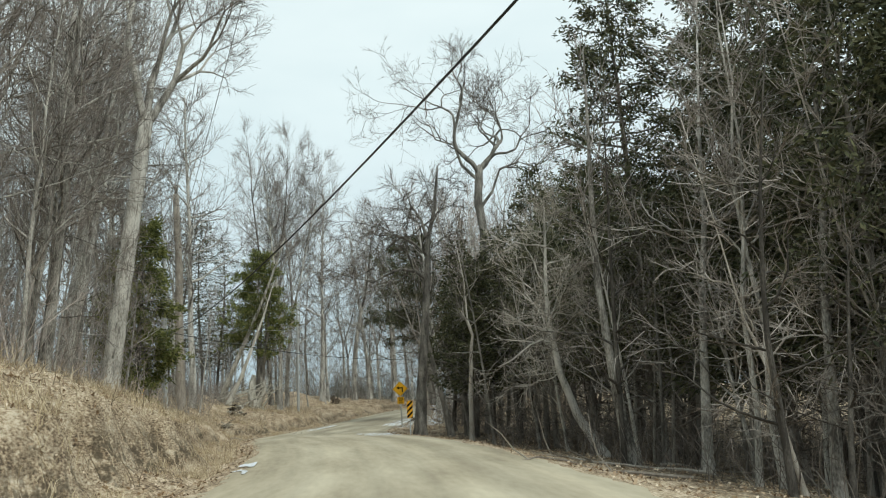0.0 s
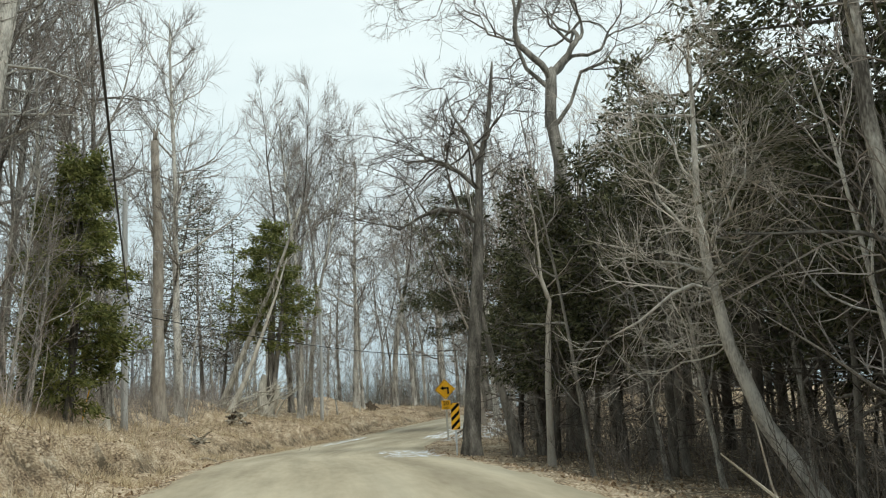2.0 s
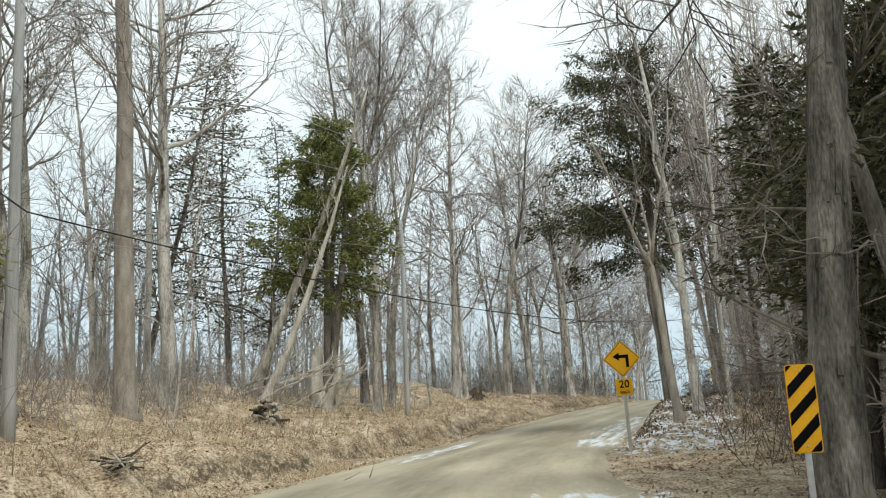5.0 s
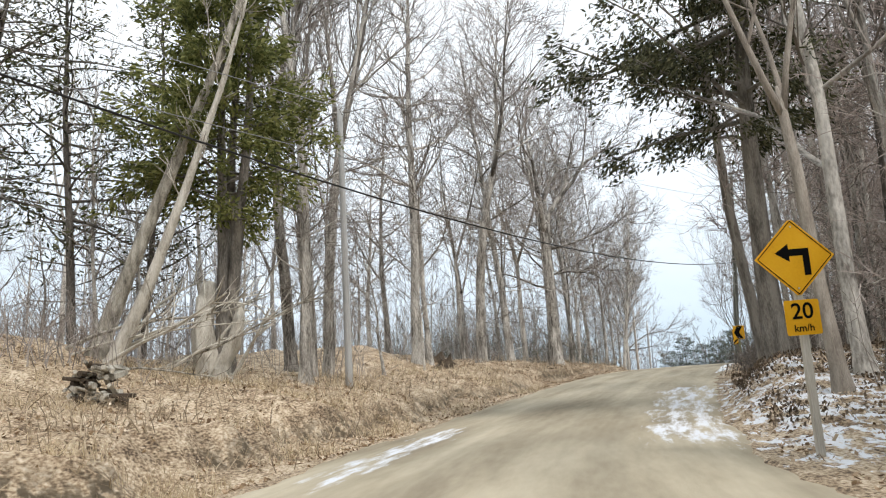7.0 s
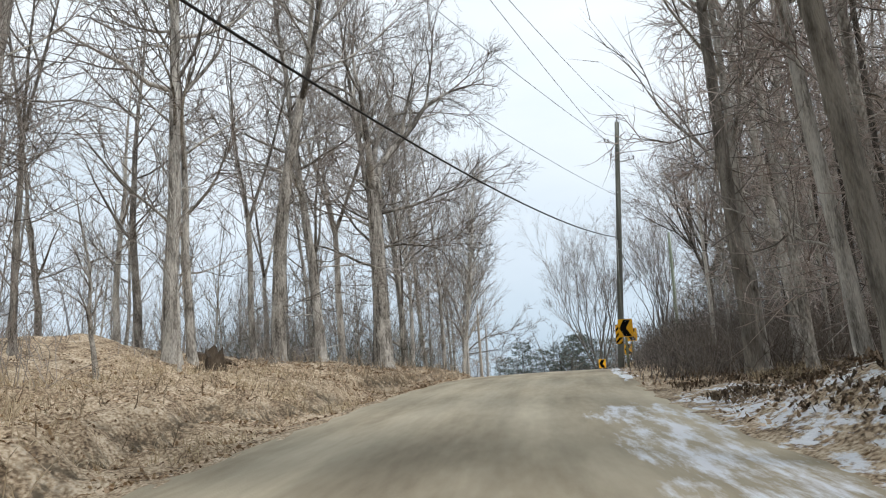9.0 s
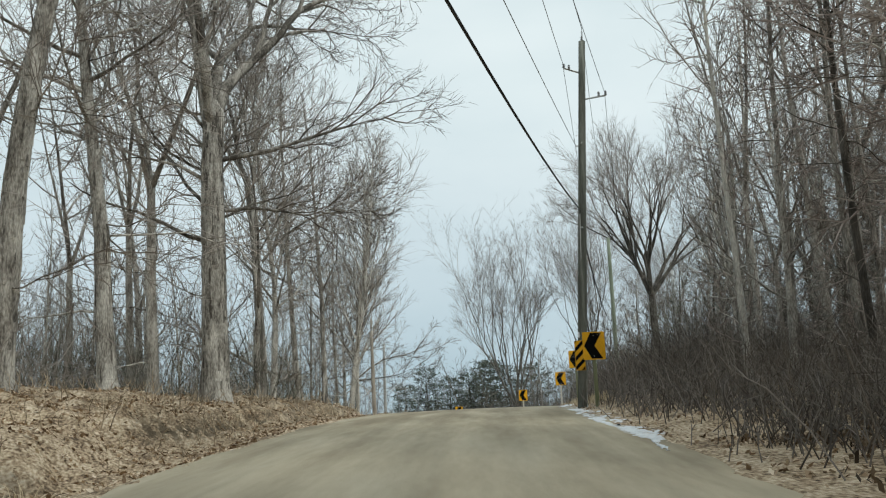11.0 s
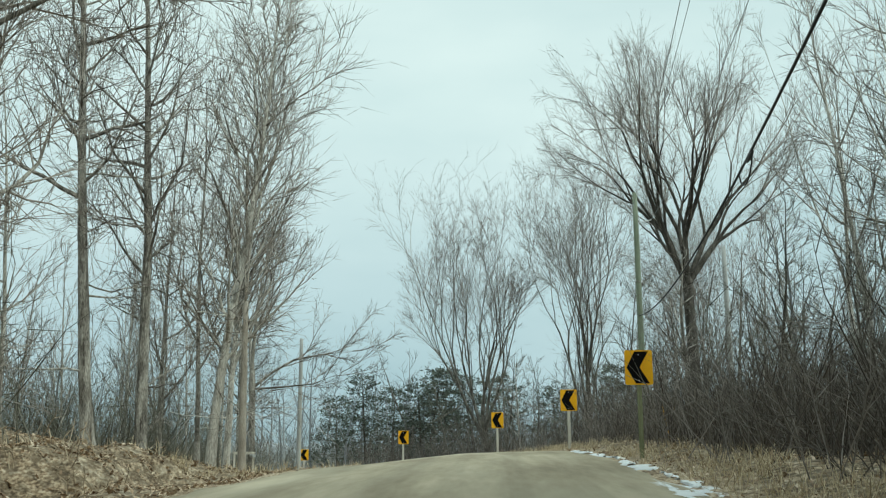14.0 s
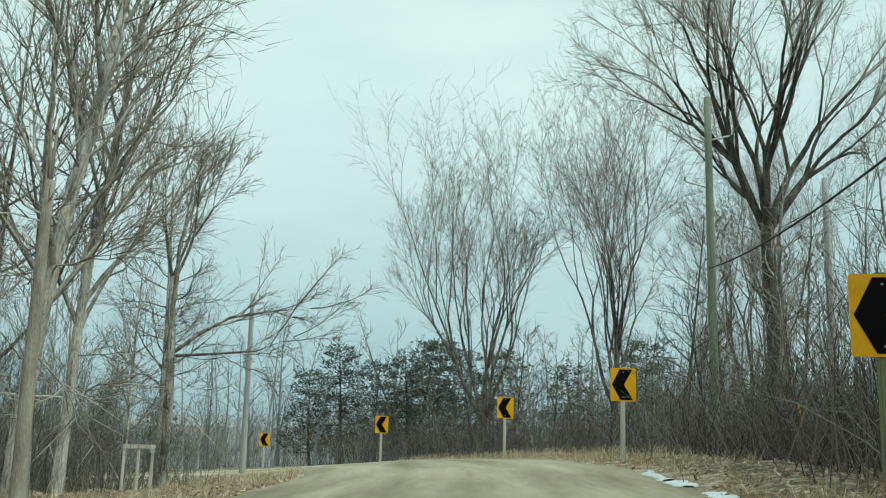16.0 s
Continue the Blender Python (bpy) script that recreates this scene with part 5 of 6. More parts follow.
for x, y, k, girth, tall, turn in [(11.6, 124.0, 0, 0.6, 0.60, 30), (13.6, 128.2, 2, 0.6, 0.66, 140), (15.0, 132.5, 1, 0.6, 0.60, 250), (14.2, 121.0, 3, 0.7, 0.75, 80), (17.5, 131.0, 2, 0.7, 0.70, 320), (18.8, 138.0, 0, 0.7, 0.85, 60), (20.8, 143.5, 2, 0.7, 0.9, 170), (23.0, 147.5, 1, 0.7, 0.9, 280), (20.2, 133.5, 3, 0.7, 0.85, 20), (24.0, 140.0, 0, 0.8, 0.95, 110)]:
    place_tree(MID[k], "woodland_tree", "dark-limbed bare tree beside the chevron signs", "tree", x, y, (girth, tall), turn, (0, -2), "bare trees beside the signs")
# open-grown trees beyond the curve
place_tree(VASE[1], "spreading_tree", "large bare spreading tree behind the curve", "tree", 21.9, 160.0, (0.95, 1.12), 150)
place_tree(VASE[0], "spreading_tree", "round-crowned bare tree beyond the curve", "tree", 15.9, 181.0, (1.0, 0.98), 10)
place_tree(VASE[2], "spreading_tree", "many-stemmed bare tree beyond the curve", "tree", 22.2, 176.0, (0.95, 0.98), 200)
place_tree(VASE[0], "spreading_tree", "many-stemmed bare tree beyond the curve", "tree", 27.5, 172.0, (0.85, 0.85), 120)
TWIST = with_mat(bare_tree(220, 11, 0.2, leaders=3, fork=0.3, limbs=9, nb=3, nt=2, nf=1, spread=0.26, off=(40, 95), up=0.02, wobble=0.5, lead_off=(20, 55)), BARK_DARK, TWIG_DARK)
place_tree(TWIST, "crooked_tree", "dark crooked bare tree beyond the curve", "tree", 12.0, 190.0)
for x, y, a, b in [(9.0, 193, 0.75, 0.72), (11.5, 196, 0.8, 0.66), (14.2, 194, 0.8, 0.78), (17.8, 192, 0.8, 0.7), (-4, 205, 0.6, 0.5), (24, 190, 0.8, 0.6), (-9, 212, 0.6, 0.6), (12.9, 189, 0.7, 0.62), (16.0, 197, 0.9, 0.8), (20.5, 195, 0.9, 0.72), (7.2, 198, 0.8, 0.62), (27.5, 186, 0.9, 0.7)]:
    place_tree(rng.choice(PINES), "pine_tree", "dark green pine beyond the curve", "tree", x, y, (a, b), rng.uniform(0, 360), (0, 0), "pines beyond the curve")


# far woods: one uncountable mass of thin bare trees
def far_woods():
    r = np.random.default_rng(17)
    trunk, kinds = Soup(), []
    for k in range(6):
        t, c = bare_tree(301 + k, 12, 0.12, limbs=8, nb=3, nt=3, nf=0, limb_sides=3, first=0.12, spread=0.27, off=(30, 60), up=0.10, twig=1.8, tr=2.0, tw=1)
        v = [np.array([p.co[:] for p in m.vertices]) for m in (t, c)]
        f = [[tuple(p.vertices) for p in m.polygons] for m in (t, c)]
        kinds.append((np.vstack(v), f[0] + [tuple(i + len(v[0]) for i in q) for q in f[1]]))
    spots = [(r.uniform(-60, 55), r.uniform(190, 240)) for _ in range(170)] + [(r.uniform(-75, -27), r.uniform(40, 200)) for _ in range(320)] + [(r.uniform(-48, -6), r.uniform(166, 215)) for _ in range(130)] + [(r.uniform(26, 50), r.uniform(60, 200)) for _ in range(50)]
    for x, y in spots:
        i, d = road_coords([x], [y])
        if abs(d[0]) < 9:
            continue
        v, f = kinds[r.integers(6)]
        a, s, h = r.uniform(0, 6.28), r.uniform(0.9, 1.3), r.uniform(0.6, 1.05)
        turned = np.stack([(v[:, 0] * math.cos(a) - v[:, 1] * math.sin(a)) * s + x, (v[:, 0] * math.sin(a) + v[:, 1] * math.cos(a)) * s + y, v[:, 2] * h + ground_z(x, y)], 1)
        trunk.add(turned, f)
    # the haze over these woods is only in the twig colour
    ob = part("far_woods", trunk, TWIG_HAZE)
    tagged(ob, "far bare woods beyond the road with haze in their colour", "woods", kind="stuff")


far_woods()


# ---- undergrowth, grass, leaves, snow ----
def thicket(name, label, spots, mat, tall, stems, seed):
    r = np.random.default_rng(seed)
    soup = Soup()
    for x, y in spots:
        z = ground_z(x, y) - 0.05
        for _ in range(stems):
            p = np.array([x + r.normal(0, 0.5), y + r.normal(0, 0.5), z])
            d = np.array([r.normal(0, 0.33), r.normal(0, 0.33), 1])
            h = tall * r.uniform(0.4, 1.2)
            pts = wander(r, p, d, h, 3, 0.2, 0.02)
            soup.spike(pts, [0.011, 0.0095, 0.008])
            for _ in range(3):
                q, dd = along(pts, r.uniform(0.3, 0.95))
                e = aside(r, dd, radians(r.uniform(25, 65)), r.uniform(0, 6.28))
                soup.spike([q, q + e * h * r.uniform(0.2, 0.5)], [0.008])
    tagged(part(name, soup, mat), label, "undergrowth", kind="stuff")


free = []
thicket("bank_brush", "leafless grey-brown brush on the bank", scatter(260, 6, 132, -24, -9.5, 0.4, free), TWIG, 2.4, 9, 1)
thicket("bank_brush", "hazy grey brush beside the log heap", scatter(95, 66, 84, -17, -10.6, 0.35, free), TWIG, 1.5, 12, 14)
thicket("tall_brush", "tall leafless rosy-brown brush on the bank", scatter(110, 12, 52, -19, -9.4, 0.4, free), TWIG_ROSE, 3.4, 9, 9)
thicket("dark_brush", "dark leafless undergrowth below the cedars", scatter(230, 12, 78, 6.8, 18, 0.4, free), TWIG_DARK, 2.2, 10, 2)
thicket("wood_brush", "leafless brush at the edge of the wood", scatter(400, 117, 182, 5.4, 18, 0.4, free), BRUSH, 3.0, 14, 3)
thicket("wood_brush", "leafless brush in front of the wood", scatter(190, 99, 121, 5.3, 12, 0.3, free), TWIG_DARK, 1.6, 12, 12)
thicket("wood_brush", "low leafless brush beside the shoulder", scatter(110, 100, 121, 4.5, 6.5, 0.25, free), BRUSH, 0.9, 10, 13)
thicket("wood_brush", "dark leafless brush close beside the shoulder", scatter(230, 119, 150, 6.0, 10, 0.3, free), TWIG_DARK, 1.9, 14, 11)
thicket("crest_brush", "leafless brush beyond the crest", [p for p in scatter(420, 120, 188, -30, -6.8, 0.4, free) if p[1] > 160 or p[0] < -3.2], MOSSY, 3.6, 12, 4)
thicket("crest_brush", "dim leafless brush in the hollow beyond the crest", [p for p in scatter(300, 150, 188, -44, -9, 0.5, free)], MOSSY, 5.2, 13, 8)
far_spots = [(rng.uniform(-45, 45), rng.uniform(190, 228)) for _ in range(420)]
thicket("far_brush", "dim leafless thicket beyond the curve", [p for p in far_spots if abs(road_coords([p[0]], [p[1]])[1][0]) > 6], MOSSY, 5.5, 12, 5)


thicket("dry_weeds", "dry brown weeds on the road bank", scatter(420, 8, 130, -10.5, -5.0, 0.3, free), WEED, 0.5, 7, 6)
thicket("dry_weeds", "dry brown weeds along the wood's edge", scatter(130, 60, 176, 6.4, 9, 0.3, free), WEED, 0.4, 7, 7)


def strewn(name, label, category, count, y0, y1, d0, d1, mat, maker, seed, keep=None):
    r = np.random.default_rng(seed)
    yy = r.uniform(y0, y1, count)
    i = np.interp(yy, LINE[:700, 1], np.arange(700)).astype(int)
    d = d0 + (d1 - d0) * r.uniform(0, 1, count)
    xy = LINE[i, :2] + NORMAL[i] * d[:, None]
    if keep is not None:
        ok = keep(xy[:, 0], xy[:, 1], d, r)
        xy = xy[ok]
    z = ground_z(xy[:, 0], xy[:, 1])
    verts, faces = maker(np.column_stack([xy, z]), r)
    me = bpy.data.meshes.new(name)
    me.from_pydata(verts.tolist(), [], faces)
    tagged(part(name, me, mat), label, category, kind="stuff")


def leaf_maker(p, r):
    n = len(p)
    a = r.uniform(0, 6.28, n)
    s = r.uniform(0.022, 0.055, n)
    u = np.stack([np.cos(a), np.sin(a), r.normal(0, 0.5, n)], 1) * s[:, None]
    w = np.stack([-np.sin(a), np.cos(a), r.normal(0, 0.5, n)], 1) * (s * 0.6)[:, None]
    c = p + np.array([0, 0, 0.035])
    v = np.stack([c - u, c + w, c + u, c - w], 1).reshape(-1, 3)
    return v, [(4 * k, 4 * k + 1, 4 * k + 2, 4 * k + 3) for k in range(n)]


def clod_maker(p, r):
    """Curled leaves heaped a hand high."""
    n = len(p)
    a, s = r.uniform(0, 6.28, n), r.uniform(0.014, 0.042, n)
    u = np.stack([np.cos(a), np.sin(a), r.normal(0, 0.9, n)], 1) * s[:, None]
    w = np.stack([-np.sin(a), np.cos(a), r.normal(0, 0.9, n)], 1) * (s * 0.7)[:, None]
    c = p + np.stack([0 * a, 0 * a, 0.03 + r.uniform(0, 0.09, n)], 1)
    v = np.stack([c - u, c + w, c + u, c - w], 1).reshape(-1, 3)
    return v, [(4 * k, 4 * k + 1, 4 * k + 2, 4 * k + 3) for k in range(n)]


def grass_maker(p, r):
    blades = 6
    p = np.repeat(p, blades, 0)
    n = len(p)
    base = p + np.column_stack([r.normal(0, 0.07, n), r.normal(0, 0.07, n), np.full(n, -0.03)])
    bend = np.column_stack([r.normal(0, 0.2, n), r.normal(0, 0.2, n), np.zeros(n)])
    h = r.uniform(0.08, 0.42, n)[:, None]
    a = r.uniform(0, 6.28, n)
    w = np.stack([np.cos(a), np.sin(a), 0 * a], 1) * 0.006
    mid, tip = base + bend * 0.35 + np.array([0, 0, 0.6]) * h, base + bend + np.array([0, 0, 0.85]) * h
    v = np.stack([base - w, base + w, mid + w * 0.7, mid - w * 0.7, tip], 1).reshape(-1, 3)
    f = []
    for k in range(n):
        f += [(5 * k, 5 * k + 1, 5 * k + 2, 5 * k + 3), (5 * k + 3, 5 * k + 2, 5 * k + 4)]
    return v, f


strewn("leaf_litter", "brown and tan fallen leaves along the bank", "leaves", 84000, 8, 150, -13, -3.7, LITTER, leaf_maker, 21, lambda x, y, d, r: (fractal(x * 0.5, y * 0.5, 40) + r.uniform(-0.2, 0.2, len(x)) > 0.42) & (soil_and_shade(x, y) < r.uniform(0.25, 1.2, len(x))))
strewn("leaf_litter", "brown fallen leaves on the wood's floor", "leaves", 22000, 8, 150, 3.5, 11, LITTER, leaf_maker, 22, lambda x, y, d, r: (y < 60) | (r.uniform(0, 1, len(x)) < np.interp(y, [96, 104], [0.3, 0.9])))
strewn("leaf_litter", "pale curled leaves strewn near the crest", "leaves", 22000, 104, 139, -12, -3.6, LITTER, leaf_maker, 26)
strewn("leaf_litter", "brown leaves lying on old snow", "leaves", 18000, 64, 106, 3.7, 9.5, LITTER, leaf_maker, 25, lambda x, y, d, r: fractal(x * 0.6, y * 0.6, 41) + r.uniform(-0.15, 0.15, len(x)) > 0.46)
strewn("leaf_litter", "dark wet leaves heaped on the snowy bank", "leaves", 60000, 73, 104, 4.0, 9.5, LITTER_DARK, clod_maker, 29, lambda x, y, d, r: fractal(x * 0.9, y * 0.5, 42) + r.uniform(-0.22, 0.22, len(x)) > np.interp(y, [73, 78, 104], [0.66, 0.53, 0.55]))
strewn("dry_grass", "dry straw-coloured grass on the bank", "grass", 17000, 14, 104, -12, -4.2, STRAW, grass_maker, 23, lambda x, y, d, r: fractal(x * 0.35, y * 0.35, 60) + r.uniform(-0.12, 0.12, len(x)) > 0.5)
strewn("dry_grass", "dry straw-coloured grass on the verge", "grass", 1200, 96, 122, 5.6, 9, STRAW, grass_maker, 24, lambda x, y, d, r: fractal(x * 0.5, y * 0.5, 61) + r.uniform(-0.1, 0.1, len(x)) > 0.5)


strewn("dry_grass", "short olive-straw grass on the verge", "grass", 1300, 122, 172, 3.7, 5.2, STRAW, grass_maker, 27, lambda x, y, d, r: fractal(x * 0.7, y * 0.7, 62) + r.uniform(-0.1, 0.1, len(x)) > 0.47)
strewn("dry_grass", "short straw grass beside the crest", "grass", 1800, 132, 172, -8, -3.7, STRAW, grass_maker, 28, lambda x, y, d, r: fractal(x * 0.7, y * 0.7, 63) + r.uniform(-0.1, 0.1, len(x)) > 0.45)


def snow_patch(label, y0, y1, d0, d1, level, seed, cell=0.13, fx=1.6, fy=0.45, on_road=False, edge=0.35):
    ss = np.arange(np.interp(y0, LINE[:700, 1], _fine[:700]), np.interp(y1, LINE[:700, 1], _fine[:700]), cell * 1.6)
    dd = np.arange(d0, d1, cell)
    S, D = np.meshgrid(ss, dd, indexing="ij")
    i = np.interp(S, _fine, np.arange(900)).round().astype(int)
    X, Y = np.interp(S, _fine, LINE[:, 0]) + NORMAL[i, 0] * D, np.interp(S, _fine, LINE[:, 1]) + NORMAL[i, 1] * D
    Z = np.interp(S, _fine, LINE[:, 2]) + banking(Y, D) + 0.05 * (1 - (D / 3.5) ** 2) + 0.02 if on_road else ground_z(X, Y) + 0.03
    fade = np.minimum(np.minimum((S - ss[0]) / (ss[-1] - ss[0]), (ss[-1] - S) / (ss[-1] - ss[0])) * 4, 1) * np.minimum(np.minimum((D - d0) / (d1 - d0), (d1 - D) / (d1 - d0)) * 4, 1)
    f = fractal(D * fx, S * fy, seed, 5) - edge * (1 - np.clip(fade, 0, 1)) * 0.5
    hold = f > level
    verts = np.stack([X, Y, Z + 0.03 * np.clip(f - level, 0, 0.3)], -1).reshape(-1, 3)
    w = len(dd)
    faces = [(a * w + b, a * w + b + 1, (a + 1) * w + b + 1, (a + 1) * w + b) for a in range(len(ss) - 1) for b in range(w - 1) if hold[a, b]]
    if not faces:
        return
    used = sorted({v for q in faces for v in q})
    back = {v: n for n, v in enumerate(used)}
    me = bpy.data.meshes.new("snow_patch")
    me.from_pydata(verts[used].tolist(), [], [tuple(back[v] for v in q)[::-1] for q in faces])
    tagged(part("snow_patch", me, SNOW), label, "snow", kind="stuff")


def snow_ribbon(label, y0, y1, d0, width, seed):
    """A ragged low ridge of old ploughed snow along the shoulder."""
    ss = np.arange(np.interp(y0, LINE[:700, 1], _fine[:700]), np.interp(y1, LINE[:700, 1], _fine[:700]), 0.09)
    mid = d0 + 0.45 * (fractal(ss * 0.35, ss * 0, seed) - 0.47)
    ends = np.clip(np.minimum(ss - ss[0], ss[-1] - ss), 0, 1.5) / 1.5 * np.random.default_rng(seed).uniform(0.45, 1.3, len(ss)) * (value_noise(ss * 1.6, ss * 0, seed + 5) > 0.22)
    lo = width * np.clip(fractal(ss * 0.8, ss * 0, seed + 1, 5) * 5.0 - 1.75, 0, 1.4) * ends
    hi = width * np.clip(fractal(ss * 1.3, ss * 0, seed + 2, 5) * 5.0 - 1.75, 0, 1.4) * ends
    u = np.linspace(-1, 1, 9)
    D = mid[:, None] + np.where(u[None] < 0, u[None] * lo[:, None], u[None] * hi[:, None])
    S = np.repeat(ss[:, None], 9, 1) + 0.05 * (fractal(D * 9, ss[:, None] * 3, seed + 3) - 0.47)
    i = np.interp(S, _fine, np.arange(900)).round().astype(int)
    X, Y = np.interp(S, _fine, LINE[:, 0]) + NORMAL[i, 0] * D, np.interp(S, _fine, LINE[:, 1]) + NORMAL[i, 1] * D
    Z = np.maximum(ground_z(X, Y), np.interp(S, _fine, LINE[:, 2]) + banking(Y, D) - 0.01) + 0.015 + (1 - u[None] ** 2) * (0.012 + 0.03 * (fractal(D * 4, S * 2, seed + 4) - 0.3)) - 0.03 * (np.abs(u[None]) > 0.95)
    faces = [(a * 9 + k, a * 9 + k + 1, a * 9 + k + 10, a * 9 + k + 9) for a in range(len(ss) - 1) for k in range(8) if lo[a] + hi[a] > 0.05]
    me = bpy.data.meshes.new("snow_ribbon")
    me.from_pydata(np.stack([X, Y, Z], -1).reshape(-1, 3).tolist(), [], faces)
    me.polygons.foreach_set("use_smooth", [True] * len(me.polygons))
    tagged(part("snow_ribbon", me, SNOW), label, "snow", kind="stuff")


snow_ribbon("thin line of snow along the gravel shoulder", 103, 128, 3.2, 0.17, 35)
snow_ribbon("thin line of snow along the gravel shoulder", 126, 146, 3.6, 0.17, 36)
snow_patch("narrow strip of snow at the road's edge", 24.5, 29, -3.75, -3.3, 0.40, 38, 0.05, 2.5, 0.6, True)


# ---- signs ----
def clip_band(poly, a, b, lo, hi):
    """Clips a polygon to lo <= a*x + b*z <= hi."""
    for sign, lim in ((1, lo), (-1, -hi)):
        out = []
        for k in range(len(poly)):
            p, q = poly[k], poly[(k + 1) % len(poly)]
            fp, fq = sign * (a * p[0] + b * p[1]) - lim, sign * (a * q[0] + b * q[1]) - lim
            if fp >= 0:
                out.append(p)
            if fp * fq < 0:
                t = fp / (fp - fq)
                out.append((p[0] + (q[0] - p[0]) * t, p[1] + (q[1] - p[1]) * t))
        poly = out
        if not poly:
            return []
    return poly


def round_rect(w, h, r, n=4):
    pts = []
    for cx, cz, a0 in ((w / 2 - r, h / 2 - r, 0), (-w / 2 + r, h / 2 - r, 90), (-w / 2 + r, -h / 2 + r, 180), (w / 2 - r, -h / 2 + r, 270)):
        pts += [(cx + r * math.cos(radians(a0 + 90 * k / n)), cz + r * math.sin(radians(a0 + 90 * k / n))) for k in range(n + 1)]
    return pts


def bolts(parent, spots, y):
    for bx, bz in spots:
        bm = bmesh.new()
        bmesh.ops.create_cone(bm, cap_ends=True, segments=8, radius1=0.014, radius2=0.009, depth=0.012, matrix=Matrix.Translation((bx, y - 0.006, bz)) @ Matrix.Rotation(radians(90), 4, "X"))
        part("bolt", bm, STEEL, parent)


def chevron_sign(x, y, centre, yaw, post_mat, label, lean=0.0):
    ground = ground_z(x, y)
    top = thing("chevron_sign", label, "road sign", "curve chevrons")
    top.matrix_basis = pose(x, y, ground, 0, lean, yaw)
    h = centre - ground
    part("post", box(0.10, 0.10, h + 0.42 + 0.5, 0.008, (0, 0.062, (h + 0.42 - 0.5) / 2)), post_mat, top)
    board = plate(round_rect(0.64, 0.80, 0.04), 0.006, 0.0)
    bmesh.ops.translate(board, vec=(0, 0, h), verts=board.verts)
    panel = part("panel", board, YELLOW, top)
    arrow = [(0.36, 0.96), (0.86, 0.96), (0.53, 0.5), (0.88, 0.04), (0.38, 0.04), (0.06, 0.5)]
    mark = bmesh.new()
    for quad in ((0, 1, 2, 5), (5, 2, 3, 4)):
        piece = plate([((arrow[k][0] - 0.5) * 0.64, (arrow[k][1] - 0.5) * 0.80 + h) for k in quad][::-1], 0.003, -0.004)
        me = bpy.data.meshes.new("tmp")
        piece.to_mesh(me)
        piece.free()
        mark.from_mesh(me)
        bpy.data.meshes.remove(me)
    part("chevron", mark, BLACK, panel, "black chevron pointing into the curve")
    bolts(panel, ((0, h + 0.3), (0, h - 0.3)), -0.004)
    return top


def hazard_marker(x, y, centre, yaw, label, slope, post=True, front=0.0, post_mat=None):
    ground = ground_z(x, y)
    top = thing("hazard_marker", label, "road sign")
    top.matrix_basis = pose(x, y, ground if post else centre - 1.0, 0, 0, yaw)
    h = centre - ground if post else 1.0
    if post:
        part("post", box(0.06, 0.045, h + 0.4 + 0.4, 0.006, (0, 0.03, (h + 0.4 - 0.4) / 2)), post_mat, top)
    outline = round_rect(0.3, 0.9, 0.03)
    board = plate(outline, 0.006, front)
    bmesh.ops.translate(board, vec=(0, 0, h), verts=board.verts)
    panel = part("panel", board, YELLOW, top)
    for k in range(-5, 6):
        lo = k * 0.20 - 0.03
        poly = clip_band(round_rect(0.28, 0.88, 0.025), -slope * 0.72, 0.72, lo, lo + 0.095)
        if len(poly) > 2:
            piece = plate(poly, 0.003, front - 0.004)
            bmesh.ops.translate(piece, vec=(0, 0, h), verts=piece.verts)
            part("stripe", piece, BLACK, panel)
    bolts(panel, ((0, h + 0.38), (0, h - 0.38)), front - 0.004)
    return top


def lettering(text, size, at, parent, mat):
    curve = bpy.data.curves.new("lettering", "FONT")
    curve.body, curve.size, curve.align_x, curve.align_y, curve.extrude, curve.offset = text, size, "CENTER", "CENTER", 0.0015, size * 0.012
    tmp = bpy.data.objects.new("tmp", curve)
    scene.collection.objects.link(tmp)
    me = bpy.data.meshes.new_from_object(tmp.evaluated_get(bpy.context.evaluated_depsgraph_get()))
    bpy.data.objects.remove(tmp)
    me.transform(Matrix.Translation(at) @ Matrix.Rotation(radians(90), 4, "X"))
    me.materials.clear()
    return part("lettering", me, mat, parent)


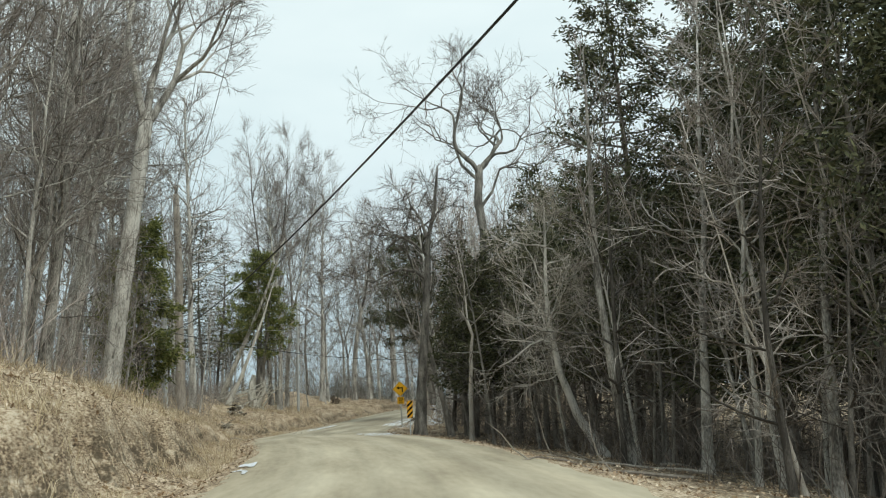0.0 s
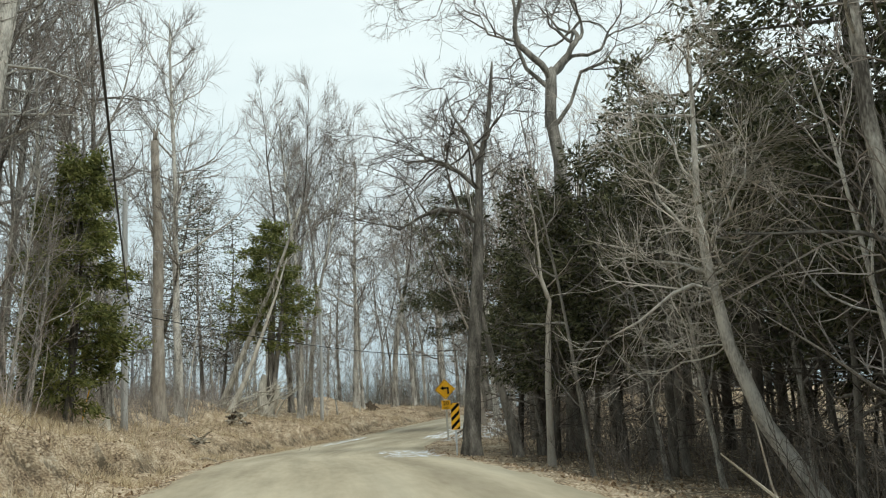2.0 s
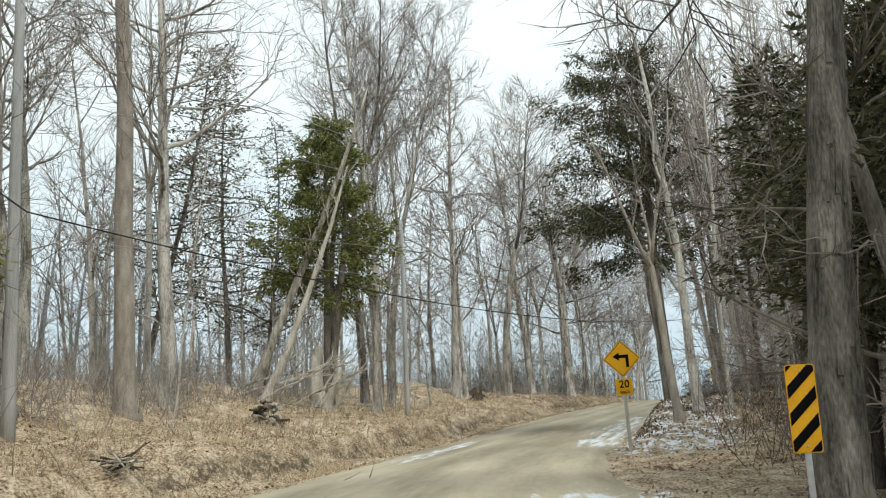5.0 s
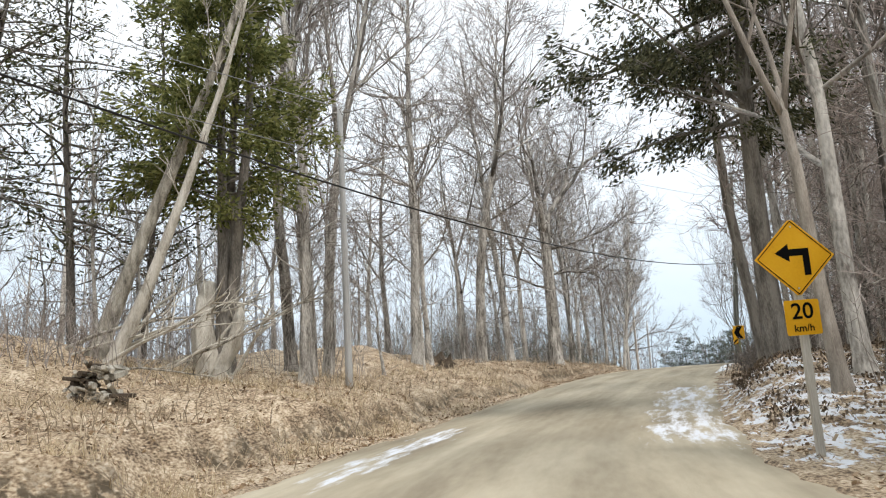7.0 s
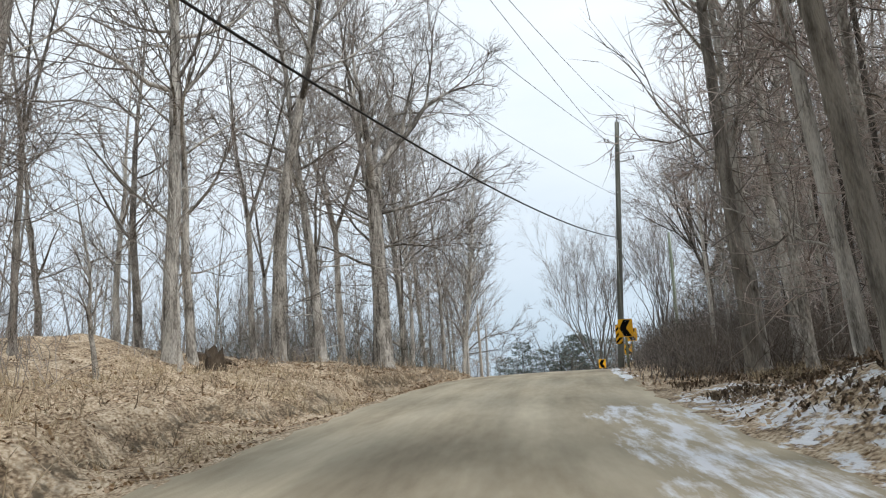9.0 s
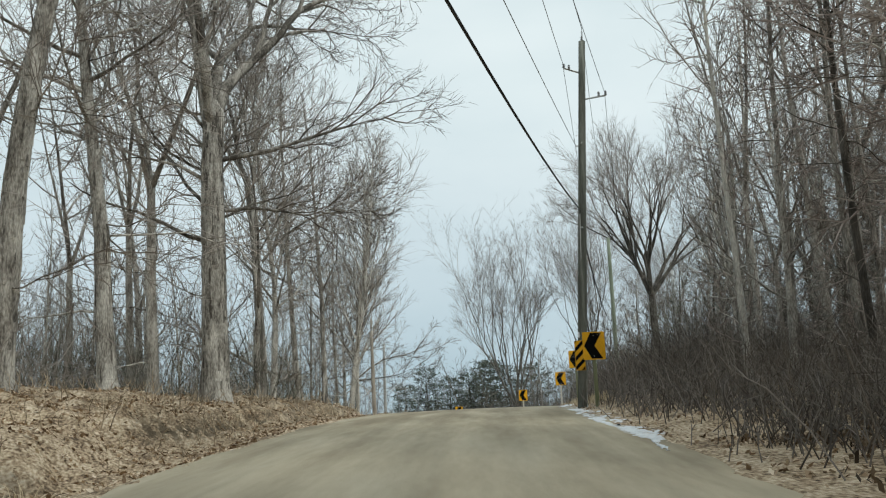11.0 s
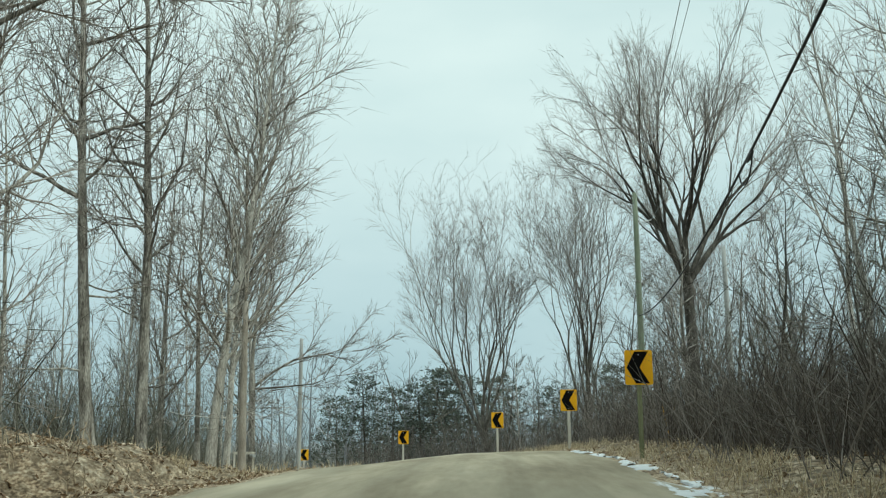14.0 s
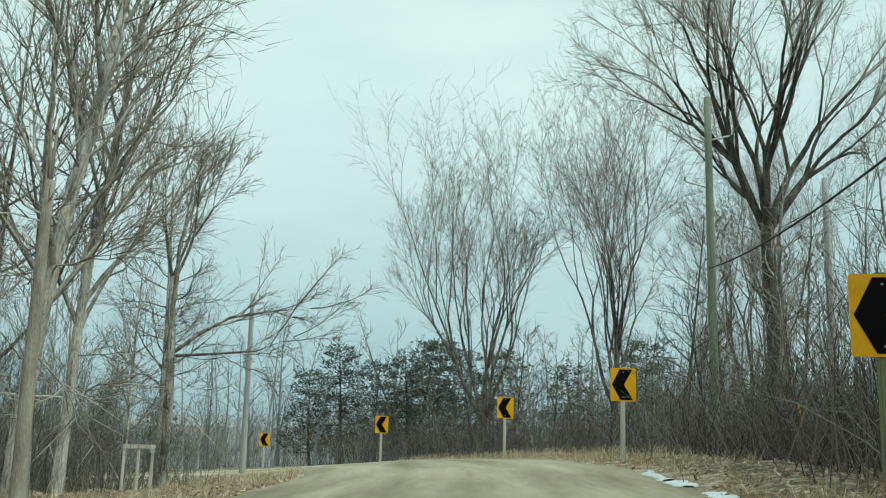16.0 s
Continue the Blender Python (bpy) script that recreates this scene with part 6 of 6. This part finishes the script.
def warning_sign(x, y, centre, yaw, lean):
    ground = ground_z(x, y)
    top = thing("turn_sign", "yellow diamond left-turn warning sign with speed tab on a pale post", "road sign")
    top.matrix_basis = pose(x, y, ground, 0, lean, yaw)
    h = centre - ground
    part("post", box(0.10, 0.10, h + 0.45 + 0.4, 0.008, (0, 0.062, (h + 0.45 - 0.4) / 2)), POSTWOOD, top)
    s = 0.54
    diamond = plate([(s, 0), (0.03, s - 0.03), (-0.03, s - 0.03), (-s, 0), (-0.03, -s + 0.03), (0.03, -s + 0.03)], 0.006, 0)
    bmesh.ops.translate(diamond, vec=(0, 0, h), verts=diamond.verts)
    panel = part("panel", diamond, YELLOW, top)
    rim = bmesh.new()
    for a in range(4):
        c, e = math.cos(radians(45 + 90 * a)), math.sin(radians(45 + 90 * a))
        bmesh.ops.create_cube(rim, size=1, matrix=Matrix.Translation((0, -0.003, h)) @ Matrix.Rotation(radians(-45 - 90 * a), 4, "Y") @ Matrix.Translation((0.352, 0, 0)) @ Matrix.Diagonal((0.012, 0.003, 0.70, 1)))
    part("border", rim, BLACK, panel)
    arrow = bmesh.new()
    for outline in ([(-0.07, 0.115), (0.20, 0.115), (0.20, 0.02), (-0.07, 0.02)], [(0.11, 0.02), (0.20, 0.02), (0.20, -0.25), (0.11, -0.25)], [(-0.26, 0.068), (-0.07, 0.19), (-0.07, -0.055)]):
        piece = plate([(px, pz + h) for px, pz in outline[::-1]], 0.003, -0.004)
        me = bpy.data.meshes.new("tmp")
        piece.to_mesh(me)
        piece.free()
        arrow.from_mesh(me)
        bpy.data.meshes.remove(me)
    part("arrow", arrow, BLACK, panel, "black bent arrow")
    hz = h - 0.81
    board = plate(round_rect(0.47, 0.47, 0.03), 0.006, 0)
    bmesh.ops.translate(board, vec=(0, 0, hz), verts=board.verts)
    tab = part("speed_tab", board, YELLOW, top, "yellow speed tab reading 20 km/h")
    lettering("20", 0.30, (0, -0.004, hz + 0.075), tab, BLACK)
    lettering("km/h", 0.135, (0, -0.004, hz - 0.145), tab, BLACK)
    bolts(panel, ((0, h + 0.42), (0, h - 0.42)), -0.004)
    return top


chevron_sign(3.80, 117.15, 5.95, -8, POSTGREEN, "yellow chevron sign with black arrow beside the utility pole")
chevron_sign(8.2, 134.43, 7.05, -14, POSTGREEN, "yellow chevron sign with black arrow on a green post")
chevron_sign(11.28, 148.75, 7.10, -5, POSTWOOD, "yellow chevron sign with black arrow on a pale post")
chevron_sign(12.0, 162.4, 6.83, 0, POSTWOOD, "yellow chevron sign with black arrow on a pale post")
chevron_sign(8.75, 172.7, 6.15, 5, POSTWOOD, "yellow chevron sign with black arrow on a pale post")
chevron_sign(3.7, 188.0, 5.15, 8, POSTWOOD, "yellow chevron sign with black arrow on a pale post")
hazard_marker(-0.88, 53.0, 1.21, 4, "black and yellow striped hazard marker before an oak", 1.0, True, 0.0, STEEL)
hazard_marker(3.83, 118.72, 5.82, -6, "black and yellow striped hazard marker on a pole", 1.0, False, 0.0)
warning_sign(-2.66, 71.13, 3.385, 8, -1.5)


# ---- poles and wires ----
def utility_pole(x, y, top_z, r, label, mat, lean=(0, 0), name="utility_pole"):
    ground = ground_z(x, y)
    top = thing(name, label, "pole", at=(x, y, ground))
    h = top_z - ground
    soup = Soup()
    n = 8
    pts = [(lean[0] * k / n, lean[1] * k / n, -0.6 + (h + 0.6) * k / n) for k in range(n + 1)]
    soup.tube(pts, r * (1 - 0.32 * np.linspace(0, 1, n + 1)), 14)
    me = soup.mesh("shaft", True)
    part("shaft", me, mat, top)
    return top, ground


def arm(parent, a, b, r, name, mat):
    soup = Soup()
    soup.tube([a, (np.array(a) + np.array(b)) / 2, b], [r, r, r], 6)
    return part(name, soup, mat, parent)


def insulator(parent, at, r=0.045):
    soup = Soup()
    z = np.array([0, 0.03, 0.05, 0.08, 0.10, 0.13, 0.16])
    soup.tube([(at[0], at[1], at[2] + k) for k in z], r * np.array([0.5, 1, 0.6, 1, 0.6, 0.9, 0.3]), 8)
    return part("insulator", soup, GLAZE, parent)


pole, g = utility_pole(3.83, 118.93, 16.06, 0.155, "tall dark grey wooden utility pole carrying cables", POLEDARK, (0.82, 0.0))
insulator(pole, (0.82, 0, 16.06 - g))
arm(pole, (0.82, 0, 16.0 - g), (0.84, 0, 16.4 - g), 0.03, "pin", STEEL)
arm(pole, (0.55, 0, 12.5 - g), (0.36, 0, 12.5 - g), 0.02, "bracket", STEEL)
for side, z, reach in ((-1, 15.1 - g, 0.58), (1, 14.2 - g, 0.75)):
    bracket = arm(pole, (0.72, 0, z - 0.14), (0.72 + side * reach, -0.05, z), 0.03, "bracket", STEEL)
    insulator(pole, (0.72 + side * reach, -0.05, z), 0.05)
    insulator(pole, (0.72 + side * reach * 0.7, -0.04, z - 0.03), 0.045)
arm(pole, (0.36, -0.18, 9.8 - g), (0.36, 0.1, 9.85 - g), 0.03, "bracket", STEEL)
arm(pole, (0.52, -0.22, 12.55 - g), (0.54, 0.08, 12.55 - g), 0.02, "bracket", STEEL)
part("tag", box(0.05, 0.01, 0.16, 0, (0.02, -0.155, 6.45 - g)), SNOW, pole, "small white tag")
guard = Soup()
guard.tube([(0.16, -0.1, 0), (0.22, -0.1, 3.0), (0.33, -0.09, 6.0)], [0.02, 0.02, 0.02], 6)
part("conduit", guard, POLEWOOD, pole)

pole_a, ga = utility_pole(-16.8, 63.1, 13.1, 0.17, "grey wooden utility pole with a small lamp", POLEWOOD, (-0.25, 0))
arm(pole_a, (-0.2, 0, 12.75 - ga), (-0.75, -0.1, 12.95 - ga), 0.03, "lamp_arm", STEEL)
part("lamp_head", box(0.42, 0.16, 0.09, 0.03, (-0.9, -0.1, 12.95 - ga)), STEEL, pole_a, "small pale lamp head")
insulator(pole_a, (-0.1, 0, 13.1 - ga))
pole_b, gb = utility_pole(-13.2, 89.3, 12.5, 0.13, "slim grey wooden pole on the bank", POLEWOOD)
pole_c, gc = utility_pole(17.4, 156.1, 17.5, 0.17, "greenish wooden utility pole behind the signs", POLEGREEN)
arm(pole_c, (-0.1, 0, 14.3 - gc), (-0.9, 0, 14.45 - gc), 0.03, "bracket", STEEL)
arm(pole_c, (0.1, 0, 16.0 - gc), (0.8, 0, 16.2 - gc), 0.03, "bracket", STEEL)
for dz in (14.45, 12.9):
    insulator(pole_c, (-0.9, 0, dz - gc), 0.05)
pole_d, gd = utility_pole(22.3, 156.9, 15.2, 0.16, "grey wooden pole among bare trees", POLEWOOD)
pole_e, ge = utility_pole(2.4, 171.5, 11.9, 0.15, "grey wooden pole beyond the crest", POLEWOOD)


def cable(a, b, sag, r, label, mat, n=28):
    a, b = np.array(a, float), np.array(b, float)
    t = np.linspace(0, 1, n)
    pts = a + (b - a) * t[:, None]
    pts[:, 2] -= 4 * sag * t * (1 - t)
    soup = Soup()
    soup.tube(pts, np.full(n, r), 5)
    me = soup.mesh("overhead_cable", True)
    tagged(part("overhead_cable", me, mat), label, "cable")


cable((4.2, 118.9, 10.4), (-16.6, 63.1, 7.1), 1.4, 0.022, "thick black cable sagging between the poles", RUBBER)
cable((-16.6, 63.1, 7.1), (12.4, -9, 5.6), 1.5, 0.022, "thick black cable crossing over the road", RUBBER)
cable((4.67, 118.9, 16.5), (-16.9, 63.1, 10.3), 0.7, 0.011, "thin overhead wire between the poles", WIRE)
cable((3.97, 118.9, 15.2), (-16.9, 63.1, 12.5), 0.7, 0.011, "thin overhead wire between the poles", WIRE)
cable((5.3, 118.9, 14.25), (-16.9, 63.1, 7.4), 0.7, 0.009, "thin overhead wire between the poles", WIRE)
cable((4.2, 118.9, 12.5), (-16.9, 63.1, 6.6), 0.7, 0.009, "thin overhead wire between the poles", WIRE)
cable((-16.9, 63.1, 12.5), (9.0, -12, 11.0), 0.8, 0.011, "thin overhead wire crossing over the road", WIRE)
cable((-16.9, 63.1, 10.3), (10.2, -12, 10.5), 0.8, 0.011, "thin overhead wire crossing over the road", WIRE)
cable((4.67, 118.95, 16.5), (17.4, 156.1, 17.5), 0.7, 0.009, "thin overhead wire leading on to the next pole", WIRE)
cable((3.97, 118.95, 15.2), (16.5, 156.1, 14.5), 0.7, 0.009, "thin overhead wire leading on to the next pole", WIRE)
cable((5.3, 118.95, 14.25), (18.2, 156.1, 16.2), 0.7, 0.009, "thin overhead wire leading on to the next pole", WIRE)
cable((4.2, 118.95, 9.85), (17.3, 156.1, 11.5), 0.9, 0.022, "thick black cable leading on to the next pole", RUBBER)


def cable_splice(a, b, sag, t0, t1):
    """A black splice case on the cable with a drooping loop of slack."""
    a, b = np.array(a, float), np.array(b, float)
    t = np.linspace(t0, t1, 9)
    pts = a + (b - a) * t[:, None]
    pts[:, 2] -= 4 * sag * t * (1 - t)
    top = thing("cable_splice", "black splice case with a slack loop on the cable", "cable fitting", at=tuple(pts[4]))
    case, loop = Soup(), Soup()
    case.tube(pts[:4] - pts[4] + (0, 0, -0.05), [0.02, 0.035, 0.035, 0.02], 8)
    part("case", case, RUBBER, top)
    slack = pts - pts[4]
    slack[:, 2] -= 0.34 * np.sin(np.linspace(0, np.pi, 9)) ** 0.6
    loop.tube(slack, np.full(9, 0.014), 5)
    part("loop", loop, RUBBER, top)


cable_splice((4.2, 118.95, 9.85), (17.3, 156.1, 11.5), 0.9, 0.19, 0.225)


# ---- stumps, brushwood, fallen branches ----
def stump(x, y, r, h, mat, label, seed):
    rg = np.random.default_rng(seed)
    top = thing("tree_stump", label, "stump", at=(x, y, ground_z(x, y)))
    soup = Soup()
    n, m = 14, 6
    verts, faces = [], []
    for j in range(m):
        q = j / (m - 1)
        for k in range(n):
            a = k * 2 * math.pi / n
            rr = r * (1.5 - 0.6 * q ** 0.5) * (1 + 0.2 * math.sin(3 * a + seed) + rg.normal(0, 0.06))
            verts.append((rr * math.cos(a), rr * math.sin(a), -0.2 + (h + 0.2) * q * (1 + (0.2 * math.sin(2 * a + seed) + rg.normal(0, 0.12)) * (j == m - 1))))
    for j in range(m - 1):
        for k in range(n):
            faces.append((j * n + k, j * n + (k + 1) % n, (j + 1) * n + (k + 1) % n, (j + 1) * n + k))
    verts.append((0, 0, h * 0.75))
    faces += [((m - 1) * n + k, (m - 1) * n + (k + 1) % n, m * n) for k in range(n)]
    soup.add(verts, faces)
    part("stump_body", soup, mat, top)
    for k in range(5):
        a = rg.uniform(0, 6.28)
        root = Soup()
        root.tube([(r * math.cos(a), r * math.sin(a), 0.15), (r * 2 * math.cos(a), r * 2 * math.sin(a), 0.02), (r * 2.8 * math.cos(a), r * 2.8 * math.sin(a), -0.15)], [r * 0.3, r * 0.2, 0.02], 6)
        part("root", root, mat, top)


stump(-12.1, 104.7, 0.32, 0.5, STUMPWOOD, "dark weathered tree stump on the bank", 1)
stump(-13.2, 108.6, 0.5, 0.45, STUMPWOOD, "low dark tree stump on the bank", 2)
stump(-16.0, 59.2, 0.27, 0.62, PALEWOOD, "pale splintered tree stump in dry grass", 3)
stump(-4.2, 141.0, 0.3, 0.45, STUMPWOOD, "small dark stump near the crest", 4)
# gnarled pale root base of the big cedar
def gnarled(soup, line, radii, rg, sides=15, ridges=5):
    """A fluted, twisting stem: ridges run along it and its girth is uneven."""
    line, radii = np.asarray(line, float), np.asarray(radii, float)
    n0 = soup.n
    soup.tube(line, radii, sides)
    ring = soup.v[-1].reshape(len(line), sides, 3)
    ang, phase = np.arange(sides) * 2 * np.pi / sides, rg.uniform(0, 6.28)
    for k in range(len(line)):
        flute = 1 + 0.17 * np.sin(ridges * ang + phase + 0.5 * k) + 0.09 * np.sin(2 * ang + 1.3 * k) + rg.normal(0, 0.05, sides)
        ring[k] = line[k] + (ring[k] - line[k]) * flute[:, None]
    return n0


def forked_base(x, y):
    rg = np.random.default_rng(66)
    top = thing("tree_stump", "pale bleached forked stump at a cedar's foot", "stump", at=(x, y, ground_z(x, y)))
    stems = [("stem", [(-0.05, 0, -0.4), (-0.08, 0, 0.2), (-0.2, 0.02, 0.8), (-0.26, 0.05, 1.5), (-0.22, 0.12, 2.2), (-0.12, 0.3, 2.8)], [0.46, 0.36, 0.32, 0.29, 0.26, 0.18]),
             ("stem", [(0.15, -0.05, -0.3), (0.28, -0.05, 0.3), (0.52, 0, 0.75), (0.74, 0.02, 1.25), (0.84, 0.05, 1.75), (0.80, 0.08, 2.15)], [0.34, 0.25, 0.22, 0.18, 0.13, 0.05])]
    for k in range(9):
        a, reach = rg.uniform(2.6, 6.8), rg.uniform(0.5, 0.95)
        c, z = math.cos(a), math.sin(a)
        stems.append(("root", [(0.2 * c, 0.2 * z, 0.5), (0.42 * reach * c, 0.42 * reach * z, 0.2), (0.85 * reach * c, 0.85 * reach * z, -0.02), (1.3 * reach * c, 1.3 * reach * z, -0.3)], [0.11, 0.09, 0.065, 0.03]))
    for name, pts, radii in stems:
        fine = np.linspace(0, 1, 17)
        old = np.linspace(0, 1, len(pts))
        line = np.stack([np.interp(fine, old, np.array(pts)[:, k]) for k in range(3)], 1) + rg.normal(0, 0.012, (17, 3))
        soup = Soup()
        gnarled(soup, line, np.interp(fine, old, radii) * rg.uniform(0.92, 1.08, 17), rg, 15 if name == "stem" else 9, 5 if name == "stem" else 3)
        part(name, soup.mesh(name, True), PALEWOOD, top)


forked_base(-15.95, 84.2)


def log_pile(x, y):
    """Short split logs and sticks thrown in a heap, their pale ends to the road."""
    rg = np.random.default_rng(44)
    top = thing("log_pile", "heap of short split logs and sticks on the bank", "logs", at=(x, y, ground_z(x, y)))
    for k in range(56):
        q = k / 56
        a = rg.normal(-1.45, 0.45)
        h = 0.04 + 0.75 * q + rg.normal(0, 0.04)
        p = np.array([rg.uniform(-0.72, 0.72) * (1 - 0.45 * q), rg.uniform(-0.3, 0.3), h])
        half = rg.uniform(0.18, 0.34)
        d = np.array([math.cos(a), math.sin(a), rg.normal(0, 0.16)]) * half
        r = rg.uniform(0.035, 0.085)
        soup = Soup()
        soup.tube([p - d, p, p + d], [r, r * 1.05, r * 0.94], int(rg.integers(4, 8)))
        part("log", soup, (STUMPWOOD, DEADWOOD, PALEWOOD)[int(rg.integers(0, 3))], top)


log_pile(-15.9, 77.4)


def stick_heap(x, y):
    rg = np.random.default_rng(45)
    top = thing("stick_heap", "small heap of dark dead sticks on the grassy bank", "sticks", at=(x, y, ground_z(x, y)))
    for k in range(22):
        a, half = rg.uniform(-0.7, 0.7) + (3.14 if rg.random() < 0.5 else 0), rg.uniform(0.2, 0.55)
        p = np.array([rg.normal(0, 0.22), rg.normal(0, 0.15), rg.uniform(0.03, 0.32)])
        d = np.array([math.cos(a), math.sin(a), rg.normal(0, 0.3)]) * half
        soup = Soup()
        soup.tube(wander(rg, p - d, d, 2 * half, 3, 0.12, 0), np.array([1, 0.9, 0.75, 0.5]) * rg.uniform(0.012, 0.03), 5)
        part("stick", soup, STUMPWOOD if rg.random() < 0.6 else DEADWOOD, top)


stick_heap(-12.38, 60.01)


def fallen(x, y, length, r, heading, rise, label, mat, seed, twigs=6):
    rg = np.random.default_rng(seed)
    top = thing("fallen_branch", label, "branch", at=(x, y, ground_z(x, y)))
    d = np.array([math.cos(radians(heading)), math.sin(radians(heading)), rise])
    pts = wander(rg, (0, 0, 0.04), d, length, 6, 0.10, 0.0)
    if rise < 0.1:
        pts[:, 2] = [ground_z(x + p[0], y + p[1]) - ground_z(x, y) + 0.06 for p in pts]
    soup = Soup()
    soup.tube(pts, r * np.linspace(1, 0.3, 7), 6)
    part("limb", soup, mat, top)
    for k in range(twigs):
        p, dd = along(pts, rg.uniform(0.3, 0.95))
        e = aside(rg, dd, radians(rg.uniform(30, 70)), rg.uniform(0, 6.28))
        e[2] = abs(e[2])
        s = Soup()
        s.tube(wander(rg, p, e, length * rg.uniform(0.15, 0.4), 3, 0.15, 0.05), r * np.array([0.4, 0.3, 0.2, 0.08]), 4)
        part("twig", s, mat, top)


for k, (x, y, L, r, hd, rise) in enumerate([(-17.6, 80.8, 4.2, 0.07, 10, 0.25), (-17.9, 81.6, 4.8, 0.06, 25, 0.45), (-17.2, 80.3, 3.6, 0.05, -8, 0.12), (-18.2, 82.4, 4.5, 0.08, 60, 1.1), (-16.6, 82.6, 3.2, 0.06, 35, 0.6), (-17.0, 83.0, 5.0, 0.06, 0, 0.55), (-16.3, 84.0, 2.6, 0.1, 40, 1.6), (-15.4, 84.2, 2.4, 0.09, -20, 1.2), (-18.9, 81.6, 5.6, 0.075, 6, 0.55), (-18.6, 82.2, 5.0, 0.05, 14, 0.35), (-18.4, 81.0, 4.0, 0.045, 2, 0.2)]):
    fallen(x, y, L, r * 0.8, hd, rise, "bleached dead branch under the cedar", PALEWOOD if k % 3 < 2 else DEADWOOD, 400 + k, 9)
for k, (x, y, L, r, hd) in enumerate([(-11.2, 57.0, 1.6, 0.05, 30), (-9.9, 64.0, 1.8, 0.04, 20), (-8.2, 19.5, 2.4, 0.05, 120), (9.0, 30.0, 5.0, 0.06, 150), (8.2, 33.5, 4.0, 0.05, 20), (7.6, 26, 4.5, 0.06, 170), (-0.6, 77.6, 2.2, 0.04, 10)]):
    fallen(x, y, L, r, hd, 0.0, "fallen grey branch on the leaves", BARK_PALE, 500 + k, 3)


def mailbox(x, y):
    top = thing("mailbox", "pale board on posts with a rural mailbox", "mailbox", at=(x, y, ground_z(x, y)))
    top.rotation_euler[2] = radians(12)
    h = 5.2 - ground_z(x, y)
    part("board", box(0.95, 0.16, 0.12, 0.01, (0, 0, h)), PALEWOOD, top)
    part("post", box(0.09, 0.09, h + 0.4, 0.008, (0.40, 0.02, h / 2 - 0.26)), PALEWOOD, top)
    part("post", box(0.08, 0.08, h + 0.4, 0.008, (0.0, 0.02, h / 2 - 0.26)), POSTWOOD, top)
    part("post", box(0.08, 0.08, h + 0.4, 0.008, (-0.42, 0.02, h / 2 - 0.26)), POSTWOOD, top)
    soup = Soup()
    soup.tube([(0.36, -0.3, h - 0.12), (0.36, 0, h - 0.12), (0.36, 0.25, h - 0.12)], [0.07, 0.07, 0.07], 10)
    part("box", soup, STEEL, top, "dull metal letter box")


mailbox(-0.7, 157.0)


def thin_marker(x, y, lean):
    top = thing("marker_stake", "thin yellow plastic marker stake in grass", "stake", at=(x, y, ground_z(x, y)))
    top.rotation_euler[1] = radians(lean)
    part("stake", box(0.045, 0.02, 1.5, 0.004, (0, 0, 0.6)), YELLOW, top)


thin_marker(14.5, 146.0, -10)
thin_marker(13.0, 143.5, -12)
thin_marker(-17.6, 60.5, 12)
